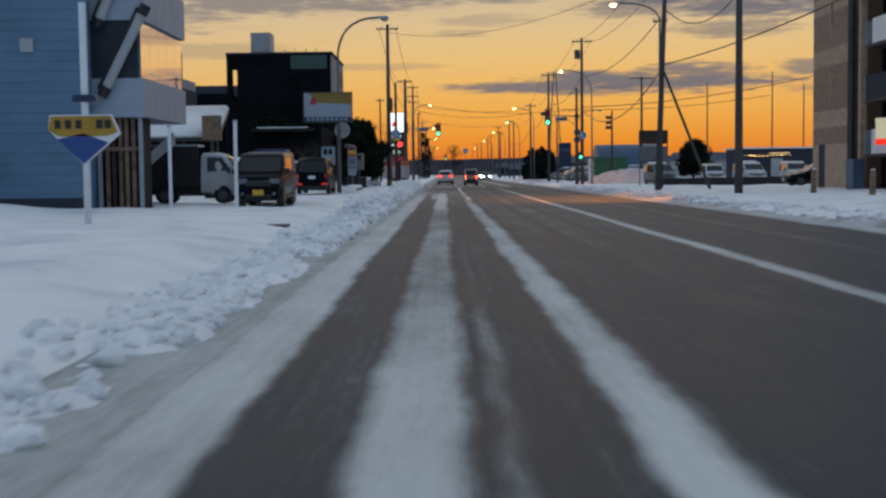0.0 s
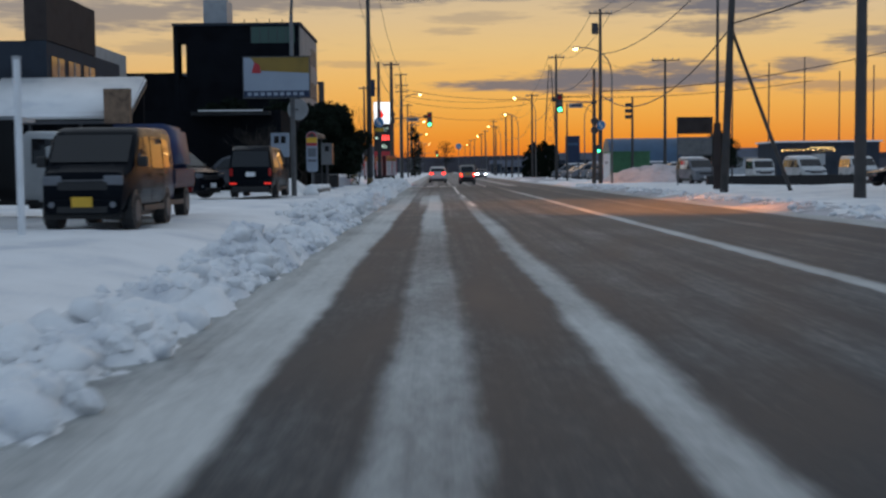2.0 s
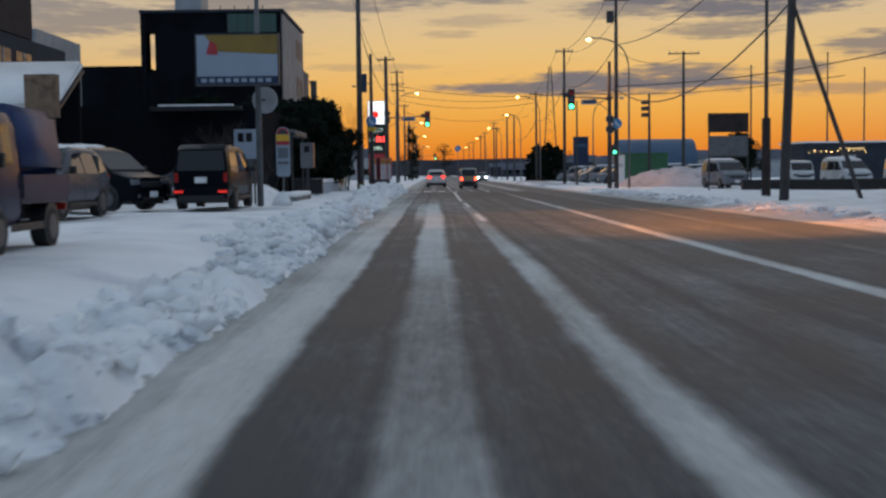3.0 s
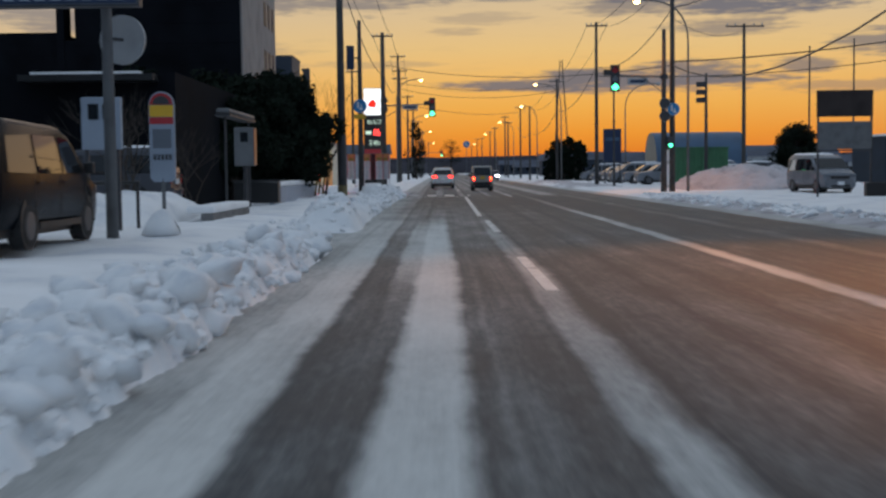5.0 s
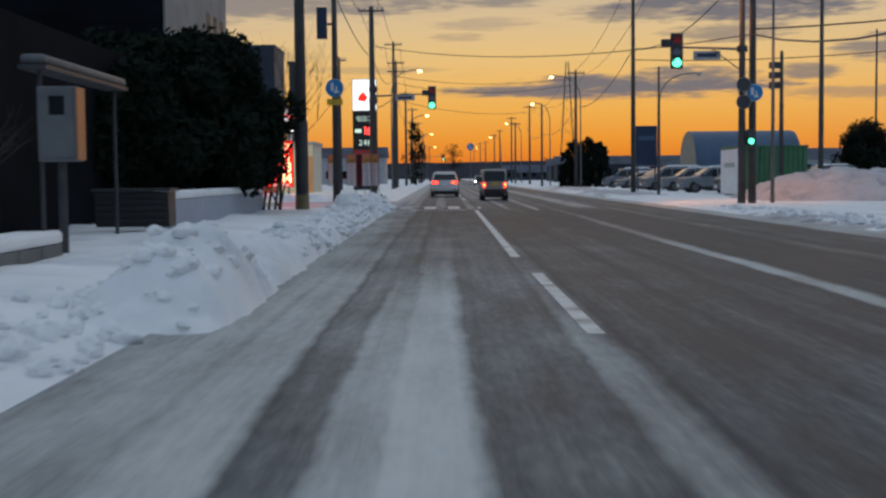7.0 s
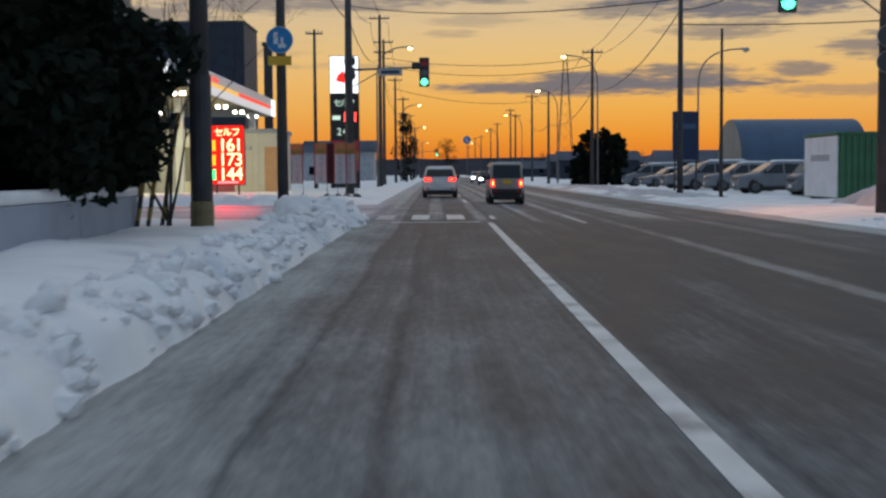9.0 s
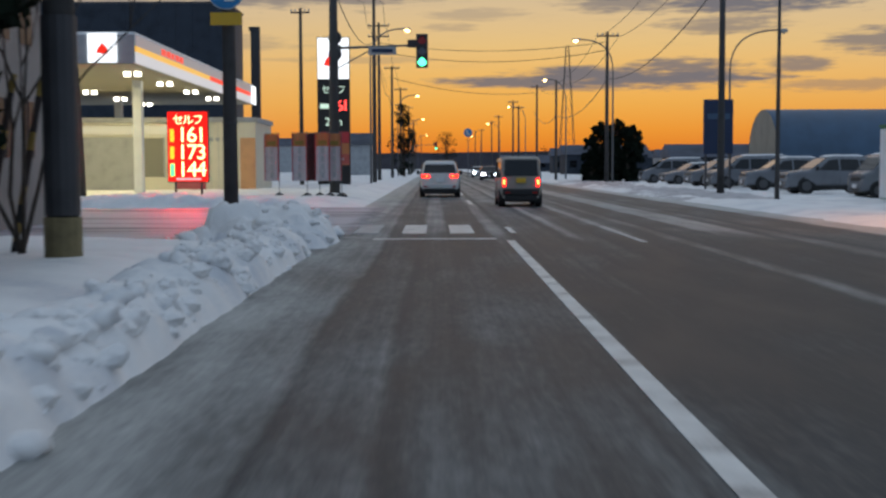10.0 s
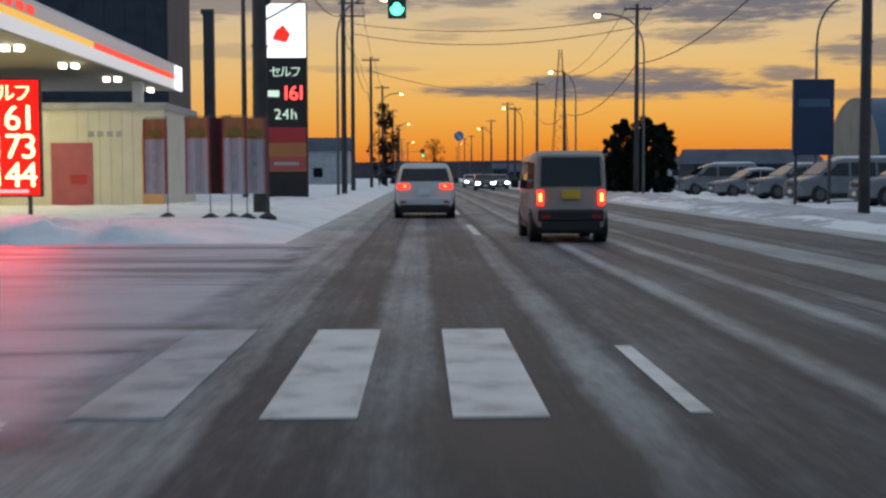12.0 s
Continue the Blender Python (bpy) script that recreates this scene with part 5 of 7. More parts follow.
part("yellow_field", b, surface("amber_sign_face", (0.40, 0.23, 0.02), rough=0.55, vary=0.15, size=0.3), sign)
for x0 in (-0.60, -0.38, -0.16, 0.28, 0.46):
    part("plain_bar", boxes((x0, x0 + 0.13, -0.184, -0.174, 1.96, 2.14)), BLACK, sign)
part("hood", boxes((-0.24, 0.24, -0.12, 0.12, 2.52, 2.68), bevel=0.04), BLUE_SIGN, sign)

for px, py, h in ((-8.2, 36.0, 2.45), (-6.1, 35.2, 2.55)):
    post = thing("white_post", px, py, 0.3, "thin white steel post standing in snow", "post", "white posts")
    part("pole", tubes(([(0, 0, -0.2), (0, 0, h)], 0.055), n=10), WHITE_PAINT, post)
    part("cap", tubes(([(0, 0, h), (0, 0, h + 0.05)], 0.065), n=10), GREY_PAINT, post)

annex = thing("annex_building", -16.6, 69.8, 0.0, "dark annex with a brown roof board", "building")
wall_box(annex, "wall", (-9.0, 0.0, 0.0, 12.0, 0.0, 6.9), DARK_GREY_CLAD)
wall_box(annex, "roof_board", (-0.9, 0.05, 0.0, 7.4, 6.92, 9.1), BROWN_CLAD, "brown roof-top board")
for k in range(3):
    w = wall_box(annex, "window", (0.005, 0.04, 0.6 + k * 2.4, 2.4 + k * 2.4, 4.9, 6.3), GLASS)
    part("window_frame", boxes((0.041, 0.07, 1.46 + k * 2.4, 1.54 + k * 2.4, 4.9, 6.3)), GREY_PAINT, w)
wall_box(annex, "side_wing", (-7.0, -1.9, 14.0, 21.0, 0.0, 8.2), GREY_PAINT)
for k in range(4):
    wall_box(annex, "louvre", (-5.5, -2.4, 13.96, 13.995, 5.9 + 0.5 * k, 6.2 + 0.5 * k), DARK_STEEL)

port = thing("carport", -15.3, 66.5, 0.3, "dark carport with a snow-covered pitched roof", "carport")
b = bmesh.new()
hexa(b, [(-3.2, -0.4, 3.05), (3.0, -0.4, 3.05), (3.0, 3.0, 4.75), (-3.2, 3.0, 4.75)], [(-3.2, -0.4, 3.35), (3.0, -0.4, 3.35), (3.0, 3.0, 5.05), (-3.2, 3.0, 5.05)])
bmesh.ops.bevel(b, geom=b.edges[:], offset=0.10, segments=3, affect="EDGES")
part("roof_snow", b, SNOW, port, "thick snow on the roof", True)
b = bmesh.new()
hexa(b, [(-3.2, -0.4, 2.9), (3.0, -0.4, 2.9), (3.0, 3.0, 4.6), (-3.2, 3.0, 4.6)], [(-3.2, -0.4, 3.02), (3.0, -0.4, 3.02), (3.0, 3.0, 4.72), (-3.2, 3.0, 4.72)])
part("roof", b, DARK_STEEL, port)
for px in (-3.0, -1.0, 1.0, 2.8):
    wall_box(port, "post", (px, px + 0.12, -0.2, -0.08, -0.3, 2.95), DARK_STEEL)
wall_box(port, "back_wall", (-3.1, 2.9, 2.7, 2.9, -0.3, 4.4), DARK_CLAD)
wall_box(port, "sign_box", (2.2, 3.2, -0.9, -0.5, 2.9, 4.25), TIMBER, "brown box sign")
wall_box(port, "sign_post", (2.6, 2.75, -0.75, -0.62, -0.3, 2.9), DARK_STEEL)

tower = thing("office_block", -18.3, 104.5, 0.0, "tall black-clad building with a roof-top box", "building")
wall_box(tower, "wall", (0.6, 8.6, 0.0, 12.0, 0.0, 11.6), DARK_CLAD)
for k in range(12):
    wall_box(tower, "cladding_panel", (0.62, 8.58, -0.03 - 0.004 * (k % 2), -0.004, 0.1 + k * 0.95, 0.1 + k * 0.95 + 0.935), DARK_CLAD)
wall_box(tower, "corner_fin", (-0.3, 0.05, 0.0, 1.2, 0.0, 11.6), DARK_CLAD)
wall_box(tower, "cornice", (-0.35, 8.75, -0.10, 12.1, 11.6, 11.78), DARK_GREY_CLAD)
wall_box(tower, "base_link", (0.05, 0.6, 0.05, 1.1, 0.0, 7.9), DARK_CLAD)
wall_box(tower, "fin_head", (0.05, 0.6, 0.05, 1.1, 10.4, 11.59), DARK_CLAD)
wall_box(tower, "roof_box", (1.5, 3.2, 2.0, 4.5, 11.78, 13.7), GREY_PAINT)
w = wall_box(tower, "window_band", (5.2, 8.3, -0.06, -0.036, 10.35, 11.5), glass("greenish_glass", (0.05, 0.10, 0.08)), "greenish glazed band")
for k in range(5):
    part("mullion", boxes((5.2 + k * 0.62, 5.24 + k * 0.62, -0.08, -0.062, 10.35, 11.5)), DARK_STEEL, w)
DULL_PANE = glass("dull_window_pane", (0.02, 0.02, 0.025), 0.45)
# Side towards the road coloured paler than the front, sunset light painted on.
wall_box(tower, "road_face", (8.6, 8.68, 0.02, 11.95, 0.0, 11.5), surface("sunset_pale_wall", (0.30, 0.27, 0.25), rough=0.85, vary=0.15, size=1.2, bump=0.15), "side wall coloured pale as if lit by sunset")
for k in range(3):
    for j in range(4):
        w = wall_box(tower, "window", (8.684, 8.70, 7.4 + k * 1.5, 8.2 + k * 1.5, 1.6 + j * 2.6, 2.9 + j * 2.6), DULL_PANE)
        part("window_frame", boxes((8.701, 8.72, 7.77 + k * 1.5, 7.83 + k * 1.5, 1.6 + j * 2.6, 2.9 + j * 2.6)), DARK_STEEL, w)
for k in range(4):
    part("antenna", tubes(([(4.6 + k * 0.9, 1.0, 11.78), (4.6 + k * 0.9, 1.0, 12.15)], 0.03), n=6), DARK_STEEL, tower)
wall_box(tower, "side_wing", (-12.0, -0.4, 1.0, 9.0, 0.0, 8.4), DARK_CLAD)

low = thing("low_shop", -20.0, 84.0, 0.0, "low black shop front with a thin snowy eave", "building")
wall_box(low, "wall", (-4.0, 11.5, 0.0, 14.0, 0.0, 4.6), DARK_CLAD)
wall_box(low, "eave", (6.8, 11.0, -0.9, 0.0, 4.3, 4.5), BLACK)
wall_box(low, "eave_snow", (7.2, 10.6, -0.92, -0.5, 4.5, 4.58), SNOW, "thin line of snow on the eave")
for k in range(4):
    wall_box(low, "shutter", (-3.0 + k * 3.6, 0.0 + k * 3.6, -0.04, -0.004, 0.4, 3.2), DARK_CLAD)

awning = thing("awning", -6.5, 82.4, 0.0, "pale grey narrow awning on thin posts", "awning")
part("roof", boxes((-0.24, 0.20, -1.2, 3.8, 3.06, 3.13)), DARK_STEEL, awning)
part("roof_edge", boxes((-0.22, 0.18, -1.18, 3.78, 3.134, 3.30), bevel=0.07), STEEL, awning, smooth=True)
for yy in (-0.9, 3.5):
    part("post", tubes(([(0.0, yy, 0.0), (0.0, yy, 3.07)], 0.04), n=8), DARK_STEEL, awning)

board = thing("shop_sign", -6.2, 65.0, 0.0, "wide white and yellow shop sign board with a blue strip", "sign")
part("board", boxes((-1.3, 1.25, -0.10, 0.10, 4.1, 5.65), bevel=0.02), BOARD_GREY, board)
b = bmesh.new()
slant = [(-0.62, 5.12), (1.23, 5.02), (1.23, 5.63), (-1.02, 5.63)]
hexa(b, [(x, -0.121, z) for x, z in slant], [(x, -0.113, z) for x, z in slant])
part("yellow_field", b, DIMMED_YELLOW, board, "yellow slanted field darkened to look shaded")
part("white_field", boxes((-1.28, 1.23, -0.112, -0.104, 4.36, 5.63)), SHOP_WHITE, board)
part("blue_field", boxes((-1.28, 1.23, -0.112, -0.104, 4.12, 4.34)), BLUE_SIGN, board)
b = bmesh.new()
hexa(b, [(-0.98, -0.132, 5.04), (-0.62, -0.132, 5.02), (-0.66, -0.132, 5.34), (-0.86, -0.132, 5.46)], [(-0.98, -0.123, 5.04), (-0.62, -0.123, 5.02), (-0.66, -0.123, 5.34), (-0.86, -0.123, 5.46)])
part("red_mark", b, RED_SIGN, board, "plain red mark")
for k in range(9):
    part("plain_bar", boxes((-1.15 + k * 0.25, -1.15 + k * 0.25 + 0.17, -0.122, -0.114, 4.17, 4.29)), SHOP_WHITE, board)
for zz in (4.35, 5.35):
    part("bracket", boxes((0.38, 0.52, 0.10, 0.93, zz, zz + 0.07)), DARK_STEEL, board)
part("frame", boxes((-1.33, -1.301, -0.12, 0.12, 4.07, 5.68), (1.251, 1.28, -0.12, 0.12, 4.07, 5.68), (-1.301, 1.251, -0.12, 0.12, 5.651, 5.68), (-1.301, 1.251, -0.12, 0.12, 4.07, 4.099)), DARK_STEEL, board)

bus = thing("bus_stop", -5.15, 67.3, 0.28, "round-topped bus stop sign with red and yellow bands", "bus stop")
b = bmesh.new()
arc = [(0.23 * math.cos(a), 0.23 * math.sin(a)) for a in [math.pi * i / 12 for i in range(13)]]
outline = [(0.23, 1.02)] + [(x, 2.35 + z) for x, z in arc] + [(-0.23, 1.02)] + [(-0.16, 0.94), (0.16, 0.94)]
hexa(b, [(x, -0.03, z) for x, z in outline], [(x, 0.03, z) for x, z in outline])
part("board", b, SHOP_WHITE, bus)
b = bmesh.new()
top = [(0.21 * math.cos(a), 2.34 + 0.21 * math.sin(a)) for a in [math.pi * i / 12 for i in range(13)]]
hexa(b, [(x, -0.041, z) for x, z in top], [(x, -0.033, z) for x, z in top])
part("red_cap", b, RED_SIGN, bus)
b = bmesh.new()
top = [(0.15 * math.cos(a), 2.35 + 0.15 * math.sin(a)) for a in [math.pi * i / 12 for i in range(13)]]
hexa(b, [(x, -0.050, z) for x, z in top], [(x, -0.042, z) for x, z in top])
part("cap_panel", b, DARK_STEEL, bus, "dark round panel inside the red rim")
part("yellow_band", boxes((-0.215, 0.215, -0.041, -0.033, 2.12, 2.33)), YELLOW, bus)
part("red_band", boxes((-0.215, 0.215, -0.041, -0.033, 1.99, 2.11)), RED_SIGN, bus)
part("timetable", boxes((-0.17, 0.17, -0.041, -0.033, 1.55, 1.90)), BOARD_GREY, bus)
for k in range(5):
    part("plain_bar", boxes((-0.16 + k * 0.07, -0.115 + k * 0.07, -0.041, -0.033, 1.34, 1.44)), DARK_STEEL, bus)
part("post", tubes(([(0, 0, 0.1), (0, 0, 1.0)], 0.035), n=8), STEEL, bus)
b = bmesh.new()
tube(b, [(0, 0, 0.0), (0, 0, 0.12), (0, 0, 0.38)], [0.30, 0.26, 0.07], 14)
part("base", b, CONCRETE, bus, "concrete foot")
b = bmesh.new()
tube(b, [(-0.04, -0.05, 0.0), (-0.04, -0.06, 0.16), (-0.02, -0.03, 0.34), (0, 0, 0.44)], [0.36, 0.30, 0.17, 0.05], 14)
for v in b.verts:
    v.co += Vector((wobble(v.co.x, v.co.y + v.co.z, 6.0), wobble(v.co.z, v.co.x, 6.0, 4.0), 0)) * 0.05
part("snow_cap", b, SNOW, bus, "snow heaped over the foot", True)

dish = thing("curve_mirror", -5.75, 66.2, 0.0, "round grey traffic mirror seen from behind on a pole", "mirror")
b = bmesh.new()
disc(b, (0.15, 0.25, 3.7), (0.25, 1, 0), 0.43, 0.06, 26)
part("disc", b, GREY_PAINT, dish)
part("bracket", tubes(([(0, 0, 3.7), (0.15, 0.22, 3.7)], 0.03), n=6), DARK_STEEL, dish)
panel = thing("information_sign", -6.6, 68.6, 0.3, "white twin-window panel on legs", "sign")
part("panel", boxes((-0.38, 0.38, -0.08, 0.08, 1.55, 2.55), bevel=0.02), SHOP_WHITE, panel)
for px in (-0.24, 0.04):
    part("window", boxes((px, px + 0.20, -0.092, -0.084, 2.12, 2.42)), GLASS, panel)
for px in (-0.3, 0.3):
    part("leg", boxes((px - 0.03, px + 0.03, -0.03, 0.03, -0.2, 1.56)), DARK_STEEL, panel)

cabinet = thing("roadside_cabinet", -5.65, 79.8, 0.3, "grey steel cabinet on a post beside the pavement", "cabinet")
part("body", boxes((-0.28, 0.28, -0.2, 0.2, 1.28, 2.36), bevel=0.02), STEEL, cabinet)
part("door", boxes((-0.24, 0.24, -0.215, -0.202, 1.34, 2.30)), STEEL, cabinet)
part("window", boxes((-0.10, 0.12, -0.226, -0.217, 1.95, 2.22)), GLASS, cabinet)
part("side_strip", boxes((0.282, 0.30, -0.19, 0.19, 1.30, 2.34)), ORANGE, cabinet)
part("post", tubes(([(0, 0, -0.3), (0, 0, 1.3)], 0.07), n=8), DARK_STEEL, cabinet)

bench = thing("storage_box", -6.4, 87.0, 0.3, "dark slatted refuse box on the pavement", "box")
for k in range(5):
    part("slat", boxes((-0.75, 0.75, -0.35, -0.32, 0.12 + k * 0.13, 0.12 + k * 0.13 + 0.11)), BLACK, bench)
part("body", boxes((-0.74, 0.74, -0.31, 0.35, 0.05, 0.76)), BLACK, bench)
part("lid", boxes((-0.80, 0.80, -0.40, 0.40, 0.77, 0.83)), DARK_STEEL, bench)

kerb = thing("low_wall", -5.6, 76.4, 0.2, "low mossy kerb wall capped with snow", "wall", "low walls")
for k in range(6):
    part("block", boxes((-0.15, 0.15, -2.7 + k * 0.9, -1.82 + k * 0.9, -0.2, 0.22), bevel=0.015), CONCRETE, kerb)
part("cap_snow", boxes((-0.5, 0.16, -2.7, 2.7, 0.224, 0.40), bevel=0.06), SNOW, kerb, smooth=True)
lw = thing("low_wall", -6.1, 95.0, 0.2, "long low white concrete wall with snow on top", "wall", "low walls")
for k in range(7):
    part("block", boxes((-0.10, 0.10, -6.6 + k * 1.95, -4.66 + k * 1.95, -0.2, 0.66), bevel=0.012), SHOP_WHITE, lw)
part("cap_snow", boxes((-0.30, 0.13, -6.6, 7.0, 0.664, 0.86), bevel=0.07), SNOW, lw, smooth=True)

for k, (dx, dy) in enumerate(((0.0, 0.0), (0.25, 0.5), (0.5, 1.3))):
    g = thing("guy_guard", -5.95 + dx * 0.4, 101.6 + dy, 0.15, "leaning yellow and black striped guy wire guard", "guard tube", "guy wire guards")
    for j in range(10):
        a, c = j / 10, (j + 1) / 10
        t = tubes(([(0.28 * a, 0.5 * a, 2.4 * a), (0.28 * c, 0.5 * c, 2.4 * c)], 0.045), n=8)
        part("stripe", t, (DIMMED_YELLOW if j % 2 else BLACK) if j < 4 else (BROWN_CLAD if j % 3 else DIMMED_YELLOW), g)

# ---- filling station ----
station = thing("fuel_canopy", -11.4, 133.0, 0.0, "lit filling station canopy with white, red and yellow fascia", "canopy")
CW, CL = 18.0, 30.0
part("roof", boxes((-CW, 0.0, 0.0, CL, 5.36, 6.32)), WHITE_PAINT, station)
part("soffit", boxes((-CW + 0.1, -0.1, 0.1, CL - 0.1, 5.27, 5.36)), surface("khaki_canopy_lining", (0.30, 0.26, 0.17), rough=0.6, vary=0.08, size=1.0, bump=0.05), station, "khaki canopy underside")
part("roof_snow", boxes((-CW, 0.0, 0.0, CL, 6.32, 6.46), bevel=0.05), SNOW, station)
for z0, z1, mat in ((5.28, 5.70, FASCIA_WHITE), (5.70, 5.92, FASCIA_YELLOW), (5.92, 6.34, FASCIA_PALE)):
    part("fascia_band", boxes((0.003, 0.06, -0.06, 15.0, z0, z1)), mat, station, "glowing fascia band")
for z0, z1, mat in ((5.28, 5.70, FASCIA_WHITE), (5.70, 5.92, FASCIA_RED), (5.92, 6.34, FASCIA_PALE)):
    part("fascia_band", boxes((0.003, 0.06, 15.0, CL, z0, z1)), mat, station, "glowing fascia band")
for k, (y0, y1) in enumerate(((4.2, 5.0), (5.2, 5.9), (6.1, 6.6), (6.9, 7.6), (7.8, 8.5))):
    part("plain_bar", boxes((0.063, 0.072, y0, y1, 5.97, 6.22)), FASCIA_RED, station, "plain red mark")
for z0, z1, mat in ((5.28, 5.74, FASCIA_WHITE), (5.74, 6.10, FASCIA_RED), (6.10, 6.34, FASCIA_PALE)):
    part("fascia_band", boxes((-CW, -2.9, -0.06, -0.003, z0, z1)), mat, station, "glowing fascia band")
part("fascia_band", boxes((-2.9, 0.0, -0.05, -0.003, 5.28, 6.34)), GREY_PAINT, station, "plain grey corner panel")
part("logo_panel", boxes((-1.75, -0.65, -0.14, -0.055, 5.30, 6.40), bevel=0.04), SIGN_WHITE, station, "glowing white panel")
b = bmesh.new()
hexa(b, [(-1.42, -0.152, 5.66), (-0.98, -0.152, 5.60), (-1.02, -0.152, 5.86), (-1.18, -0.152, 6.04), (-1.34, -0.152, 5.86)], [(-1.42, -0.142, 5.66), (-0.98, -0.142, 5.60), (-1.02, -0.142, 5.86), (-1.18, -0.142, 6.04), (-1.34, -0.142, 5.86)])
part("logo_mark", b, FASCIA_RED, station, "plain red mark")
part("end_panel", boxes((0.062, 0.16, CL - 1.3, CL + 0.03, 5.25, 6.36), bevel=0.03), SIGN_WHITE, station, "glowing white panel")
for cx, cy in ((-2.1, 9.0), (-0.6, 24.3), (-8.4, 9.0), (-6.9, 24.3)):
    part("column", boxes((cx - 0.20, cx + 0.20, cy - 0.20, cy + 0.20, 0.0, 5.28), bevel=0.02), WHITE_PAINT, station, "white steel column")
for cx in (-1.1, -6.2, -11.3, -16.0):
    for cy in (4.0, 10.0, 16.0, 22.0, 28.0):
        for dx in (-0.22, 0.22):
            part("canopy_lamp", boxes((cx + dx - 0.11, cx + dx + 0.11, cy - 0.11, cy + 0.11, 5.10, 5.268), bevel=0.02), TUBE_WHITE, station, "bright hanging canopy lamp")
for cx in (-3.4, -10.4):
    for cy in (5.0, 12.5):
        lt = new("canopy_light", bpy.data.lights.new("canopy_light", "AREA"))
        lt.data.shape, lt.data.size, lt.data.size_y, lt.data.energy, lt.data.color = "RECTANGLE", 3.0, 6.0, 190, (1.0, 0.88, 0.46)
        lt.matrix_world = pose(-11.4 + cx, 133.0 + cy, 5.02)
kiosk = thing("station_kiosk", -16.5, 150.0, 0.0, "cream filling station shop under the canopy", "building")
wall_box(kiosk, "wall", (-10.0, 7.1, 0.0, 6.0, 0.1, 3.7), CREAM)
wall_box(kiosk, "roof_edge", (-10.1, 7.2, -0.12, 6.1, 3.7, 3.95), GREY_PAINT)
for k in range(4):
    w = wall_box(kiosk, "window", (-9.0 + k * 3.0, -6.6 + k * 3.0, -0.03, -0.004, 0.9, 2.9), glass("shop_glass_%d" % k, (0.25, 0.24, 0.20), 0.08))
    for dx in (-0.02, 1.16, 2.34):
        part("window_frame", boxes((-9.0 + dx + k * 3.0, -8.92 + dx + k * 3.0, -0.06, -0.031, 0.86, 2.94)), GREY_PAINT, w)
wall_box(kiosk, "shutter", (-10.0, 1.1, -0.10, -0.062, 0.12, 2.95), GREY_PAINT, "lilac-grey closed shutter")
wall_box(kiosk, "band", (-10.0, 2.9, -0.05, -0.004, 3.1, 3.5), SIGN_CREAM, "lit cream sign band")
wall_box(kiosk, "door", (3.0, 4.5, -0.04, -0.004, 0.15, 2.5), surface("dusky_pink_door", (0.40, 0.10, 0.12), rough=0.5, vary=0.12), "dusky pink door panel")
wall_box(kiosk, "poster", (3.7, 4.3, -0.05, -0.041, 1.0, 1.35), RED_SIGN)
wall_box(kiosk, "peach_panel", (6.3, 7.08, -0.05, -0.004, 0.15, 2.9), surface("peach_wall_panel", (0.62, 0.34, 0.17), rough=0.6, vary=0.08), "peach coloured wall panel")
for k in range(6):
    wall_box(kiosk, "panel_joint", (3.96 + k * 0.40, 3.975 + k * 0.40, -0.012, -0.003, 0.15, 3.65), GREY_PAINT)
for k in range(4):
    wall_box(kiosk, "plain_bar", (4.35 + k * 0.34, 4.57 + k * 0.34, -0.02, -0.004, 2.72, 2.92), GREY_PAINT)
screen = thing("fence_panel", -17.5, 133.5, 0.1, "grey screen wall beside the forecourt", "wall")
part("panel", boxes((-6.5, 2.0, -0.1, 0.1, 0.0, 2.3)), GREY_PAINT, screen)
part("red_panel", boxes((-0.6, 1.9, -0.13, -0.104, 1.0, 2.28)), RED_SIGN, screen)
for k in range(3):
    part("plain_bar", boxes((0.3 + k * 0.5, 0.62 + k * 0.5, -0.14, -0.132, 1.1, 1.5)), GREY_PAINT, screen)
for k, (px, py) in enumerate(((-19.5, 146.0), (-24.0, 140.0))):
    pump = thing("fuel_pump", px, py, 0.15, "red and white fuel pump on its island", "fuel pump", "fuel pumps")
    part("body", boxes((-0.45, 0.45, -0.28, 0.28, 0.0, 1.75), bevel=0.04), WHITE_PAINT, pump)
    part("panel", boxes((-0.40, 0.40, -0.295, -0.282, 0.9, 1.5)), RED_SIGN, pump)
    part("hose", tubes((curve_pts((0.46, -0.1, 1.4), (0.75, -0.2, 0.4), (0.46, -0.2, 0.9)), 0.025), n=6), BLACK, pump)
    part("island", boxes((-0.8, 0.8, -1.2, 1.2, -0.15, 0.0)), CONCRETE, pump)

price = thing("price_board", -9.67, 134.0, 0.02, "glowing red fuel price board on short legs", "sign")
part("board", boxes((-0.79, 0.79, -0.08, 0.12, 0.78, 3.52), bevel=0.02), BLACK, price)
part("red_face", boxes((-0.76, 0.76, -0.095, -0.082, 0.82, 3.48)), SIGN_RED, price, "glowing red face")
for j, ch in enumerate("セルフ"):
    words(ch, 0.44, price, (-0.36 + 0.38 * j, -0.10, 3.16), DIGITS, "letter", "glowing pale letter")
for k, txt in enumerate(("161", "173", "144")):
    for j, ch in enumerate(txt):
        words(ch, 0.82, price, (-0.20 + 0.36 * j, -0.10, 2.58 - 0.66 * k), DIGITS, "digit", "glowing pale price digit")
for k, mat in enumerate((YELLOW_ON, YELLOW_ON, GREEN_DIM)):
    part("grade_bar", boxes((-0.68, -0.52, -0.108, -0.097, 2.34 - 0.66 * k, 2.82 - 0.66 * k)), mat, price)
part("plain_bar", boxes((-0.45, 0.50, -0.108, -0.097, 0.87, 0.95)), FASCIA_WHITE, price)
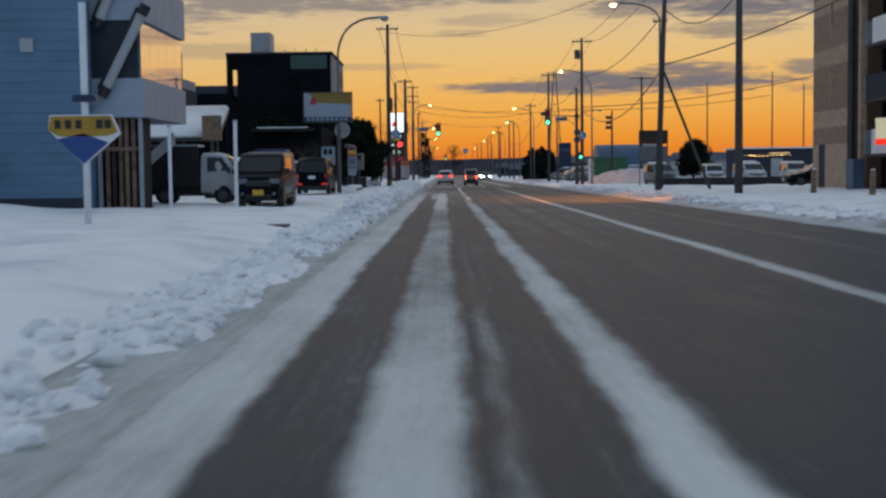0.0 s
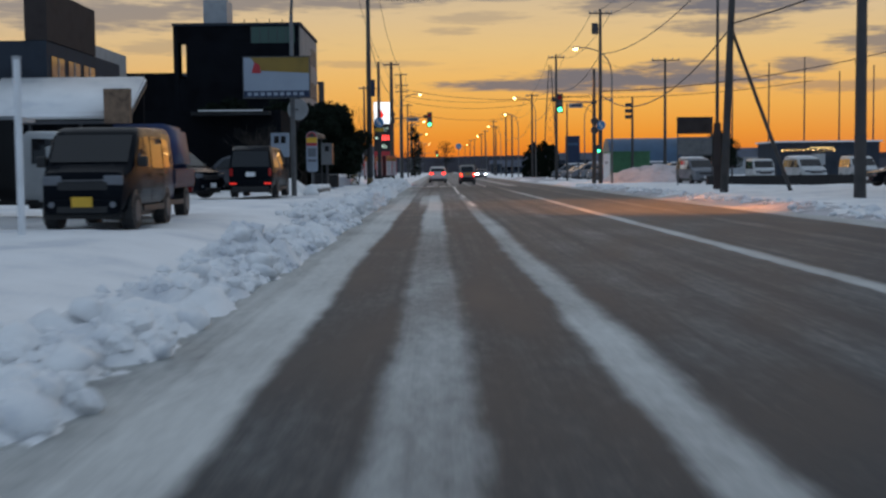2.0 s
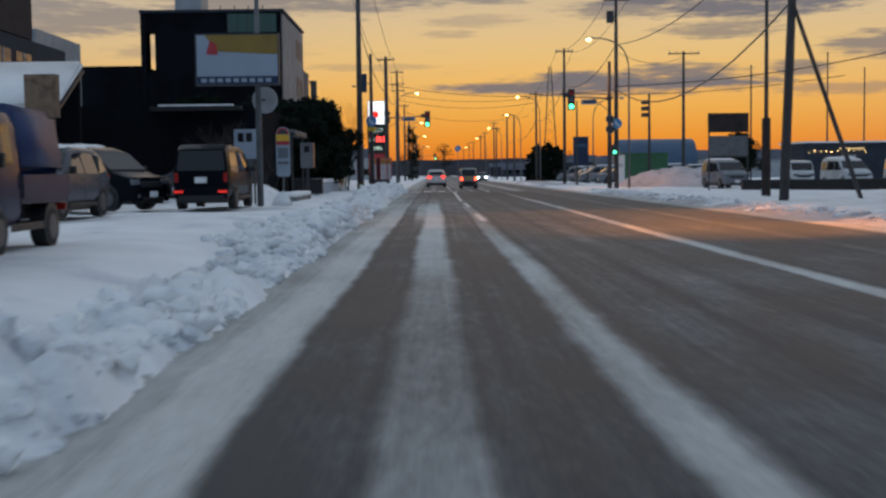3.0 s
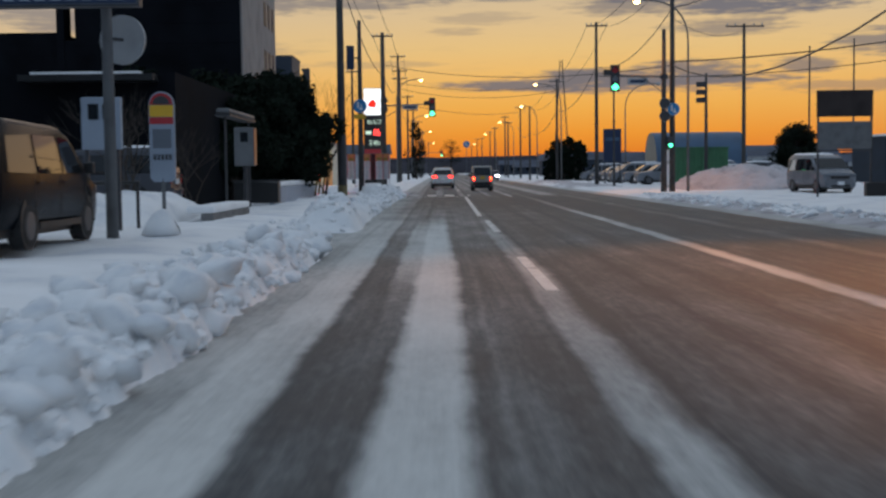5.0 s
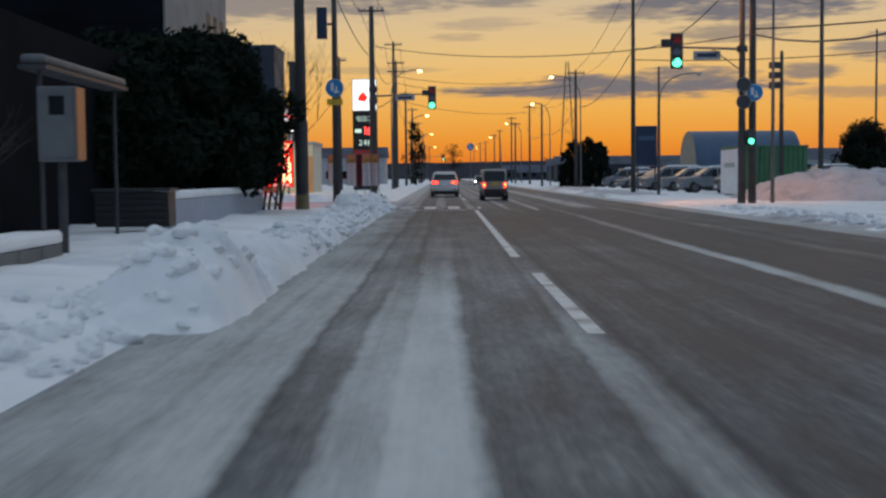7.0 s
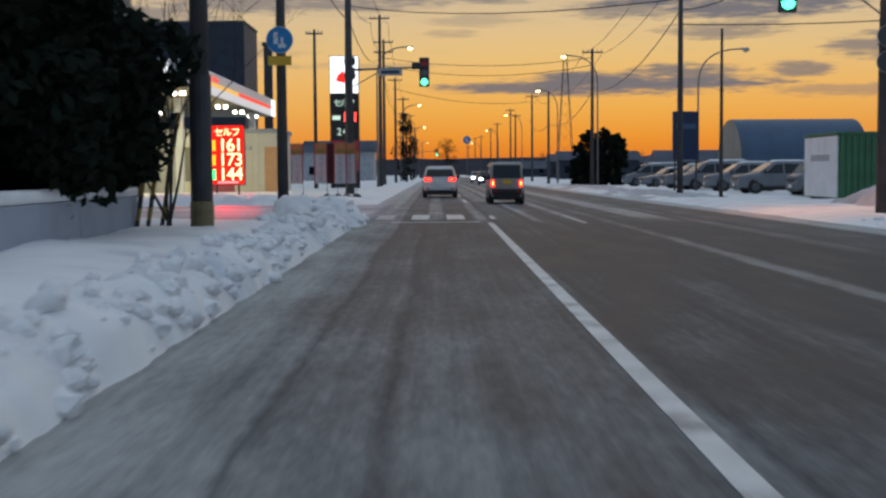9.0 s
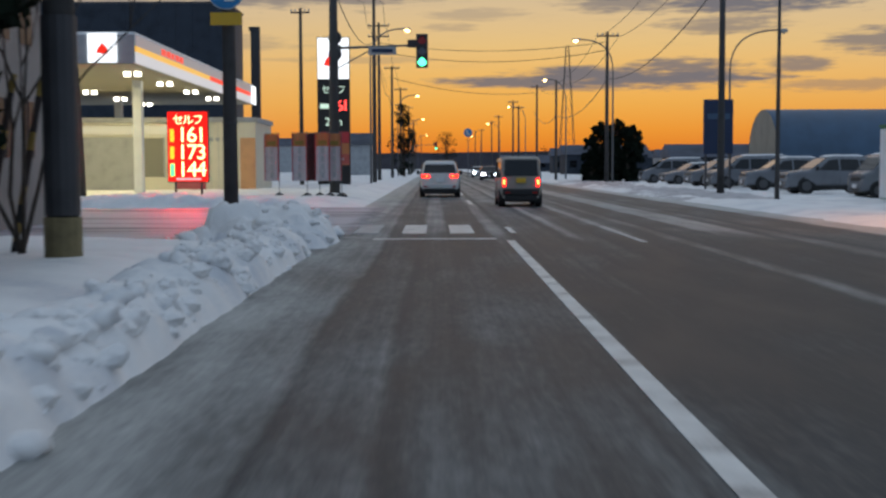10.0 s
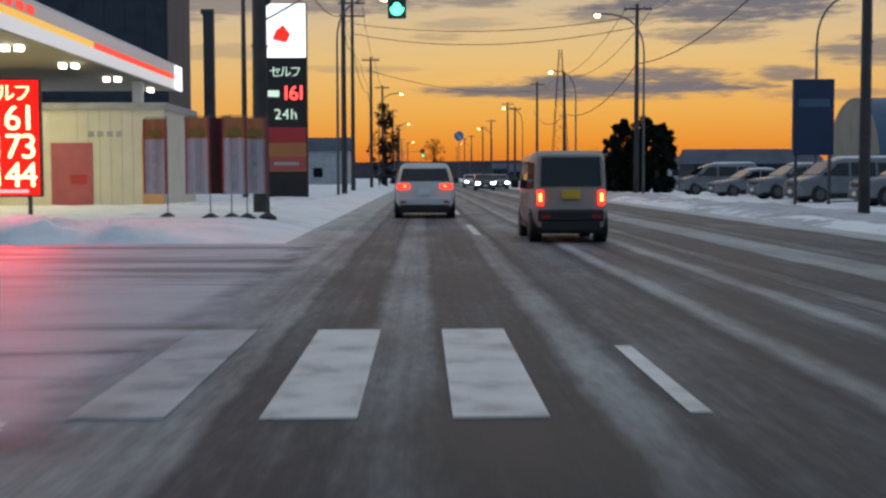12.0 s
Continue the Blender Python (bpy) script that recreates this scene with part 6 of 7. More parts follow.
for px in (-0.5, 0.5):
    part("leg", boxes((px - 0.04, px + 0.04, -0.04, 0.04, -0.2, 0.86)), DARK_STEEL, price)
rl = new("price_board_light", bpy.data.lights.new("price_board_light", "AREA"))
rl.data.shape, rl.data.size, rl.data.size_y, rl.data.energy, rl.data.color = "RECTANGLE", 1.3, 2.4, 460, (1.0, 0.02, 0.02)
rl.matrix_world = look((-9.67, 133.82, 2.2), (-8.6, 120.0, 0.0))

pylon = thing("station_sign", -6.5, 164.0, 0.0, "tall filling station pylon sign with lit white top", "sign")
part("body", boxes((-1.02, 1.02, -0.2, 0.2, 0.2, 9.5), bevel=0.03), BLACK, pylon)
part("white_panel", boxes((-0.98, 0.98, -0.22, -0.203, 6.9, 9.45)), SIGN_WHITE, pylon, "glowing white panel")
b = bmesh.new()
hexa(b, [(-0.60, -0.235, 7.75), (0.05, -0.235, 7.60), (0.25, -0.235, 8.0), (-0.10, -0.235, 8.45), (-0.45, -0.235, 8.15)], [(-0.60, -0.223, 7.75), (0.05, -0.223, 7.60), (0.25, -0.223, 8.0), (-0.10, -0.223, 8.45), (-0.45, -0.223, 8.15)])
part("red_mark", b, FASCIA_RED, pylon, "plain red mark")
for j, ch in enumerate("セルフ"):
    words(ch, 0.58, pylon, (-0.48 + 0.48 * j, -0.215, 6.2), DIGITS_PALE, "letter")
for j, ch in enumerate("161"):
    words(ch, 0.95, pylon, (0.02 + 0.36 * j, -0.215, 5.2), DIGITS_RED, "digit", "glowing red price digit")
part("plain_bar", boxes((-0.85, -0.30, -0.22, -0.205, 5.05, 5.35)), DIGITS_PALE, pylon)
for j, ch in enumerate("24h"):
    words(ch, 0.70, pylon, (-0.38 + 0.38 * j, -0.215, 4.2), DIGITS_PALE, "letter")
part("red_panel", boxes((-0.96, 0.96, -0.216, -0.204, 2.9, 3.6)), RED_SIGN, pylon)
part("orange_panel", boxes((-0.96, 0.96, -0.216, -0.204, 1.5, 2.88)), ORANGE, pylon)
part("salmon_panel", boxes((-0.96, 0.96, -0.226, -0.218, 1.55, 2.2)), surface("salmon_sign_face", (0.42, 0.09, 0.07), rough=0.5, vary=0.08), pylon)
part("plain_bar", boxes((-0.6, 0.6, -0.234, -0.228, 1.8, 1.95)), GREY_PAINT, pylon)

BANNER_CLOTH = surface("grey_white_banner_cloth", (0.46, 0.42, 0.44), rough=0.8, vary=0.1, size=0.4, bump=0.2)
MAROON = surface("maroon_banner_cloth", (0.06, 0.012, 0.016), rough=0.8, vary=0.15, size=0.4, bump=0.2)
for k, (px, py, tint) in enumerate(((-6.8, 136.5, 0), (-5.6, 135.8, 0), (-5.12, 136.1, 1), (-4.66, 135.6, 0), (-4.25, 136.3, 0))):
    fl = thing("banner_stand", px, py, 0.1, "maroon advertising banner on a weighted foot" if tint else "pale advertising banner with orange head on a weighted foot", "banner", "banner stands", rz=(-6, 5, -3, 8, 2)[k])
    b = bmesh.new()
    cols = [-0.26 + 0.52 * i / 8 for i in range(9)]
    wave = [0.025 * math.sin(i * 1.3 + k) for i in range(9)]
    for za, zb, m, nm in ((0.72, 2.10, MAROON if tint else BANNER_CLOTH, "cloth"), (2.102, 2.62, MAROON if tint else ORANGE, "head")):
        b = bmesh.new()
        front = [[b.verts.new((x, w - 0.008, z)) for x, w in zip(cols, wave)] for z in (za, zb)]
        back = [[b.verts.new((x, w + 0.008, z)) for x, w in zip(cols, wave)] for z in (za, zb)]
        for i in range(8):
            b.faces.new((front[0][i], front[0][i + 1], front[1][i + 1], front[1][i]))
            b.faces.new((back[0][i + 1], back[0][i], back[1][i], back[1][i + 1]))
        part(nm, b, m, fl)
    if not tint:
        part("red_edge", boxes((-0.295, -0.262, -0.03, 0.03, 0.72, 2.62), (0.262, 0.295, -0.03, 0.03, 0.72, 2.62)), RED_SIGN, fl)
        part("yellow_mark", boxes((-0.18, 0.18, -0.045, -0.038, 2.15, 2.33)), DIMMED_YELLOW, fl)
        for j in range(4):
            part("plain_bar", boxes((-0.05, 0.06, -0.045, -0.038, 0.85 + 0.32 * j, 1.08 + 0.32 * j)), GREY_PAINT, fl)
    part("stem", tubes(([(0.30, 0.03, 0.0), (0.30, 0.03, 2.70)], 0.014), n=6), STEEL, fl)
    part("rod", tubes(([(-0.29, 0.03, 2.65), (0.31, 0.03, 2.65)], 0.010), n=6), STEEL, fl)
    b = bmesh.new()
    tube(b, [(0.30, 0.03, 0.0), (0.30, 0.03, 0.14), (0.30, 0.03, 0.24)], [0.24, 0.22, 0.06], 14)
    part("foot", b, BLACK, fl, "black water-filled foot")
hall = thing("grey_hall", -17.6, 191.0, 0.0, "tall dark grey clad hall behind the filling station", "building")
wall_box(hall, "wall", (-34.0, -0.1, 0.0, 8.2, 0.0, 15.2), DARK_GREY_CLAD)
for k in range(24):
    wall_box(hall, "cladding_sheet", (-34.0 + k * 1.41, -34.0 + k * 1.41 + 1.39, -0.05 - 0.005 * (k % 2), -0.004, 0.1, 15.2), DARK_GREY_CLAD)
for k in range(6):
    wall_box(hall, "cladding_sheet", (-0.096, -0.05 - 0.005 * (k % 2), 0.05 + k * 1.37, 0.05 + k * 1.37 + 1.35, 0.1, 15.2), HALL_SIDE, "grey side cladding")
wall_box(hall, "roof_edge", (-34.05, 0.05, -0.06, 8.26, 15.2, 15.38), DARK_STEEL)
tall = thing("tall_pillar", -17.9, 209.0, 0.0, "tall thin dark sign pillar behind the hall", "pillar")
part("shaft", boxes((-0.44, 0.44, -0.3, 0.3, 0.0, 14.9), bevel=0.03), DARK_STEEL, tall)
part("cap", boxes((-0.62, 0.44, -0.34, 0.34, 14.9, 15.3), bevel=0.04), DARK_STEEL, tall)

# ---- buildings and things on the right ----
flats = thing("apartment_block", 22.9, 68.5, 0.0, "beige and brown banded brick apartment block with dark balconies", "building")
wall_box(flats, "core", (0.1, 14.0, 0.0, 7.15, 0.0, 15.2), BROWN_TILE)
# The recess behind the balconies is coloured black to give its shade.
wall_box(flats, "recessed_wall", (1.7, 14.0, -12.0, -0.01, 0.0, 15.2), DARK_CLAD)
DARK_ZONES = ((2.9, 3.8), (5.0, 7.2), (8.2, 10.3), (11.4, 13.5))
for k in range(29):
    zc = 0.1 + k * 0.52
    wall_box(flats, "brick_band", (0.0, 0.098, -0.02, 7.2, zc, zc + 0.508), BROWN_TILE if any(lo <= zc + 0.26 < hi for lo, hi in DARK_ZONES) else BEIGE_TILE)
for k in range(3):
    w = wall_box(flats, "slit_window", (-0.012, -0.002, 3.45, 3.75, 5.15 + k * 3.95, 7.05 + k * 3.95), GLASS)
    part("window_frame", boxes((-0.03, -0.013, 3.75, 3.82, 5.1 + k * 3.95, 7.1 + k * 3.95)), GREY_PAINT, w)
wall_box(flats, "garage_door", (-0.03, -0.002, 0.5, 4.7, 0.1, 2.75), BEIGE_TILE, "beige garage door")
# Dark panel put in for the open shadow beside the garage door.
wall_box(flats, "door_jamb", (-0.04, -0.002, 4.72, 5.9, 0.1, 2.75), DARK_GREY_CLAD)
wall_box(flats, "door_lintel", (-0.06, -0.002, 0.4, 5.6, 2.752, 2.86), BROWN_TILE)
part("drain_pipe", tubes(([(-0.22, -0.5, 0.0), (-0.22, -0.5, 15.0)], 0.20), n=8), DARK_STEEL, flats)
wall_box(flats, "pilaster", (-0.05, 0.3, -1.6, -1.2, 0.0, 15.0), BEIGE_TILE)
for k in range(4):
    b = wall_box(flats, "balcony", (0.06, 1.69, -11.0, -1.9, 1.9 + k * 2.95, 2.05 + k * 2.95), DARK_STEEL)
    part("balcony_front", boxes((0.0, 0.055, -11.0, -3.2 + (k % 2) * 1.0, 2.05 + k * 2.95, 3.35 + k * 2.95)), WHITE_PAINT if k % 2 == 0 else DARK_GREY_CLAD, b)
    part("balcony_side", boxes((0.056, 1.69, -1.98, -1.9, 2.05 + k * 2.95, 3.35 + k * 2.95)), GREY_PAINT, b)
lit_sign = thing("shop_sign", 22.7, 62.6, 0.1, "small lit white sign box with a red band", "sign")
part("box", boxes((-0.5, 0.7, -0.12, 0.12, 2.7, 3.75), bevel=0.03), SIGN_CREAM, lit_sign, "lit pale sign face")
part("red_panel", boxes((-0.5, 0.7, -0.13, 0.13, 2.38, 2.68)), FASCIA_RED, lit_sign, "lit red band")
part("post", boxes((0.1, 0.35, -0.1, 0.1, -0.2, 2.4)), RED_SIGN, lit_sign)
locker = thing("locker", 22.4, 66.4, 0.1, "dull blue steel locker beside the entrance", "locker")
part("body", boxes((-0.3, 0.3, -0.6, 0.6, 0.0, 1.7), bevel=0.03), BLUE_ROOF, locker)
part("foot", boxes((-0.25, 0.25, -0.5, 0.5, -0.2, 0.0)), BLACK, locker)
for px, py, h in ((17.0, 56.0, 1.15), (18.5, 52.5, 1.1)):
    post = thing("wooden_post", px, py, 0.1, "short brown wooden post standing in snow", "post", "wooden posts")
    part("stake", tubes(([(0, 0, -0.2), (0.02, 0, h)], [0.15, 0.12]), n=10), TIMBER, post)
    part("snow_cap", tubes(([(0.02, 0, h), (0.02, 0, h + 0.05)], [0.12, 0.05]), n=10), SNOW, post)

notice = thing("notice_board", 16.1, 94.0, 0.1, "large notice board with a dark top panel on steel legs", "sign")
part("top_panel", boxes((-1.12, 1.12, -0.06, 0.06, 3.25, 4.3), bevel=0.02), BROWN_CLAD, notice)
part("lower_panel", boxes((-1.08, 1.08, -0.05, 0.05, 1.95, 3.05), bevel=0.02), STEEL, notice)
for px in (-1.1, 1.04):
    part("leg", boxes((px, px + 0.07, -0.04, 0.04, -0.2, 3.3)), DARK_STEEL, notice)
part("rail", boxes((-1.04, 1.04, -0.03, 0.03, 1.86, 1.93)), DARK_STEEL, notice)
rw = thing("low_wall", 24.0, 93.0, 0.1, "low dark concrete wall on the snowy lot", "wall", "low walls")
for k in range(8):
    part("block", boxes((-7.4 + k * 1.9, -5.52 + k * 1.9, -0.15, 0.15, -0.2, 0.62), bevel=0.015), BLACK, rw)

cont = thing("storage_container", 15.2, 124.8, 0.1, "green and white storage container in the snow", "container")
part("body", boxes((0.02, 3.5, 0.02, 4.1, 0.1, 2.55)), GREEN_PAINT, cont)
for k in range(14):
    part("rib", boxes((0.1 + k * 0.245, 0.22 + k * 0.245, -0.03, 0.018, 0.16, 2.5)), GREEN_PAINT, cont)
part("white_side", boxes((-0.03, 0.018, 0.03, 4.09, 0.14, 2.5)), WHITE_PAINT, cont, "white side panel")
part("plain_bar", boxes((-0.042, -0.032, 0.9, 3.2, 1.55, 1.80)), GREY_PAINT, cont)
part("roof_edge", boxes((-0.05, 3.55, -0.05, 4.15, 2.55, 2.65)), GREEN_PAINT, cont)
for px in (0.2, 3.2):
    part("skid", boxes((px, px + 0.2, 0.1, 4.0, -0.1, 0.1)), DARK_STEEL, cont)

shed = thing("arched_shed", 20.0, 158.4, 0.0, "blue corrugated arched shed with a pale end wall", "building")
R, SL = 3.5, 8.4
b = bmesh.new()
prev = None
rows = []
for i in range(25):
    a = math.pi * i / 24
    yy, zz = R * (1 - math.cos(a)), 0.9 + 3.9 * math.sin(a) ** 0.8
    rows.append([b.verts.new((x, yy, zz + (0.03 if k % 2 else 0))) for k, x in enumerate([SL * j / 44 for j in range(45)])])
for r0, r1 in zip(rows, rows[1:]):
    for k in range(44):
        b.faces.new((r0[k], r0[k + 1], r1[k + 1], r1[k]))
part("roof", b, BLUE_ROOF, shed, "blue corrugated arched roof", True)
b = bmesh.new()
ring = [(R * (1 - math.cos(math.pi * i / 24)), 0.9 + 3.9 * math.sin(math.pi * i / 24) ** 0.8) for i in range(25)]
out = [(0.0, 0.0)] + ring + [(2 * R, 0.0)]
hexa(b, [(0.02, y, z) for y, z in out], [(0.12, y, z) for y, z in out])
part("end_wall", b, surface("beige_sheet_wall", (0.30, 0.27, 0.22), rough=0.7, vary=0.12, size=1.0), shed, "pale end wall")
part("front_wall", boxes((0.12, SL, 0.0, 0.1, 0.0, 0.95)), GREY_PAINT, shed)

bsign = thing("lot_sign", 14.95, 152.0, 0.1, "tall dark blue sign board at the sales lot", "sign")
part("board", boxes((-0.78, 0.78, -0.12, 0.12, 1.9, 4.8), bevel=0.03), BLUE_SIGN, bsign)
part("plain_bar", boxes((-0.6, 0.6, -0.135, -0.123, 3.75, 4.05)), BLUE_ROOF, bsign)
for px in (-0.7, 0.6):
    part("leg", boxes((px, px + 0.1, -0.05, 0.05, -0.2, 1.92)), DARK_STEEL, bsign)

lit_shop = thing("lit_shop", 37.0, 136.0, 0.0, "low dark shop with a row of warm lights", "building")
wall_box(lit_shop, "wall", (-4.0, 6.0, 0.0, 7.0, 0.0, 3.6), DARK_GREY_CLAD)
part("light_string", tubes(([(-3.6 + 0.3 * k, -0.10, 2.9 - 0.12 * math.sin(k * math.pi / 10)) for k in range(19)], 0.012), n=5), BLACK, lit_shop)
for k in range(11):
    wall_box(lit_shop, "bulb", (-3.5 + k * 0.5, -3.45 + k * 0.5, -0.14, -0.09, 2.80 + 0.07 * (k % 2), 2.85 + 0.07 * (k % 2)), LAMP_ON, "small warm bulb")
wall_box(lit_shop, "shop_window", (-0.6, 0.7, -0.05, -0.004, 0.5, 2.5), GREY_PAINT, "pale lit shop front panel")
wall_box(lit_shop, "light_tube", (-0.8, 1.4, -0.25, -0.15, 3.05, 3.12), WARM_ON, "warm strip light")
wall_box(lit_shop, "roof_snow", (-4.2, 6.2, -0.3, 7.2, 3.604, 3.75), SNOW)
for k in range(9):
    x, h = 34.0 + k * 4.6, 12.5 + (k % 3) * 0.8
    e = thing("net_pole", x, 158.0 + k * 1.5, 0.0, "tall thin steel pole beyond the lot", "pole", "net poles")
    part("pole", tubes(([(0, 0, 0), (0, 0, h)], [0.11, 0.07]), n=8), DARK_STEEL, e)
mast = thing("lattice_mast", 47.0, 520.0, 0.0, "far steel lattice mast against the evening sky", "mast")
legs = [(-3, -3), (3, -3), (3, 3), (-3, 3)]
for px, py in legs:
    part("leg", tubes(([(px, py, 0), (px * 0.15, py * 0.15, 44)], 0.11), n=5), DARK_STEEL, mast)
for k in range(11):
    z0, z1 = k * 4.0, k * 4.0 + 4.0
    s0, s1 = 1 - 0.85 * z0 / 44, 1 - 0.85 * z1 / 44
    for i in range(4):
        (ax, ay), (cx, cy) = legs[i], legs[(i + 1) % 4]
        part("brace", tubes(([(ax * s0, ay * s0, z0), (cx * s1, cy * s1, z1)], 0.05), n=4), DARK_STEEL, mast)

# ---- distance: houses, wooded hills ----
rng = random.Random(11)


FAR_ROOF = surface("far_dusted_roof", (0.07, 0.08, 0.11), rough=0.8, vary=0.3, size=3.0, bump=0.1)


def house(x, y, w, d, h, mat, label):
    e = thing("house", x, y, 0.0, label, "house", "far houses")
    part("wall", boxes((-w / 2, w / 2, 0, d, 0.0, h)), mat, e)
    b = bmesh.new()
    hexa(b, [(-w / 2 - 0.4, -0.4, h), (w / 2 + 0.4, -0.4, h), (w / 2 + 0.4, d + 0.4, h), (-w / 2 - 0.4, d + 0.4, h)],
         [(-w / 2 - 0.3, d / 2 - 0.3, h + d * 0.22), (w / 2 + 0.3, d / 2 - 0.3, h + d * 0.22), (w / 2 + 0.3, d / 2 + 0.3, h + d * 0.22), (-w / 2 - 0.3, d / 2 + 0.3, h + d * 0.22)])
    part("roof", b, FAR_ROOF, e, "thinly snow-dusted roof")
    for k in range(max(1, int(w / 3))):
        part("window", boxes((-w / 2 + 0.8 + k * 2.6, -w / 2 + 2.0 + k * 2.6, -0.04, -0.003, 1.2, 2.4)), GLASS, e)


for k in range(12):
    house(rng.uniform(24, 75), 205 + k * 19 + rng.uniform(0, 10), rng.uniform(8, 14), rng.uniform(6, 8), rng.uniform(2.2, 3.6), rng.choice((DARK_GREY_CLAD, DARK_GREY_CLAD, GREY_PAINT)), "far low house with a dusting of snow on its roof")
for k in range(11):
    house(rng.uniform(-60, -14), 232 + k * 22 + rng.uniform(0, 10), rng.uniform(8, 14), rng.uniform(7, 10), rng.uniform(3, 7), rng.choice((GREY_PAINT, DARK_GREY_CLAD, BROWN_CLAD)), "far house with snow on its roof")
for k, (dist, base, amp) in enumerate(((760, 7.0, 5.0), (1500, 18.0, 12.0))):
    pts = [-900 + 12 * i for i in range(151)]
    b = bmesh.new()
    lo = [b.verts.new((x * dist / 760, dist + 0.0, -5)) for x in pts]
    hi = [b.verts.new((x * dist / 760, dist + 10.0, base + amp * noise.noise(Vector((x * 0.004, k * 7.0, 0))) + 2.2 * abs(noise.noise(Vector((x * 0.05, k, 3.0)))))) for x in pts]
    bk = [b.verts.new((x * dist / 760, dist + 120.0, -5)) for x in pts]
    for i in range(150):
        b.faces.new((lo[i], lo[i + 1], hi[i + 1], hi[i]))
        b.faces.new((hi[i], hi[i + 1], bk[i + 1], bk[i]))
    solo("backdrop", b, HILL, "low wooded hills on the horizon", "hill", kind="structure")

drain = thing("drain_cover", -3.7, 26.0, 0.19, "dark iron drain cover showing through the snow", "drain cover")
part("plate", boxes((-0.28, 0.28, -0.35, 0.35, -0.05, 0.03), bevel=0.01), DARK_STEEL, drain)
rail = thing("hand_rail", -6.2, 69.6, 0.25, "black steel hand rail beside the bus stop", "rail")
for px in (-1.0, 0.0):
    part("post", tubes(([(px, 0, -0.2), (px, 0, 0.95)], 0.035), n=8), BLACK, rail)
part("bar", tubes(([(-1.05, 0, 0.95), (0.05, 0, 0.95)], 0.035), n=8), BLACK, rail)

# ---- plants ----


def leafy_tree(x, y, z, height, rx, ry, seed, label, leaves=5200, low=0.12, category="tree", group="dark roadside trees"):
    rng = random.Random(seed)
    e = thing("tree", x, y, z, label, category, group)
    b = bmesh.new()
    tube(b, [(0, 0, -0.2), (0.05, 0.02, height * 0.35), (-0.04, 0.05, height * 0.8)], [0.20, 0.14, 0.04], 8)
    clumps = []
    for k in range(70):
        a, u, t = rng.uniform(0, 2 * math.pi), rng.random() ** 0.5, rng.uniform(low, 0.97)
        env = (math.sin(math.pi * min(1.0, (t * 0.82 + 0.16))) ** 0.55) * rng.uniform(0.72, 1.12)
        c = Vector((rx * env * u * math.cos(a), ry * env * u * math.sin(a), height * t))
        clumps.append((c, rng.uniform(0.35, 0.8) * min(rx, 2.5) / 2.2))
        if k % 3 == 0:
            tube(b, [(0, 0, height * max(0.08, t - 0.2)), c * 0.6 + Vector((0, 0, height * t * 0.4)), c], [0.06, 0.035, 0.012], 5)
    part("trunk", b, BARK, e)
    verts, faces = [], []
    for _ in range(leaves):
        c, r = rng.choice(clumps)
        d = Vector((rng.gauss(0, 1), rng.gauss(0, 1), rng.gauss(0, 1))).normalized() * r * rng.uniform(0.55, 1.08)
        p = c + d
        if p.z < 0.05:
            continue
        s = rng.uniform(0.08, 0.19)
        t1 = Vector((rng.gauss(0, 1), rng.gauss(0, 1), rng.gauss(0, 1))).normalized()
        t2 = t1.orthogonal().normalized()
        i = len(verts)
        verts += [p - t1 * s, p + t2 * s * 0.55, p + t1 * s, p - t2 * s * 0.55]
        faces.append((i, i + 1, i + 2, i + 3))
    me = bpy.data.meshes.new("crown")
    me.from_pydata(verts, [], faces)
    me.materials.append(LEAF)
    cr = new("crown", me)
    cr.parent = e
    return e


def bare_shrub(x, y, z, height, seed, label="bare leafless shrub beside the pavement", group="bare shrubs", name="shrub", spread_k=0.5, stout=0.012):
    rng = random.Random(seed)
    e = thing(name, x, y, z, label, name, group)
    b = bmesh.new()

    def grow(p, d, length, r, depth):
        q = p + d * length
        tube(b, [p, p.lerp(q, 0.5) + Vector((rng.gauss(0, 1), rng.gauss(0, 1), 0)) * length * 0.05, q], [r, r * 0.8, r * 0.55], 5)
        if depth:
            for _ in range(rng.choice((2, 3, 3))):
                nd = (d + Vector((rng.gauss(0, spread_k), rng.gauss(0, spread_k), rng.uniform(0.0, 0.35)))).normalized()
                grow(q, nd, length * rng.uniform(0.6, 0.85), r * 0.55, depth - 1)
    for _ in range(4):
        grow(Vector((rng.uniform(-0.15, 0.15), rng.uniform(-0.15, 0.15), -0.05)), Vector((rng.gauss(0, 0.3), rng.gauss(0, 0.3), 1)).normalized(), height * 0.33, height * stout, 4)
    part("twig_crown", b, BARK, e)
    return e


for k, (x, y, h, rx, ry) in enumerate(((-8.2, 97.0, 4.7, 2.6, 2.6), (-11.6, 96.0, 4.5, 2.8, 2.6), (-8.8, 101.0, 5.2, 3.0, 2.8), (-13.5, 100.0, 5.2, 3.0, 3.0), (-8.3, 93.4, 3.9, 1.6, 1.8), (-7.3, 98.4, 4.9, 2.3, 2.0), (-7.0, 99.6, 5.2, 2.1, 1.6), (-10.5, 101.5, 5.4, 3.0, 2.2), (-14.5, 101.0, 5.4, 3.0, 2.4))):
    leafy_tree(x, y, 0.25, h, rx, ry, 20 + k, "dense dark evergreen tree behind the low wall", 17000, 0.24 if x > -8.5 else 0.06)
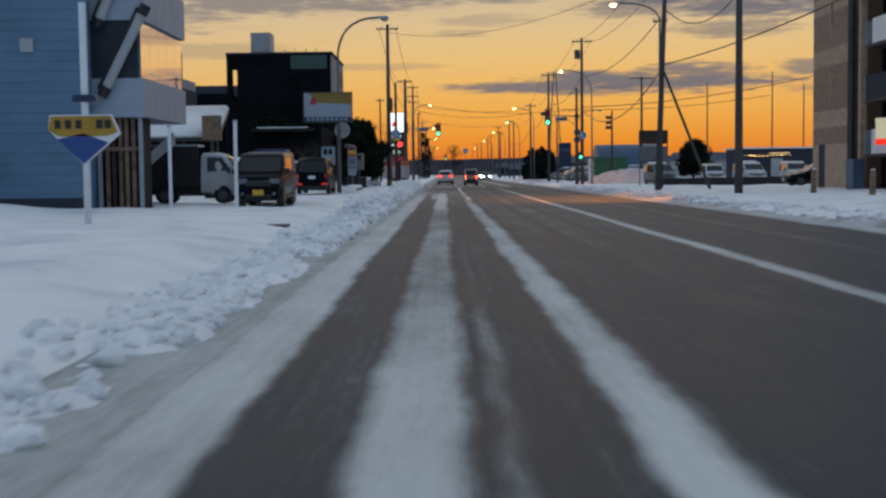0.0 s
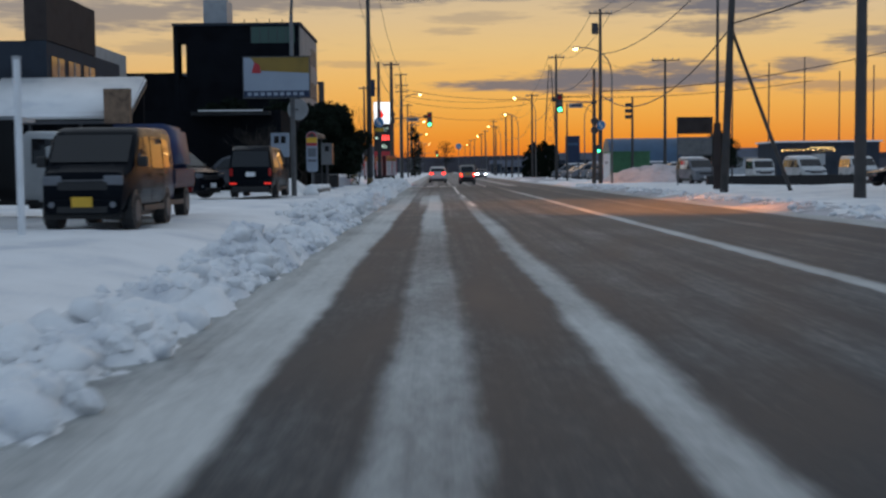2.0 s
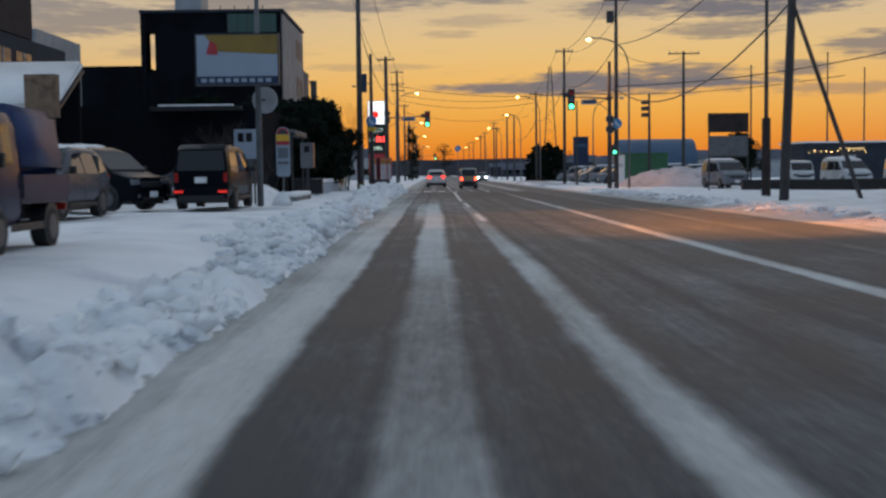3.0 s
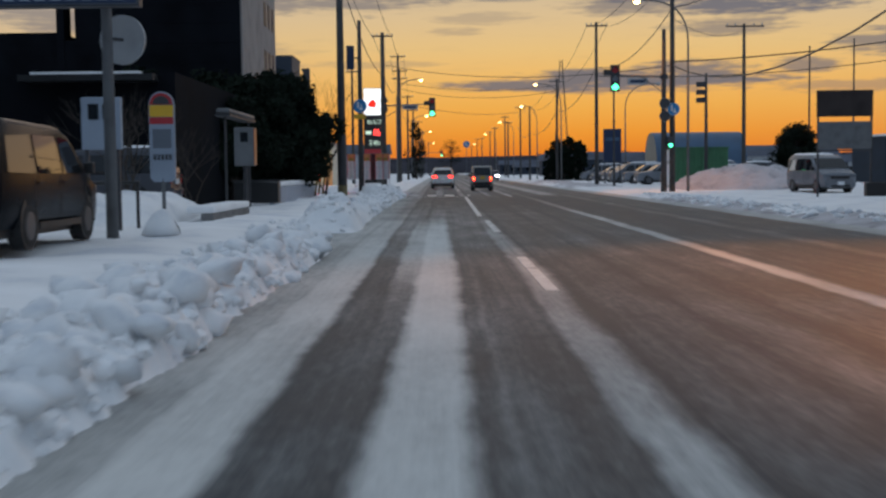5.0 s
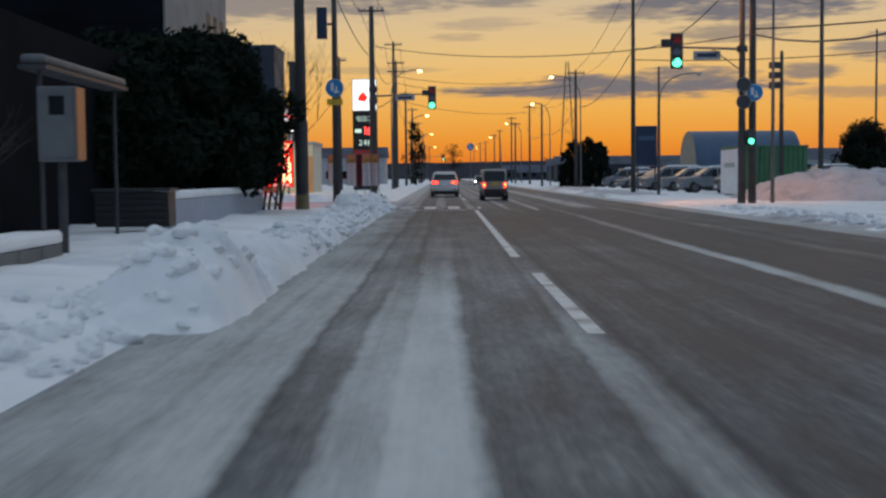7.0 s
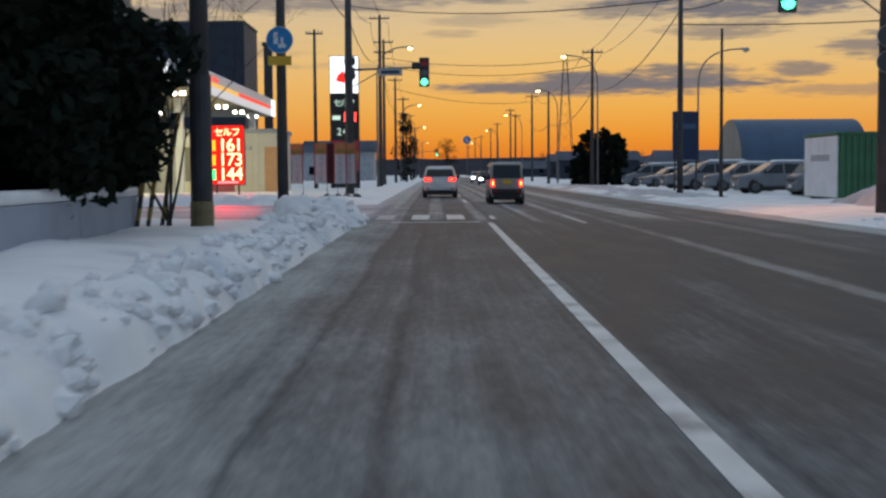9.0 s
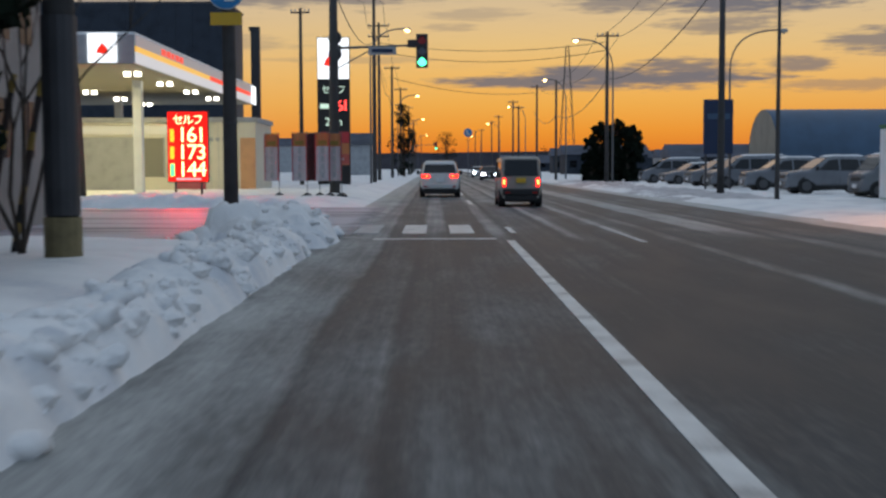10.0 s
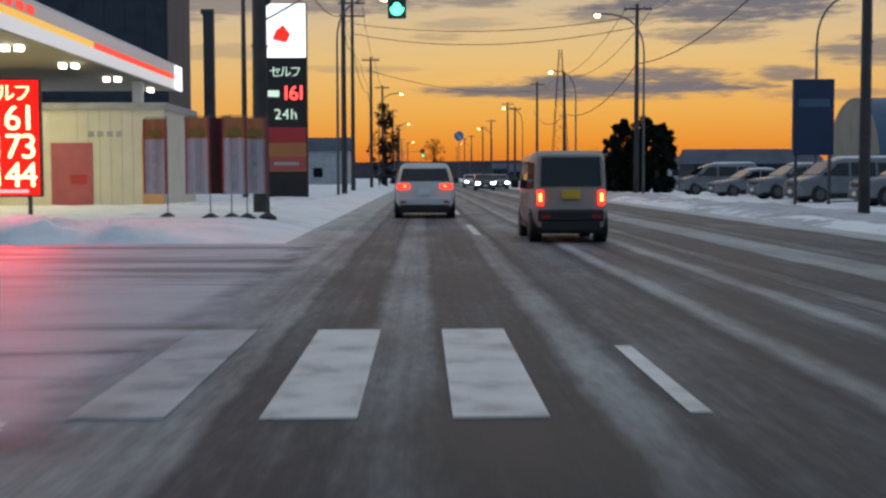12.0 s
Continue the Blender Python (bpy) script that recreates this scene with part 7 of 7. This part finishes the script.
for k, (x, y, h, r) in enumerate(((12.5, 186.0, 3.9, 0.75), (13.3, 186.8, 4.9, 0.85), (14.1, 186.2, 4.2, 0.8), (14.8, 186.9, 5.3, 0.9), (15.5, 186.3, 4.5, 0.8), (16.2, 186.8, 4.9, 0.8))):
    leafy_tree(x, y, 0.1, h, r, r, 40 + k, "dark bushy tree beside the sales lot", 5200, 0.02)
leafy_tree(31.0, 152.0, 0.1, 4.7, 2.1, 2.1, 50, "dark round-topped tree on the far lot", 11000, 0.2)
leafy_tree(-3.9, 236.0, 0.2, 9.0, 1.6, 1.6, 51, "narrow dark conifer beside the far road", 2200, 0.05)
leafy_tree(3.0, 420.0, 0.1, 11.0, 3.6, 3.6, 52, "far dark round tree at the end of the road", 1500, 0.35)
for k in range(14):
    rng = random.Random(80 + k)
    leafy_tree(rng.choice((-1, 1)) * rng.uniform(16, 60), rng.uniform(250, 480), 0.0, rng.uniform(4, 8), 2.6, 2.6, 60 + k, "far dark roadside tree", 700, 0.1, group="far trees")
bare_shrub(-8.2, 77.5, 0.5, 3.4, 3)
bare_shrub(-9.0, 79.2, 0.5, 3.2, 4)
bare_shrub(-7.4, 80.6, 0.4, 2.6, 7)
bare_shrub(-5.6, 102.6, 0.3, 5.8, 5, "bare tree beside the utility pole", "bare trees", "bare_tree", 0.4, 0.006)

# ---- overhead cables ----
R_POLES = [(14.2, 58.7, 12.8), (12.7, 69.7, 13.4), (12.65, 112.2, 13.1), (11.75, 137.7, 12.1), (12.4, 176.0, 10.7), (11.6, 205.0, 9.3), (12.3, 240, 11.3)]
for (x0, y0, z0), (x1, y1, z1) in zip(R_POLES, R_POLES[1:]):
    for dx in (-0.75, 0.75):
        cable((x0 + dx, y0, z0), (x1 + dx, y1, z1), 0.9)
    cable((x0, y0, z0 - 3.0), (x1, y1, z1 - 3.0), 1.1, 0.028, "thick black telephone cable slung between poles")
L_POLES = [(-4.65, 101.5, 13.3), (-4.4, 139.5, 11.6), (-4.6, 177.0, 13.4), (-4.9, 192.0, 13.3), (-5.0, 218.0, 11.8), (-5.0, 246.0, 11.3)]
for (x0, y0, z0), (x1, y1, z1) in zip(L_POLES, L_POLES[1:]):
    for dx in (-0.7, 0.7):
        cable((x0 + dx, y0, z0), (x1 + dx, y1, z1), 0.8)
    cable((x0, y0, z0 - 2.8), (x1, y1, z1 - 2.8), 1.0, 0.026, "thick black telephone cable slung between poles")
cable((12.5, 69.7, 7.3), (21.0, 30.0, 11.5), 1.0, 0.035, "thick black service cable crossing the lot")
cable((12.5, 69.7, 7.2), (12.65, 112.2, 7.0), 2.0, 0.035, "thick black telephone cable slung between poles")
cable((12.65, 112.2, 7.2), (34.0, 108.0, 9.8), 0.6, 0.035, "thick black service cable crossing the lot")
cable((12.65, 112.2, 7.0), (-4.4, 139.5, 9.6), 0.8, 0.022)
cable((-4.9, 192.0, 12.0), (12.4, 176.0, 10.4), 0.7, 0.024)
cable((-4.9, 192.0, 11.3), (12.4, 176.0, 9.8), 0.9, 0.024)
cable((-5.0, 218.0, 11.0), (12.3, 240.0, 10.6), 0.8, 0.03)
cable((21.0, 130.0, 10.9), (12.65, 112.2, 9.6), 0.7)
cable((11.75, 137.7, 8.4), (34.0, 128.0, 9.0), 0.6, 0.028)
cable((12.7, 69.7, 12.8), (-4.65, 101.5, 13.0), 1.6, 0.016)
cable((14.2, 58.7, 9.6), (33.0, 46.0, 11.0), 0.7)

# ---- loose snow clods on the banks ----


def clod_shapes(count=6):
    out = []
    for s in range(count):
        rng = random.Random(300 + s)
        b = bmesh.new()
        bmesh.ops.create_icosphere(b, subdivisions=2, radius=1.0)
        off = Vector((s * 9.1, 3.3, 1.7))
        for v in b.verts:
            cell = noise.voronoi(v.co * 1.3 + off)[0]
            v.co *= 0.78 + 0.55 * min(0.7, cell[1] - cell[0]) + 0.30 * noise.noise(v.co * 1.7 + off) + 0.12 * noise.noise(v.co * 4.4 + off)
            v.co.z *= 0.78
        out.append(b)
    return out


def clods(bank, y0, y1, count, singles, seed, xa=-3.6, xb=-1.85, largest=0.24, gaps=False):
    """Broken lumps lying on a bank: the largest are parts of it, the small ones a joined rest."""
    rng = random.Random(seed)
    shapes = [([v.co.copy() for v in b.verts], [[v.index for v in f.verts] for f in b.faces]) for b in CLODS]
    verts, faces, made = [], [], 0
    for k in range(count):
        x, y = rng.triangular(xa, xb, xa * 0.2 + xb * 0.8), rng.uniform(y0, y1)
        big = k < singles
        if gaps and noise.noise(Vector((y * 0.35, seed * 3.1, 0))) < rng.uniform(-0.35, 0.25):
            continue
        r = rng.uniform(0.09, largest) if big else 0.025 + 0.10 * rng.random() ** 2
        ok, place, normal, idx, ob, mt = scene.ray_cast(DEPS, Vector((x, y, 5.0)), Vector((0, 0, -1)))
        if not ok or not ob.name.startswith(("snow_bank", "snow_mound", "ground")):
            continue
        s = rng.randrange(len(shapes))
        turn = Euler((rng.uniform(-0.4, 0.4), rng.uniform(-0.4, 0.4), rng.uniform(0, 6.28)))
        if big:
            o = new("clod", CLOD_MESHES[s])
            o.parent = bank
            o.matrix_basis = Matrix.LocRotScale(place + Vector((0, 0, r * 0.25)), turn, (r * rng.uniform(0.9, 1.4), r * rng.uniform(0.9, 1.4), r))
            continue
        i, tm = len(verts), turn.to_matrix()
        verts += [place + tm @ c * r + Vector((0, 0, r * 0.3)) for c in shapes[s][0]]
        faces += [[i + q for q in f] for f in shapes[s][1]]
    me = bpy.data.meshes.new("snow_crumbs")
    me.from_pydata(verts, [], faces)
    me.materials.append(SNOW)
    tagged(new("snow_crumbs", me), "loose crumbs of snow on the bank", "snow crumbs", kind="stuff")


bpy.context.view_layer.update()
DEPS = bpy.context.evaluated_depsgraph_get()
CLODS = clod_shapes()
CLOD_MESHES = [mesh_of("clod", b.copy(), SNOW, True) for b in CLODS]
BANKS = [o for o in scene.collection.objects if o.name.startswith(("snow_bank", "snow_mound"))]
clods(BANKS[0], 3, 24, 1500, 110, 1, -3.2, -1.80, 0.13, True)
clods(BANKS[1], 23, 47, 1800, 130, 2, -3.3, -1.80, 0.16, True)
clods(BANKS[2], 46, 66.6, 2300, 260, 3, -3.9, -1.86, 0.24)
clods(BANKS[3], 70, 76, 160, 8, 4, -4.1, -2.05, 0.14)
clods(BANKS[5], 80, 107, 420, 46, 5, -3.1, -1.98, 0.13)
clods(BANKS[6], 104, 111, 120, 16, 6, -4.6, -1.95, 0.20)
clods(BANKS[10], 24, 107, 700, 60, 7, 9.3, 10.9, 0.14)
